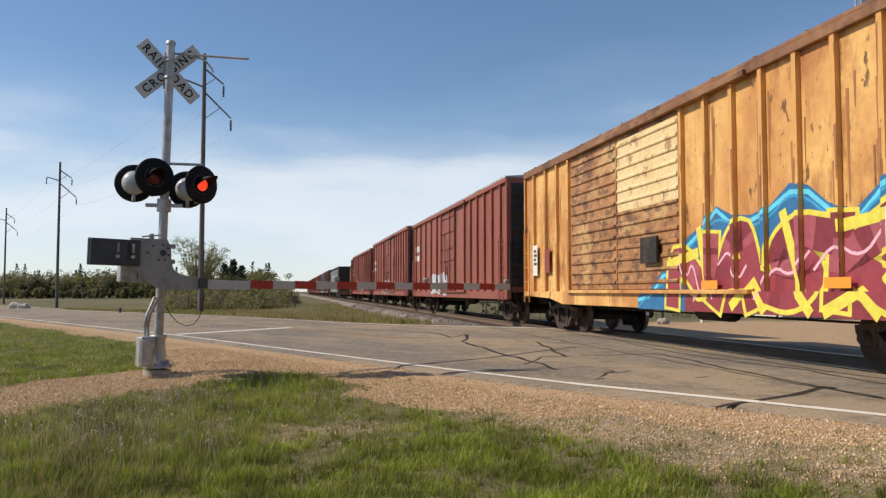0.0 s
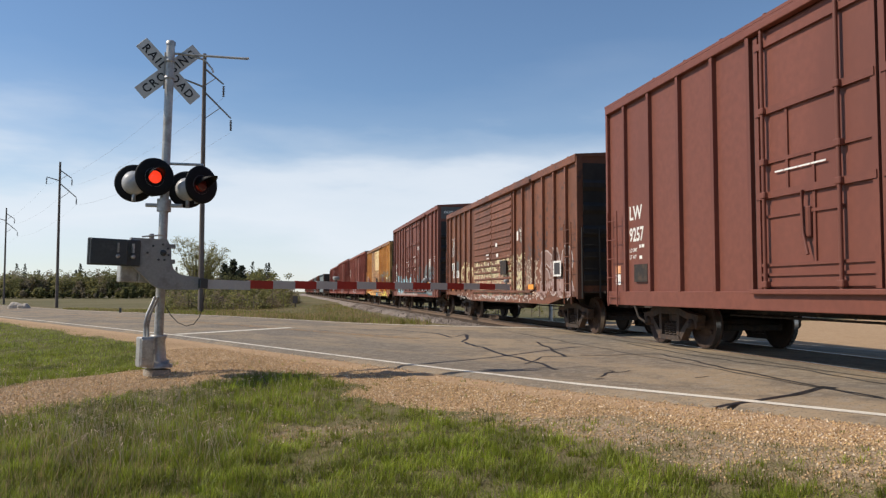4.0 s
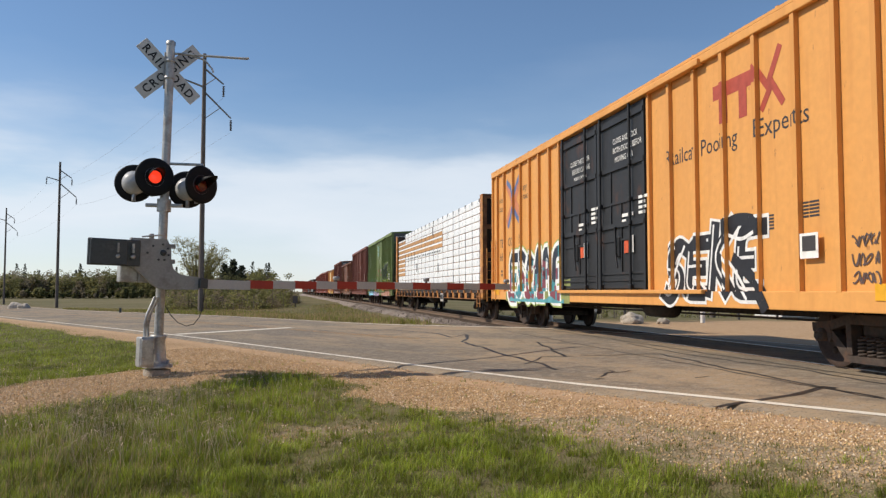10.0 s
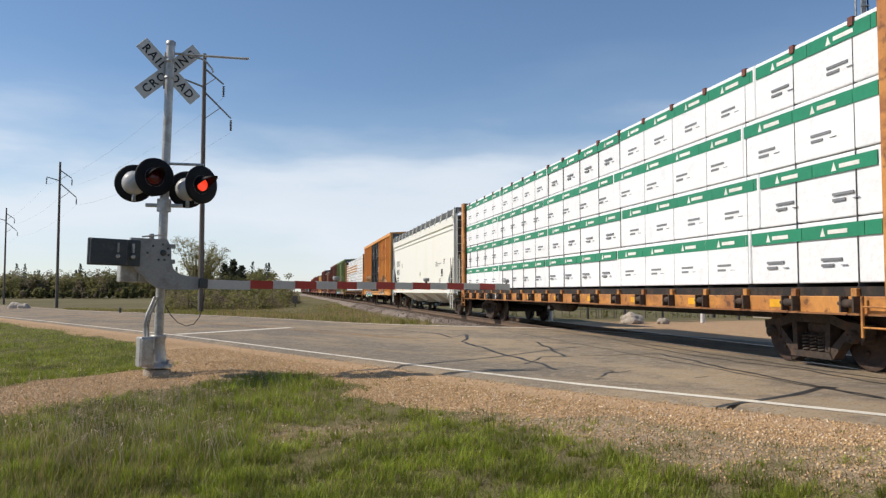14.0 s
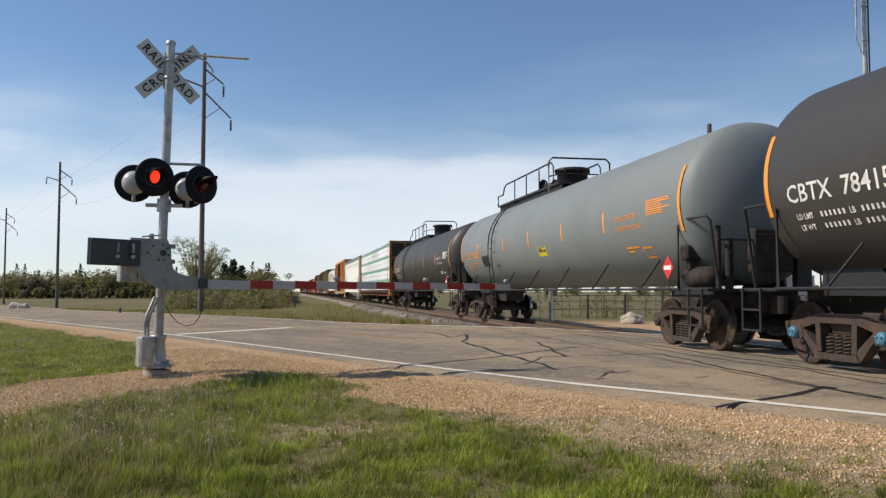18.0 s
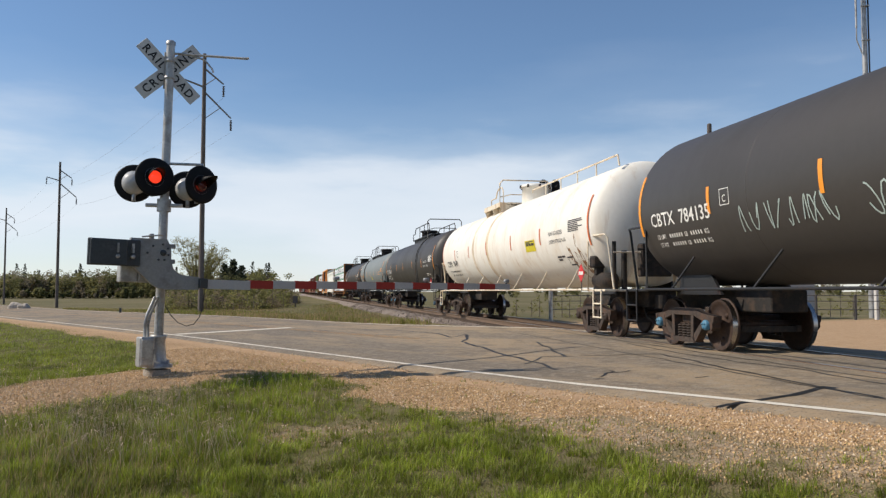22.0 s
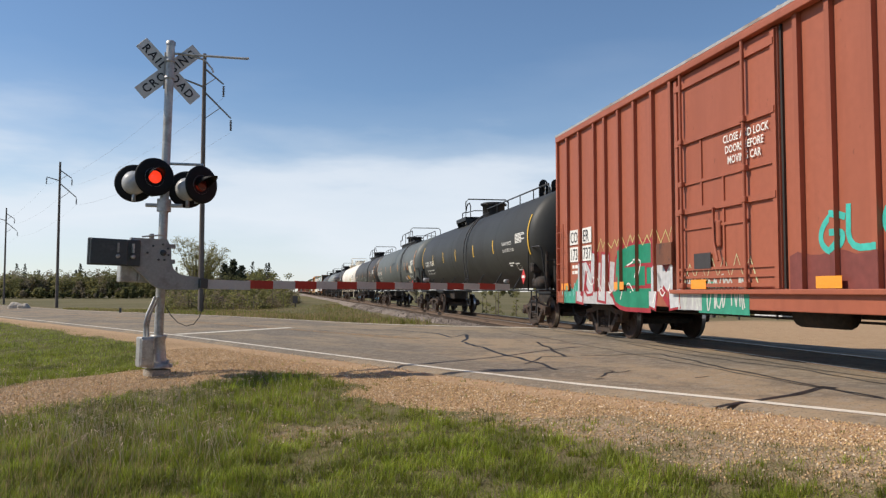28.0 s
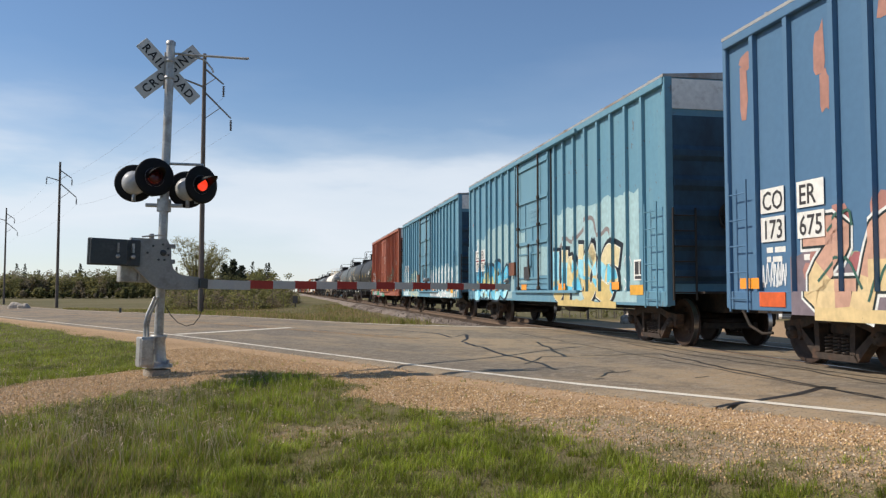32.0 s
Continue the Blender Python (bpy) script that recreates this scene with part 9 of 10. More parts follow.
piece(c, "ESCAPE", 2.05, 6.95, 0.74, 2.22, [(0.16, 0.02, 0, [(9, (0.36, 0.44, 0.12))]), (0.115, 0, 0, [(9, (0.80, 0.80, 0.76))]), (0.0, 0, 0, [(0.16, (0.26, 0.055, 0.075)), (0.34, (0.05, 0.27, 0.32)), (0.50, (0.24, 0.06, 0.08)), (0.60, (0.06, 0.30, 0.35)), (9, (0.022, 0.032, 0.05))])], 71, 0.145, 0.06, 0.10, 2, rise=0.02, label="sprayed letters with a white rim")
spots_on(c, 2.3, 6.8, 0.9, 1.9, 40, 0.03, 0.07, [(0.06, 0.30, 0.35), (0.26, 0.055, 0.075), (0.50, 0.62, 0.64)], 75, 5.2, "teal and maroon sprayed dots")
wash(c, 2.2, 7.2, 0.76, 0.86, 0.04, (0.10, 0.34, 0.38), 76, 5.6, "teal sprayed foot")
for i, tx in enumerate(("CLOSE THIS DOOR", "BEFORE CLOSING", "MAIN DOOR")):
    write(c, tx, place(c, 7.75 + 0.12 * i), 4.1 - i * 0.2, 0.12, W, y=1.604, squeeze=0.85)
for i, tx in enumerate(("CLOSE AND LOCK", "BOTH DOORS BEFORE", "MOVING CAR")):
    write(c, tx, place(c, 10.35 + 0.1 * (i == 2)), 4.2 - i * 0.2, 0.12, W, y=1.604, squeeze=0.85)
for q in (8.4, 10.9):
    plate(c, place(c, q + 0.2), place(c, q), 1.85, 2.1, ink((0.65, 0.10, 0.03)), y=1.606)
    plate(c, place(c, q + 0.45), place(c, q + 0.22), 1.85, 2.2, W, y=1.606)
    bars(c, place(c, q - 0.1), 2.6, [[0.3, 0.2], [0.2]], 0.07, W, y=1.606)
    bars(c, place(c, q + 0.7), 2.9, [[0.4], [0.3], [0.35], [0.3]], 0.06, W, y=1.606)
red_mark = ink((0.40, 0.07, 0.04))
sh = Shape()
stroke(sh, [(place(c, 14.40), 4.32), (place(c, 15.55), 4.32)], 0.12)
stroke(sh, [(place(c, 14.65), 4.27), (place(c, 14.65), 3.82)], 0.11)
stroke(sh, [(place(c, 15.20), 4.27), (place(c, 15.20), 3.82)], 0.11)
stroke(sh, [(place(c, 15.55), 4.42), (place(c, 15.90), 4.02), (place(c, 15.70), 3.77)], 0.06)
stroke(sh, [(place(c, 16.15), 4.57), (place(c, 15.90), 4.17), (place(c, 16.20), 3.77)], 0.06)
lay_on_side(c, sh, 1, red_mark, "emblem", "dark red emblem")
write(c, "Railcar Pooling", place(c, 12.75), 3.36, 0.28, K, squeeze=0.95)
write(c, "Experts", place(c, 15.55), 3.36, 0.28, K, squeeze=1.0)
piece(c, "SEKE", 12.6, 15.7, 0.86, 2.02, [(0.055, 0, 0, [(9, (0.78, 0.77, 0.73))]), (0.0, 0, 0, [(9, (0.02, 0.02, 0.024))]), (-0.105, -0.05, 0.04, [(0.75, (0.76, 0.75, 0.72)), (9, (0.02, 0.02, 0.024))])], 72, 0.13, 0.14, 0.16, 2, rise=0.03, label="black and white sprayed letters")
lines_on(c, [[(12.75, 1.0), (13.0, 1.5), (13.3, 1.85)], [(13.5, 0.95), (13.7, 1.3), (14.0, 1.1)], [(14.5, 1.7), (14.9, 1.4), (15.3, 0.95)], [(14.75, 1.95), (15.1, 1.85), (15.4, 1.95)]], 0.03, (0.76, 0.75, 0.72), 6.6, "white sprayed lines")
lines_on(c, [[(14.6, 2.1), (15.0, 2.2), (15.5, 2.12), (15.6, 2.0)], [(14.9, 1.55), (15.5, 1.2), (15.75, 0.84)]], 0.10, (0.022, 0.022, 0.026), 6, "black sprayed flourish")
bars(c, place(c, 15.6), 2.15, [[0.12, 0.2]] * 5, 0.028, K)
bars(c, place(c, 16.6), 2.25, [[0.12, 0.2]] * 5, 0.028, K)
plate(c, place(c, 17.0), place(c, 16.62), 1.5, 1.84, W, y=1.606)
plate(c, place(c, 16.95), place(c, 16.68), 1.6, 1.8, K, y=1.613)
plate(c, place(c, 18.5), place(c, 18.0), 0.95, 1.15, ink((0.85, 0.42, 0.02)), y=1.606)
plate(c, place(c, 0.95), place(c, 0.35), 0.95, 1.15, ink((0.85, 0.42, 0.02)), y=1.606)
for z_, sd_ in ((1.68, 73), (1.45, 77), (1.22, 78)):
    scrawl(c, 17.55, 18.1, z_ - 0.07, z_ + 0.08, (0.12, 0.08, 0.07), sd_, 5, 0.011)

# sills of the two lumber cars
for c, num in ((beam_one, "8769"), (beam_two, "8694")):
    half = 23.1 / 2
    plate(c, half - 6.0, half - 3.65, 0.80, 0.985, P["black"], y=1.562, label="black painted patch")
    write(c, "TTZX", half - 3.85, 0.815, 0.16, W, y=1.57, fat=0.004, squeeze=0.95)
    write(c, num, half - 5.0, 0.815, 0.16, W, y=1.57, fat=0.004, squeeze=0.95)
    for k in range(7):
        plate(c, half - 6.75 - 2.38 * k, half - 6.3 - 2.38 * k, 0.84, 0.95, ink((0.80, 0.40, 0.02)), y=1.562, thick=0.004, name="reflector", label="amber reflector")
plate(beam_one, -4.4, -3.75, 0.62, 0.98, ink((0.50, 0.47, 0.42)), y=1.60, thick=0.02, name="card_holder", label="pale card holder frame")
plate(beam_one, -4.33, -4.1, 0.72, 0.92, K, y=1.622)
plate(beam_one, -4.05, -3.82, 0.72, 0.92, K, y=1.622)

# hopper
def hw(text, x, z, h, sq=1.0):
    return write(hopper_car, text, x, z, h, ink((0.06, 0.06, 0.065)), y=1.535, squeeze=sq)


hh = 19.9 / 2
hw("AOKX", hh - 1.45, 2.62, 0.38)
hw("90069", hh - 1.45, 2.08, 0.38)
bars(hopper_car, hh - 1.6, 1.85, [[0.15, 0.25, 0.35], [0.12, 0.25, 0.35]], 0.09, K, y=1.535)
faint = ink((0.42, 0.41, 0.37))
bars(hopper_car, hh - 10.6, 2.05, [[0.10, 0.14, 0.1], [0.2, 0.12], [0.12, 0.16, 0.1], [0.1, 0.12]], 0.035, faint, y=1.535)
bars(hopper_car, hh - 15.3, 2.42, [[0.12, 0.16, 0.12], [0.2, 0.1, 0.24, 0.16, 0.2, 0.14, 0.2], [0.14, 0.22, 0.12, 0.2]], 0.05, faint, y=1.535)
bars(hopper_car, hh - 17.3, 2.48, [[0.12, 0.1, 0.14], [0.14, 0.12], [0.1, 0.16]], 0.05, faint, y=1.535)
bars(hopper_car, hh - 16.2, 1.62, [[0.12, 0.1, 0.14]] * 3, 0.04, faint, y=1.535)
plate(hopper_car, hh - 17.15, hh - 16.72, 1.72, 2.12, P["white"], y=1.535, thick=0.004, label="white data plate with dark fields")
for x0_, x1_, z0_, z1_ in ((16.75, 16.91, 1.86, 2.09), (16.94, 17.12, 1.86, 2.09), (16.75, 17.12, 1.75, 1.83)):
    plate(hopper_car, hh - x1_, hh - x0_, z0_, z1_, K, y=1.540, thick=0.003)
for q in (0.75, 4.4, 7.6, 13.2, 16.9):
    plate(hopper_car, hh - q - (0.9 if q in (0.75, 16.9) else 0.45), hh - q, 1.13, 1.25, P["reflector"], y=1.581, thick=0.004, name="reflector")
for q in (3.7, 9.6):
    plate(hopper_car, hh - q - 0.15, hh - q, 1.45, 1.6, ink((0.75, 0.55, 0.05)), y=1.535)
plate(hopper_car, hh - 4.0, hh - 3.75, 2.5, 2.75, K, y=1.535)
plate(hopper_car, hh - 3.97, hh - 3.78, 2.53, 2.72, P["cream"], y=1.542)

# brick-red and blue cars
for c, n1, n2, body in ((red_car, "173", "737", "red"), (blue_one, "173", "725", "blue"), (blue_two, "173", "704", "blue"), (blue_three, "173", "675", "blue")):
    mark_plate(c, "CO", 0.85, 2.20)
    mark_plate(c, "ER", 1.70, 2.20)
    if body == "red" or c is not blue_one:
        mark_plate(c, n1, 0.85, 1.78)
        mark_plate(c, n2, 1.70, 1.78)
    else:
        write(c, n1, place(c, 0.9), 1.86, 0.27, K, y=1.54, squeeze=0.85)
        write(c, n2, place(c, 1.75), 1.82, 0.27, K, y=1.54, squeeze=0.85)
    bars(c, place(c, 0.95), 1.62, [[0.15, 0.25], [0.1, 0.22]], 0.08, W)
    bars(c, place(c, 1.8), 1.62, [[0.35], [0.35]], 0.08, W)
    side_tape(c, step=3.3, start=0.35)
    pa, pz = (13.78, 1.42) if c is red_car else (14.66, 1.28)
    plate(c, place(c, pa + 0.50), place(c, pa), pz, pz + 0.42, W, y=1.540, label="white data plate with dark fields")
    for x0_, x1_ in ((0.05, 0.23), (0.27, 0.45)):
        plate(c, place(c, pa + x1_), place(c, pa + x0_), pz + 0.12, pz + 0.38, K, y=1.546, thick=0.003)
    plate(c, place(c, pa + 0.45), place(c, pa + 0.05), pz + 0.03, pz + 0.09, K, y=1.546, thick=0.003)
    if c is not red_car:
        door_notice(c, (("CLOSE AND LOCK", 0), ("DOORS BEFORE", 0.05), ("MOVING CAR", 0.12)), 7.75, 3.32, 0.09, ink((0.21, 0.38, 0.46)))
        plate(c, place(c, pa + 0.55), place(c, pa - 0.05), 0.99, 1.19, ink((0.75, 0.38, 0.05)), y=1.606, thick=0.004, label="orange notice")
    plate(c, place(c, 6.35), place(c, 5.75), 1.55, 1.95, P["rusty"], y=1.606, thick=0.05, name="tack_board", label="rusty tack board")
    sh = Shape()
c = red_car
silver, leaf_ink, blood = (0.52, 0.52, 0.52), (0.015, 0.24, 0.13), (0.36, 0.03, 0.04)
wash(c, 1.5, 4.0, 0.78, 1.7, 0.25, (0.48, 0.47, 0.46), 85, 0.8, "silver sprayed field")
wash(c, 3.8, 5.4, 0.78, 1.6, 0.3, leaf_ink, 88, 1.0, "green sprayed field")
piece(c, "NI", 1.5, 3.5, 0.78, 1.98, [(0.07, 0, 0, [(9, blood)]), (0.0, 0, 0, [(9, silver)])], 81, 0.19, 0.08, 0.10, 2, label="silver sprayed letters with a red rim")
piece(c, "E", 3.7, 5.3, 0.76, 2.0, [(0.09, 0, 0, [(9, blood)]), (0.0, 0, 0, [(9, leaf_ink)])], 82, 0.19, 0.12, 0.05, 2.4, label="green sprayed letter")
piece(c, "M", 5.3, 6.5, 0.76, 1.7, [(0.05, 0, 0, [(9, blood)]), (0.0, 0, 0, [(9, (0.58, 0.58, 0.58))])], 89, 0.17, 0.0, 0.05, 2.2, label="silver sprayed letter")
lines_on(c, [[(1.8, 1.7), (2.2, 1.1), (2.5, 1.5), (2.9, 0.95)], [(3.1, 1.4), (3.4, 0.95), (3.7, 1.2)], [(4.0, 0.9), (4.2, 1.3), (4.5, 1.05)], [(5.5, 0.85), (5.7, 1.2), (5.9, 0.9), (6.1, 1.25)], [(4.2, 1.6), (4.9, 1.75), (4.7, 1.35)]], 0.016, (0.78, 0.76, 0.70), 6, "thin white sprayed lines")
lines_on(c, [[(2.3, 1.3), (2.6, 1.1)], [(3.5, 1.0), (3.8, 1.5)], [(5.8, 1.1), (6.1, 0.85)], [(1.75, 1.0), (1.9, 1.5)]], 0.06, blood, 5, "red sprayed strokes")
spikes(c, 2.6, 6.5, 1.95, 0.30, 21, 0.016, (0.66, 0.62, 0.24), 84, 5)
spikes(c, 6.7, 8.9, 1.25, 0.40, 13, 0.016, (0.60, 0.62, 0.36), 184, 5)
wash(c, 0.45, 1.5, 0.78, 1.25, 0.25, (0.05, 0.32, 0.22), 83, 1, "green sprayed patch")
spikes(c, 0.4, 1.5, 0.95, 0.4, 9, 0.02, (0.30, 0.62, 0.58), 185, 2, "turquoise sprayed spikes")
wash(c, 6.45, 7.3, 0.74, 1.2, 0.2, (0.50, 0.49, 0.48), 186, 1, "silver sprayed patch")
wash(c, 7.2, 8.7, 0.70, 1.15, 0.15, (0.04, 0.28, 0.18), 187, 1, "green sprayed patch")
scrawl(c, 6.5, 8.7, 0.74, 1.35, (0.60, 0.62, 0.56), 188, 9, 0.016, 3, "thin white sprayed lines")
piece(c, "GLOP", 10.2, 12.5, 1.52, 2.12, [(0, 0, 0, [(9, (0.06, 0.46, 0.38))])], 80, 0.045, 0.05, 0.06, 2, rise=0.045, label="turquoise sprayed letters")
lines_on(c, [[(12.72, 2.55), (12.68, 1.98)], [(13.0, 2.68), (12.92, 2.0)], [(12.66, 1.86), (12.66, 1.80)], [(12.90, 1.88), (12.90, 1.82)]], 0.04, (0.06, 0.46, 0.38), 2, "turquoise sprayed marks", 0)
wash(c, 9.6, 15.8, 1.06, 1.55, 0.10, (0.22, 0.062, 0.05), 189, 0.6, "darker overpainted field")
door_notice(c, (("CLOSE AND LOCK", 0), ("DOORS BEFORE", 0.05), ("MOVING CAR", 0.12)), 8.05, 3.42, 0.12, W)
plate(c, place(c, 7.62), place(c, 7.08), 1.44, 1.70, K, y=1.606, label="black notice plate")
bars(c, place(c, 14.45), 3.0, [[0.12, -0.15, 0.12, 0.10]] * 9, 0.05, W)
for q, zz in ((14.6, 1.15), (14.6, 1.35)):
    plate(c, place(c, q + 0.55), place(c, q), zz, zz + 0.17, P["reflector"] if zz > 1.2 else W, y=1.606)
c = blue_one

wash(c, 2.3, 6.2, 0.82, 1.8, 0.2, (0.36, 0.53, 0.55), 7, 1, "thin pale blue overpainted field")
wash(c, 0.45, 2.35, 0.82, 2.12, 0.10, (0.62, 0.76, 0.78), 1, 1, "pale blue overpainted patch")
wash(c, 9.55, 15.9, 0.82, 2.15, 0.18, (0.46, 0.61, 0.63), 2, 1, "pale grey-blue overpainted field")
wash(c, 9.75, 11.3, 0.82, 1.55, 0.16, (0.62, 0.68, 0.69), 3, 2, "white sprayed letters, running")
wash(c, 13.9, 15.4, 0.82, 2.1, 0.12, (0.58, 0.66, 0.66), 4, 2, "white sprayed patch")
wash(c, 14.6, 15.9, 0.82, 1.35, 0.2, (0.74, 0.72, 0.62), 5, 3, "cream sprayed patch")
wash(c, 9.7, 14.0, 0.82, 1.0, 0.08, (0.66, 0.70, 0.70), 6, 2, "white sprayed foot")
piece(c, "OTEK", 2.5, 5.5, 0.84, 2.1, [(0.03, 0, 0, [(9, (0.68, 0.60, 0.30))]), (-0.03, 0, 0, [(9, (0.40, 0.56, 0.55))])], 86, 0.13, 0.04, 0.12, 2, label="cream outlined sprayed letters")
piece(c, "WVI", 9.55, 11.25, 0.92, 2.05, [(0.0, 0, 0, [(0.6, (0.82, 0.83, 0.82)), (9, (0.74, 0.78, 0.79))])], 87, 0.16, 0.0, 0.12, 3, taper=0.8, label="white sprayed letters")
piece(c, "OSER", 11.2, 14.6, 0.86, 2.15, [(0.03, 0, 0, [(9, (0.84, 0.85, 0.83))]), (-0.02, 0, 0, [(9, (0.48, 0.62, 0.64))])], 187, 0.15, 0.08, 0.2, 4, label="white outlined sprayed letters")
lines_on(c, [[(12.9, 1.92), (13.7, 1.9), (14.2, 2.2)], [(11.5, 1.5), (12.0, 2.0), (12.6, 1.9), (12.2, 1.3), (12.7, 0.82)], [(13.2, 0.85), (13.6, 1.5), (14.1, 1.9)], [(11.4, 2.0), (11.6, 1.2), (11.9, 1.0)]], 0.03, (0.84, 0.85, 0.83), 6, "white sprayed lines")
c = blue_two
for a, b, zt, sd in ((1.0, 2.6, 2.95, 188), (2.6, 5.9, 3.22, 89), (9.9, 14.9, 3.1, 90)):
    wash(c, a, b, 0.84, zt, 0.07, (0.36, 0.52, 0.53), sd, 1, "pale overpainted field")
wash(c, 6.5, 7.4, 1.2, 2.8, 0.08, (0.34, 0.51, 0.53), 189, 1, "pale overpainted door patch")
wash(c, 8.4, 9.3, 1.5, 2.3, 0.08, (0.34, 0.51, 0.53), 190, 1, "pale overpainted door patch")
cyan, deep = (0.13, 0.52, 0.70), (0.04, 0.27, 0.46)
piece(c, "BARBS", 1.0, 5.5, 0.78, 1.98, [(0.085, 0.05, 0.02, [(9, (0.012, 0.02, 0.035))]), (0.0, 0, 0, [(0.20, (0.40, 0.74, 0.82)), (0.5, cyan), (0.62, (0.62, 0.55, 0.22)), (0.85, cyan), (9, deep)])], 91, 0.17, 0.06, 0.08, 4, label="light blue sprayed letters with a black rim")
spots_on(c, 1.2, 5.4, 0.85, 1.8, 26, 0.025, 0.06, [(0.62, 0.80, 0.84), (0.62, 0.55, 0.22)], 191, 6.2, "pale sprayed dots")
tan_ink = (0.66, 0.50, 0.20)
lines_on(c, [[(10.2, 2.2), (10.6, 2.45), (11.0, 2.25), (11.5, 2.4), (11.9, 2.55), (12.1, 2.8), (12.5, 2.75), (12.6, 2.4), (12.9, 2.3), (13.3, 2.5), (13.5, 2.2)]], 0.05, (0.24, 0.20, 0.19), 2, "brown sprayed smoke")
piece(c, "UNOS", 9.75, 13.9, 0.76, 2.12, [(0.10, 0.06, 0.03, [(9, (0.012, 0.016, 0.024))]), (0.02, 0, 0, [(9, (0.78, 0.76, 0.66))]), (0.0, 0, 0, [(0.28, tan_ink), (0.42, cyan), (0.55, (0.74, 0.60, 0.30)), (0.75, (0.30, 0.66, 0.78)), (9, (0.72, 0.62, 0.36))])], 92, 0.20, 0.05, 0.10, 4, label="cream and blue sprayed letters with a black rim")
wash(c, 10.2, 13.9, 0.70, 0.86, 0.05, tan_ink, 192, 7.2, "tan sprayed foot")
lines_on(c, [[(14.2, 1.9), (14.3, 1.5), (14.4, 1.85), (14.55, 1.6)], [(14.25, 1.4), (14.5, 1.2), (14.35, 1.1)], [(0.95, 2.75), (1.1, 3.0), (1.25, 2.7), (1.05, 2.55)], [(1.0, 2.5), (1.3, 2.9)], [(0.4, 2.6), (0.55, 2.8), (0.5, 2.5)]], 0.018, (0.80, 0.82, 0.82), 4, "white handwriting")
plate(c, place(c, 7.75), place(c, 7.2), 1.40, 1.78, K, y=1.606, label="black notice plate")
plate(c, place(c, 2.3), place(c, 0.9), 2.06, 2.22, ink((0.30, 0.06, 0.06)), y=1.535, label="dull red band")
sh = Shape()
add_outline(sh, [(place(c, 0.75), 3.55), (place(c, 0.55), 3.75), (place(c, 0.35), 3.55), (place(c, 0.55), 3.35)])
lay_on_side(c, sh, 2, ink((0.55, 0.06, 0.05)), "sticker", "small red diamond sticker")
c = blue_three
skin = (0.62, 0.36, 0.26)
wash(c, 1.6, 6.2, 0.74, 1.5, 0.3, (0.20, 0.16, 0.18), 194, 1, "dull violet sprayed haze")
spots_on(c, 1.9, 6.2, 1.2, 2.15, 30, 0.06, 0.18, [(0.40, 0.14, 0.14), (0.30, 0.40, 0.26), (0.46, 0.22, 0.18)], 195, 1.4, "dull red and green sprayed haze")
piece(c, "ZAKR", 1.75, 6.1, 0.78, 2.05, [(0.075, 0, 0, [(9, (0.80, 0.80, 0.76))]), (0.035, 0, 0, [(9, (0.02, 0.03, 0.03))]), (0.0, 0, 0, [(0.25, (0.74, 0.56, 0.30)), (0.8, skin), (9, (0.56, 0.32, 0.24))])], 93, 0.19, 0.10, 0.12, 3, label="pink and cream sprayed letters")
lines_on(c, [[(2.1, 1.2), (2.6, 1.6), (2.9, 1.1)], [(3.1, 0.95), (3.35, 1.5), (3.5, 1.0)], [(2.3, 1.85), (2.7, 2.15), (2.75, 1.9)]], 0.02, (0.05, 0.13, 0.10), 7, "dark green sprayed lines")
wash(c, 2.1, 6.1, 0.68, 0.84, 0.02, (0.74, 0.56, 0.28), 196, 6.4, "cream sprayed foot")
plate(c, place(c, 1.48), place(c, 0.86), 0.84, 1.05, ink((0.68, 0.12, 0.03)), y=1.606, label="orange-red reflector")
scrawl(c, 0.85, 1.4, 1.12, 1.5, (0.70, 0.72, 0.72), 197, 6, 0.012, 3, "white handwriting")
sh = Shape()
for q, zz, w_, h_ in ((0.45, 4.2, 0.10, 0.4), (2.2, 4.3, 0.1, 0.35), (2.3, 3.7, 0.08, 0.25), (0.5, 4.6, 0.15, 0.12), (3.4, 4.5, 0.12, 0.2)):
    add_outline(sh, blob(place(c, q), zz, w_, h_, rng, 0.35, 11))
lay_on_side(c, sh, 0.6, ink((0.40, 0.20, 0.15)), "rust_patch", "orange-red bare patches")

# cars far ahead carry pale lettering
for cr, fr, ln in train:
    if fr > 30 and cr.name in car_plan:
        bars(cr, car_plan[cr.name][0] - 0.9, 3.2, [[0.35, 0.35], [0.3, 0.4]], 0.3, W)
        wild_letters(cr, 4.0 + (fr * 7) % 5, 8.0 + (fr * 7) % 5, 0.95, 1.9, [(0.5, 0.5, 0.5), (0.35, 0.42, 0.5), (0.6, 0.6, 0.6)], int(fr), n=4, rim=0.02, label="faded sprayed letters")

# ---- markings on the tanks ----
OR, PL = P["reflector"], P["white"]


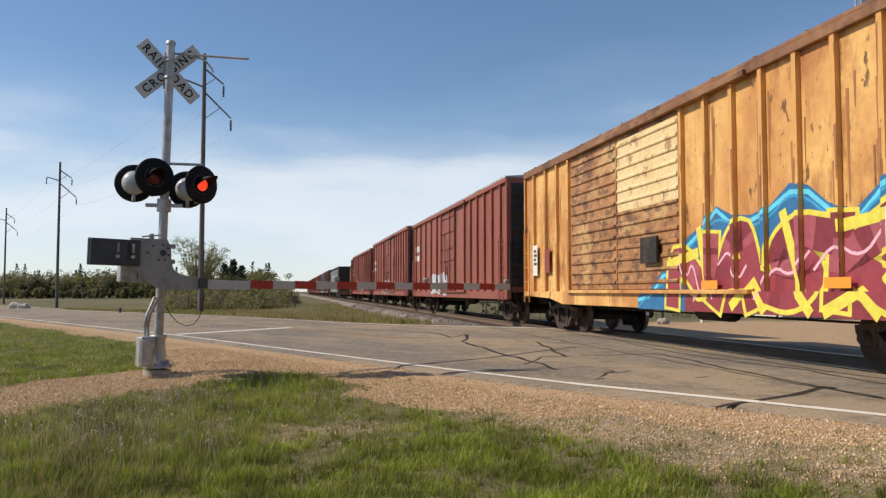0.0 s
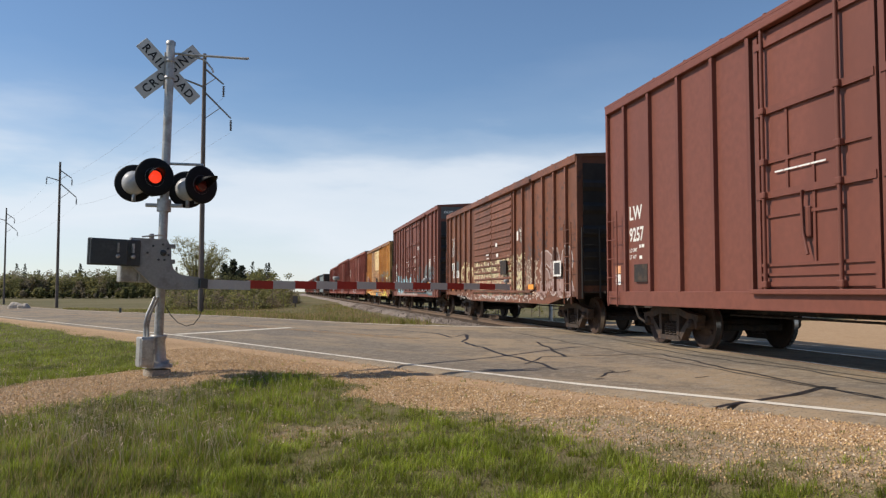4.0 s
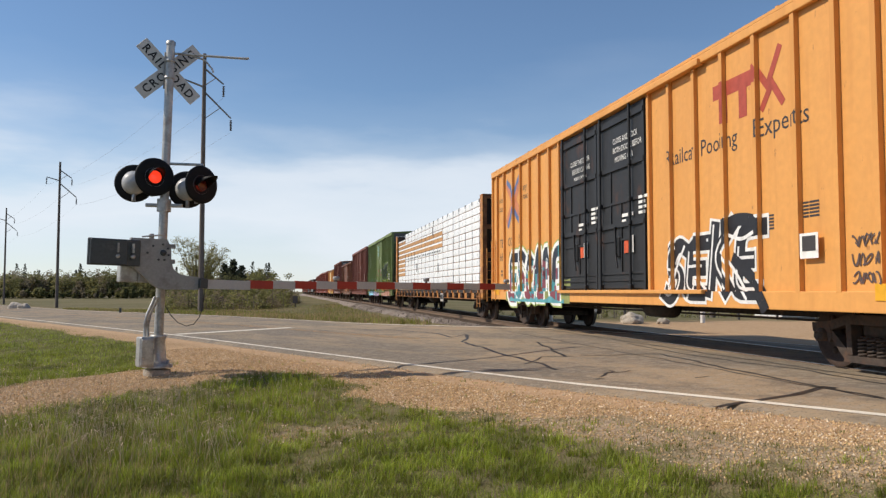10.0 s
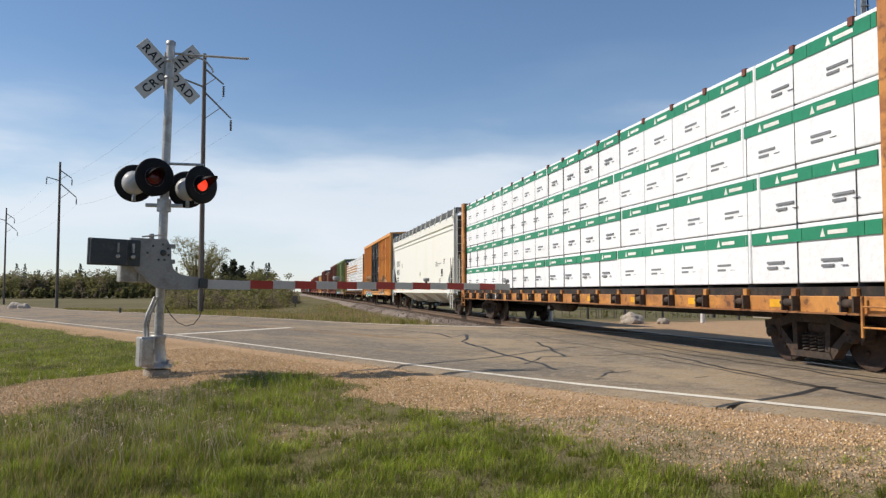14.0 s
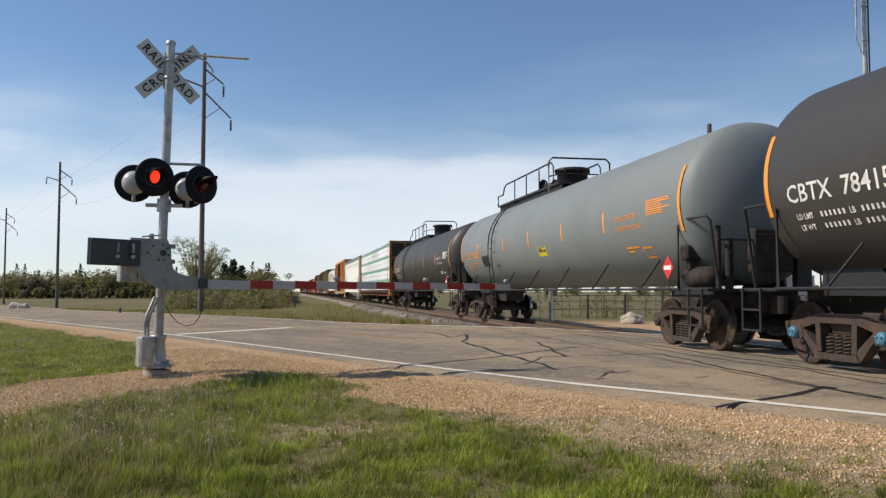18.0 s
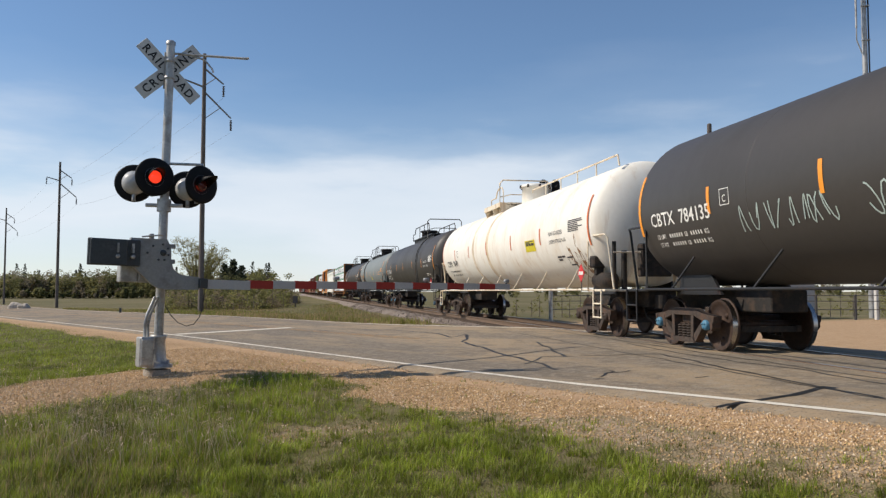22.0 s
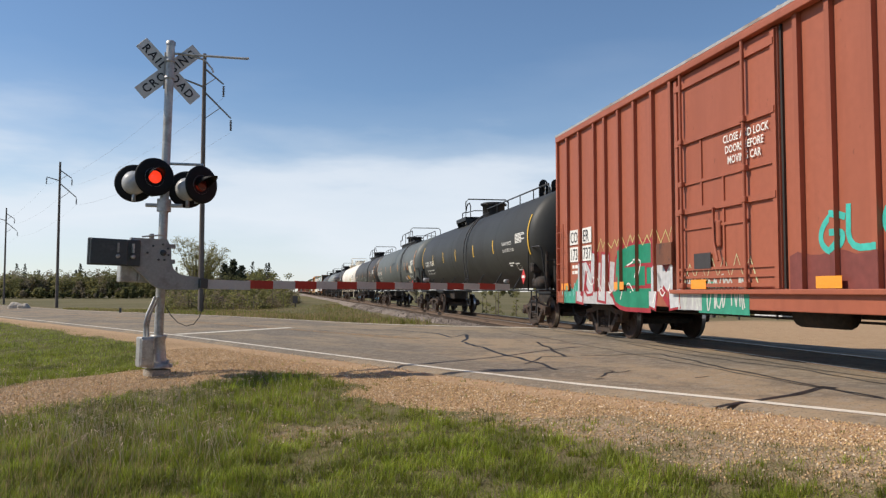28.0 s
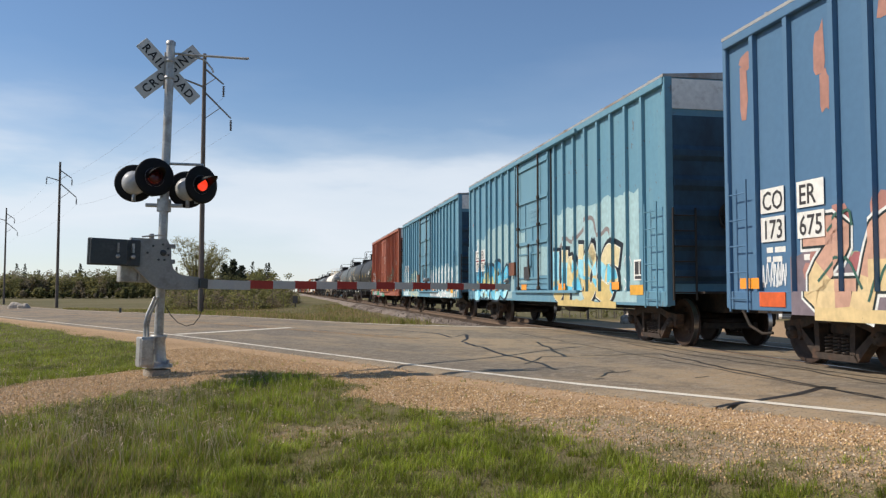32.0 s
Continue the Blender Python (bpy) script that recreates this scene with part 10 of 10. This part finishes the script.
def mark_tank(car, name, num, ink_mat, bar_at, table=None, odor=True, bars_z=(2.36, 2.82), tape=None, start=0.45, wide=1.0, foot=2.30):
    half = car["seam"]
    X = lambda a: half - a
    tape = tape or OR
    for q in (0.0, 2 * half):
        band(car, X(q), 2.15, 3.35, tape, label="orange reflector band")
    for q in bar_at:
        band(car, X(q), bars_z[0], bars_z[1], tape, label="orange reflector band")
    tank_write(car, name + "  " + num, X(start), foot, 0.25, ink_mat, wide, fat=0.004)
    for k, (lead, z) in enumerate((("LD LMT", foot - 0.24), ("LT WT", foot - 0.39))):
        tank_write(car, lead, X(start + 0.1), z, 0.085, ink_mat, 0.85, fat=0.002)
        tank_bars(car, X(start + 0.60), z + 0.005, [[0.042] * 6], 0.075, ink_mat)
        tank_write(car, "LB", X(start + 1.16), z, 0.085, ink_mat, 0.85, fat=0.002)
        tank_bars(car, X(start + 1.38), z + 0.005, [[0.042] * 5], 0.075, ink_mat)
        tank_write(car, "KG", X(start + 1.86), z, 0.085, ink_mat, 0.85, fat=0.002)
    tank_bars(car, X(2.98), 2.72, [[0.28]], 0.012, ink_mat)
    tank_bars(car, X(2.98), 2.46, [[0.28]], 0.012, ink_mat)
    for q in (2.98, 3.248):
        tank_bars(car, X(q), 2.46, [[0.012]], 0.26, ink_mat)
    tank_write(car, "C", X(3.06), 2.51, 0.12, ink_mat, 0.9)
    if odor:
        tank_write(car, "NON-ODORIZED", X(2 * half - 2.9), 2.55, 0.11, ink_mat, 0.9)
        tank_write(car, "LIQUEFIED PETROLEUM GAS", X(2 * half - 2.9), 2.34, 0.10, ink_mat, 0.72)
    tank_bars(car, X(2 * half - 1.35), 2.82, [[0.22, 0.3, 0.18, 0.2], [1.0], [0.2, 0.1, 0.2, 0.12], [0.2, 0.12, 0.15, 0.2], [1.0], [0.15, 0.2, 0.12, 0.2], [0.2, 0.1, 0.16, 0.2]], 0.026, ink_mat, "data_table")
    tank_bars(car, X(2 * half - 2.6), 1.95, [[0.3, 0.25], [0.3]], 0.05, ink_mat)
    tank_bars(car, X(2 * half - 1.9), 1.92, [[0.42], [0.04, -0.3, 0.04], [0.04, -0.3, 0.04], [0.42]], 0.045, ink_mat)


mark_tank(tanks[0], "CBTX", "784167", PL, (2.6, 5.3, 8.3, 11.8, 15.2))
mark_tank(tanks[1], "UTLX", "951556", OR, (2.9, 6.4, 9.2, 12.1, 14.9), start=0.8)
mark_tank(tanks[2], "CBTX", "784159", PL, (2.62, 5.5, 8.4, 12.1, 15.3))
mark_tank(tanks[3], "CRPX", "9649", P["dark_mark"], (2.6, 5.2, 8.0, 11.2, 14.2), tape=ink((0.62, 0.16, 0.05)), start=0.85, wide=1.15, foot=2.12)
mark_tank(tanks[4], "CBTX", "784135", PL, (2.62, 5.5, 8.4, 12.1, 15.3))
mark_tank(tanks[5], "GATX", "35968", PL, (2.6, 5.6, 8.4, 11.9, 15.0, 16.2), odor=False, start=0.62, wide=1.1)
mark_tank(tanks[6], "GATX", "71651", PL, (3.0, 5.6, 8.3, 11.6, 14.6), tape=ink((0.85, 0.52, 0.04)), start=0.85, wide=1.12)


def tank_patch(car, q, z, w, h, mat, name="notice", label=""):
    sh = Shape()
    n = 4
    vs = []
    for i in range(n + 1):
        vs += [(0, h * i / n, 0), (w, h * i / n, 0)]
    sh.add(vs, [(2 * i, 2 * i + 1, 2 * i + 3, 2 * i + 2) for i in range(n)])
    return part(name, bend_on_tank(sh.mesh(name), car["seam"] - q, z, 1.513), mat, car, label)


yellow_note = ink((0.72, 0.60, 0.03))
tank_patch(tanks[1], 3.3, 1.95, 0.95, 0.42, P["black"], label="black painted patch")
tank_patch(tanks[1], 9.95, 2.05, 0.7, 0.27, yellow_note, label="yellow notice")
tank_patch(tanks[3], 12.75, 2.22, 0.95, 0.34, yellow_note, label="yellow notice")
for tk, q, z, w_ in ((tanks[1], 10.0, 2.27, 0.6), (tanks[3], 12.83, 2.50, 0.8)):
    tank_bars(tk, tk["seam"] - q, z, [[w_ * 0.9], [w_ * 0.5]], 0.022, K)
    tank_bars(tk, tk["seam"] - q - 0.02, z - 0.11, [[w_ * 0.28, w_ * 0.24, w_ * 0.32]], 0.07, K)
tank_patch(tanks[4], 11.7, 1.78, 0.85, 0.26, ink((0.85, 0.50, 0.02)), label="orange notice")
tank_patch(tanks[5], 16.75, 2.12, 0.95, 0.46, ink((0.62, 0.58, 0.46)), label="cream patch")
tank_patch(tanks[5], 15.45, 2.18, 1.1, 0.42, P["black"], label="black painted patch")
tank_patch(tanks[5], 14.4, 1.78, 0.6, 0.22, ink((0.55, 0.45, 0.42)), label="pale red notice")
tank_patch(tanks[5], 15.35, 1.80, 0.6, 0.26, ink((0.72, 0.36, 0.03)), label="orange notice")
tank_patch(tanks[5], 14.6, 1.55, 0.55, 0.2, ink((0.50, 0.36, 0.34)), label="pale red notice")
for k in range(4):
    rng2 = random.Random(100 + k)
    sh = Shape()
    for i in range(8):
        c0 = 3.6 + k * 2.75 + i * 0.28
        fa, fb, pa, pb = rng2.choice((0.5, 1, 1)), rng2.choice((1, 1.5, 2)), rng2.uniform(0, 6.3), rng2.uniform(0, 6.3)
        pts = [(c0 + 0.12 * math.sin(fa * k2 * 0.5 + pa), 0.21 + 0.21 * math.sin(fb * k2 * 0.5 + pb)) for k2 in range(10)]
        flat = Shape()
        stroke(flat, pts, 0.012)
        k0 = len(sh.v)
        sh.v += [(x, z, 0) for x, _, z in flat.v]
        sh.f += [tuple(i2 + k0 for i2 in f) for f in flat.f]
        sh.smooth += [False] * len(flat.f)
    tagged(part("spray_paint", bend_on_tank(sh.mesh("scrawl"), tanks[4]["seam"], 2.0, 1.516), ink((0.42, 0.50, 0.46)), tanks[4], "thin white sprayed scrawl"), kind="stuff")
# placards at the rear ends
red_sign = ink((0.60, 0.04, 0.04))
for tk in tanks:
    x = -tk["seam"] + 0.45
    holder = part("placard", Shape().prism([(x - 0.22, 1.50), (x, 1.72), (x + 0.22, 1.50), (x, 1.28)], 1.50, 1.512, "y"), red_sign, tk, "red diamond hazard placard")
    part("placard_band", Shape().box(x - 0.14, x + 0.14, 1.513, 1.517, 1.46, 1.54), PL, holder)
    part("placard_post", Shape().box(x - 0.02, x + 0.02, 1.49, 1.50, 1.08, 1.5), P["black"], holder)
stain = paint("rust_runs", (0.30, 0.15, 0.06), (0.45, 0.3, 0.15), 0.5, 2, 3)
rng3 = random.Random(200)
for q0, n, z0, tall in ((16.9, 9, 1.5, 0.45),):
    sh = Shape()
    for i in range(n):
        pts = blob(rng3.uniform(-0.6, 0.6), rng3.uniform(0.0, 0.35), rng3.uniform(0.03, 0.12), tall * rng3.uniform(0.5, 1.2), rng3, 0.35, 10)
        k0 = len(sh.v)
        sh.v += [(x, z + 0.2, 0) for x, z in pts]
        sh.f.append(tuple(range(k0, k0 + len(pts))))
        sh.smooth.append(False)
    tagged(part("rust_run", bend_on_tank(sh.mesh("rust_run"), tanks[3]["seam"] - q0, z0, 1.5155), stain, tanks[3], "brown rust runs"), kind="stuff")

# ---- grass and loose gravel near the camera ----
def blade_sheet(name, spots, mat, label, category, parent=None):
    """spots: rows of x, y, z, length, width, heading, lean."""
    a = np.array(spots)
    n = len(a)
    x, y, z, ln, wd, hd, le = a.T
    sx, sy = -np.sin(hd) * wd / 2, np.cos(hd) * wd / 2
    bx, by = np.cos(hd) * le * ln, np.sin(hd) * le * ln
    up = ln * np.sqrt(np.maximum(0.05, 1 - le ** 2))
    v = np.empty((n, 5, 3))
    v[:, 0] = np.stack([x - sx, y - sy, z], 1)
    v[:, 1] = np.stack([x + sx, y + sy, z], 1)
    v[:, 2] = np.stack([x + bx * 0.35 + sx * 0.8, y + by * 0.35 + sy * 0.8, z + up * 0.6], 1)
    v[:, 3] = np.stack([x + bx * 0.35 - sx * 0.8, y + by * 0.35 - sy * 0.8, z + up * 0.6], 1)
    v[:, 4] = np.stack([x + bx, y + by, z + up], 1)
    me = bpy.data.meshes.new(name)
    me.vertices.add(5 * n)
    me.vertices.foreach_set("co", v.reshape(-1))
    me.loops.add(7 * n)
    i = np.arange(n)[:, None] * 5
    me.loops.foreach_set("vertex_index", (i + np.array([0, 1, 2, 3, 3, 2, 4])).reshape(-1))
    me.polygons.add(2 * n)
    me.polygons.foreach_set("loop_start", (np.arange(n)[:, None] * 7 + np.array([0, 4])).reshape(-1))
    me.update(calc_edges=True)
    me.validate()
    me.materials.append(mat)
    ob = new(name, me)
    if parent:
        ob.parent = parent
        return ob
    return tagged(ob, label, category, kind="stuff")


grass_green = thin_leaf(material("grass_green", (0.205, 0.222, 0.038), rough=0.6, vary=0.55, grain=2, island=True, spec=0.3))
grass_fresh = thin_leaf(material("grass_fresh", (0.265, 0.310, 0.036), rough=0.55, vary=0.5, grain=2, island=True, spec=0.3))
grass_dry = thin_leaf(material("grass_dry", (0.36, 0.27, 0.14), rough=0.8, vary=0.4, grain=2, island=True, spec=0.2), 0.45)


def grow_grass():
    rng = random.Random(31)
    green, fresh, dry = [], [], []
    for _ in range(34000):                                   # tufts: blades spread out from one root
        d = 4.8 + 11.2 * rng.random() ** 1.2
        x, y = rng.uniform(-0.63, 0.63) * d, d
        p = Q.x * x + Q.y * y
        if p > EDGE - 0.6:
            continue
        g, bare = gravel_at(x, y), dirt_at(x, y)
        n1 = noise.noise(Vector((x * 0.6, y * 0.6, 20)))
        n2 = noise.noise(Vector((x * 2.1, y * 2.1, 30)))
        n3 = noise.noise(Vector((x * 6.0, y * 6.0, 33)))
        keep = (1 - g) ** 1.6 * (0.78 - 0.34 * smooth(-0.6, 0.8, x) - 0.22 * smooth(1.0, 3.2, x) + 0.5 * n1 + 0.6 * n2 + 0.45 * n3) * (1 - 0.86 * bare)
        if rng.random() > max(keep, 0.01 if g > 0.5 else 0.05):
            continue
        left = smooth(-1.2, -3.0, x) * smooth(11.5, 9.5, y)
        thin = max(bare, g)
        size = (0.62 + 0.5 * n1 + 0.5 * n2 + rng.uniform(0, 0.55)) * (1 - 0.45 * thin) + 0.25 * left
        size = min(1.35, max(0.35, size * (1 - 0.25 * smooth(-1.0, 0.6, x))))
        mood = 0.62 + 0.6 * n1 + 0.45 * n2 + rng.gauss(0, 0.22) - 0.18 * left - 0.3 * thin
        rows = fresh if mood > 0.42 else (green if mood > 0.0 or rng.random() < 0.6 else dry)
        tilt, way = rng.uniform(0, 0.45), rng.uniform(0, math.tau)
        for _ in range(rng.randint(7, 15)):
            a, r = rng.uniform(0, math.tau), 0.045 * rng.random() ** 0.7
            bx, by = x + r * math.cos(a), y + r * math.sin(a)
            hd = a + rng.gauss(0, 0.6) if rng.random() > tilt else rng.gauss(way, 0.5)
            row = [bx, by, ground_z(bx, by) - 0.006, rng.uniform(0.05, 0.145) * size, rng.uniform(0.0035, 0.0085), hd, min(0.96, max(0.03, rng.gauss(0.52, 0.27)))]
            if rng.random() < 0.06 + 0.05 * left + 0.2 * thin:
                row[3] *= 1.15 + 0.5 * left
                row[4] *= 0.7
                dry.append(row)
            else:
                rows.append(row)
    for _ in range(11000):                                   # thinner growth all round the tripod
        a, d = rng.uniform(0, math.tau), 11.0 * math.sqrt(rng.random())
        x, y = d * math.cos(a), d * math.sin(a)
        if (y > 4.7 and abs(x) < 0.63 * y) or math.hypot(x, y) < 0.5 or Q.x * x + Q.y * y > EDGE - 0.6:
            continue
        thin = max(gravel_at(x, y), dirt_at(x, y))
        if rng.random() < thin:
            continue
        rows = fresh if noise.noise(Vector((x * 0.6, y * 0.6, 20))) > -0.1 else green
        for _ in range(8):
            hd = rng.uniform(0, math.tau)
            rows.append([x + 0.05 * math.cos(hd), y + 0.05 * math.sin(hd), ground_z(x, y) - 0.006, rng.uniform(0.05, 0.12), rng.uniform(0.006, 0.012), hd, rng.uniform(0.2, 0.85)])
    for _ in range(70000):                                   # flat thatch and single blades between the tufts
        d = 4.8 + 11.2 * rng.random() ** 1.2
        x, y = rng.uniform(-0.63, 0.63) * d, d
        if Q.x * x + Q.y * y > EDGE - 0.7:
            continue
        g, bare = gravel_at(x, y), dirt_at(x, y)
        if rng.random() < g * 1.2 or rng.random() < 0.6 * bare:
            continue
        row = [x, y, ground_z(x, y) - 0.003, rng.uniform(0.03, 0.10), rng.uniform(0.003, 0.007), rng.uniform(0, math.tau), rng.uniform(0.72, 0.985)]
        (dry if rng.random() < 0.26 else green).append(row)
    for _ in range(110000):                                  # the verge beyond the pad
        d = 13.5 + 40 * rng.random() ** 1.7
        x, y = rng.uniform(-0.64, -0.30) * d, d
        p = Q.x * x + Q.y * y
        if p > EDGE - 0.8 or rng.random() < gravel_at(x, y) * 1.5:
            continue
        n2 = noise.noise(Vector((x * 0.8, y * 0.8, 30)))
        row = [x, y, ground_z(x, y) - 0.01, rng.uniform(0.05, 0.12 + 0.08 * n2), rng.uniform(0.005, 0.011), rng.gauss(9 * n2, 1.0), min(0.9, abs(rng.gauss(0.5, 0.25)))]
        (fresh if rng.random() < 0.55 + n2 * 0.6 else green).append(row)
    verge_dry, verge_green = [], []
    for _ in range(60000):                                   # rough verge and field past the road
        u, out = rng.uniform(16, 90), 0.5 + 26 * rng.random() ** 1.5
        p = EDGE + 2 * LANE + out
        x, y = R.x * u + Q.x * p, R.y * u + Q.y * p
        gap = TRACK - (N.x * x + N.y * y)
        if gap < 3.3:
            continue
        row = [x, y, ground_z(x, y) - 0.02, rng.uniform(0.10, 0.30), rng.uniform(0.012, 0.03), rng.uniform(0, math.tau), min(0.9, abs(rng.gauss(0.3, 0.25)))]
        (verge_dry if rng.random() < 0.50 + 0.5 * noise.noise(Vector((x * 0.08, y * 0.08, 2))) else verge_green).append(row)
    blade_sheet("grass", green, grass_green, "short mown green grass blades", "grass")
    blade_sheet("fresh_grass", fresh, grass_fresh, "lush fresh green grass blades", "grass")
    blade_sheet("dry_grass", dry, grass_dry, "dry straw-coloured grass blades", "grass")
    blade_sheet("verge_grass", verge_green, grass_green, "rough green verge grass past the road", "grass")
    blade_sheet("dry_verge_grass", verge_dry, grass_dry, "dry tall verge grass past the road", "grass")


grow_grass()


def seed_heads():
    """Tall dry stems with drooping heads by the signal's pad."""
    rng = random.Random(63)
    sh = Shape()
    for _ in range(720):
        d = rng.uniform(6.8, 11.4)
        x = rng.gauss(-0.40, 0.11) * d
        y = d
        g = ground_z(x, y)
        h, a = rng.uniform(0.22, 0.46), rng.uniform(0, math.tau)
        b = rng.uniform(0.05, 0.14)
        tip = Vector((x + b * math.cos(a), y + b * math.sin(a), g + h))
        end = tip + Vector((0.07 * math.cos(a), 0.07 * math.sin(a), -0.02))
        for p0, p1, w0, w1 in ((Vector((x, y, g)), tip, 0.0010, 0.0008), (tip, end, 0.0042, 0.0016)):
            s = Vector((1, 0, 0)) * w0
            t = Vector((1, 0, 0)) * w1
            sh.add([p0 - s, p0 + s, p1 + t, p1 - t], [(0, 1, 2, 3)])
    tagged(part("seed_grass", fast_mesh("seed_grass", sh), seed_mat), "tall dry grass stems with pale seed heads", "grass", kind="stuff")


seed_mat = thin_leaf(material("pale_seed_heads", (0.66, 0.50, 0.37), rough=0.8, vary=0.25, grain=2, island=True, spec=0.2), 0.5)
seed_heads()

gravel_stone = material("gravel_stone", (0.54, 0.365, 0.19), rough=0.9, vary=0.3, grain=14, island=True, spec=0.25)
gravel_pale = material("gravel_pale_stone", (0.68, 0.54, 0.38), rough=0.85, vary=0.3, grain=14, island=True, spec=0.25)


def spread_gravel():
    rng = random.Random(12)
    spots = []
    while len(spots) < 30000:
        d = 5.0 + 14.0 * rng.random() ** 1.3
        x, y = rng.uniform(-0.62, 0.62) * d, d
        p = Q.x * x + Q.y * y
        if p > EDGE - 0.36 or rng.random() > max(gravel_at(x, y) * (1.0 if p < EDGE - 1.05 else 0.15), 0.3 * dirt_at(x, y)):
            continue
        spots.append(Vector((x, y, ground_z(x, y) + 0.003)))
    it = iter(spots[:25000])
    tagged(part("gravel", fast_mesh("gravel", scatter_stones(25000, lambda r: next(it), 0.005, 0.018)), gravel_stone), "loose tan gravel stones", "gravel", kind="stuff")
    it2 = iter(spots[25000:])
    tagged(part("pale_gravel", fast_mesh("pale_gravel", scatter_stones(5000, lambda r: next(it2), 0.005, 0.018)), gravel_pale), "loose pale gravel stones", "gravel", kind="stuff")


spread_gravel()


# ---- what moves ----
def travelled(t):
    """How far the train has gone by t seconds; it slows a little."""
    return 12.091 * t - 0.63756 * t * t / 32 + 0.27652 * t ** 3 / 1024


def share_keys(ob, source):
    """Further wheelsets turn with the first one."""
    ob.rotation_mode = "QUATERNION"
    ob.animation_data_create()
    ob.animation_data.action = source.animation_data.action
    ob.animation_data.action_slot = source.animation_data.action_slot


def motions():
    for car, front, length in train:
        rows = []
        for t in (0, 4, 8, 12, 16, 20, 24, 28, 32):
            p = N * TRACK + D * (front + travelled(t) - length / 2)
            rows.append((t, Matrix.Translation(p) @ FACE))
        walk(car, rows)
    for sets, e in ((front_wheelsets, 0.89), (rear_wheelsets, -0.89)):
        rows = []
        for i in range(32 * FPS + 1):
            t = i / FPS
            rows.append((t, Matrix.Translation((e, 0, 0.46)) @ Matrix.Rotation(travelled(t) / 0.457, 4, "Y")))
        walk(sets[0], rows)
        for ob in sets[1:]:
            share_keys(ob, sets[0])
    # the lamps take turns: each lens drum shows its lit or its dark face
    for lens, phase in ((lens_left, 0), (lens_right, 1)):
        rows, turn = [(0, pose(0, 0, 0, 0, 0, 180 if phase == 0 else 0))], 180 if phase == 0 else 0
        k = 0
        while 0.15 + 0.59425 * k < 31.9:
            t = round((0.15 + 0.59425 * k) * FPS) / FPS
            for j in range(4):
                rows.append((t + (j - 1.5) / FPS + 0.5 / FPS, pose(0, 0, 0, 0, 0, turn + 60 * j)))
            turn += 180
            k += 1
        rows.append((32, pose(0, 0, 0, 0, 0, turn)))
        walk(lens, rows)


motions()
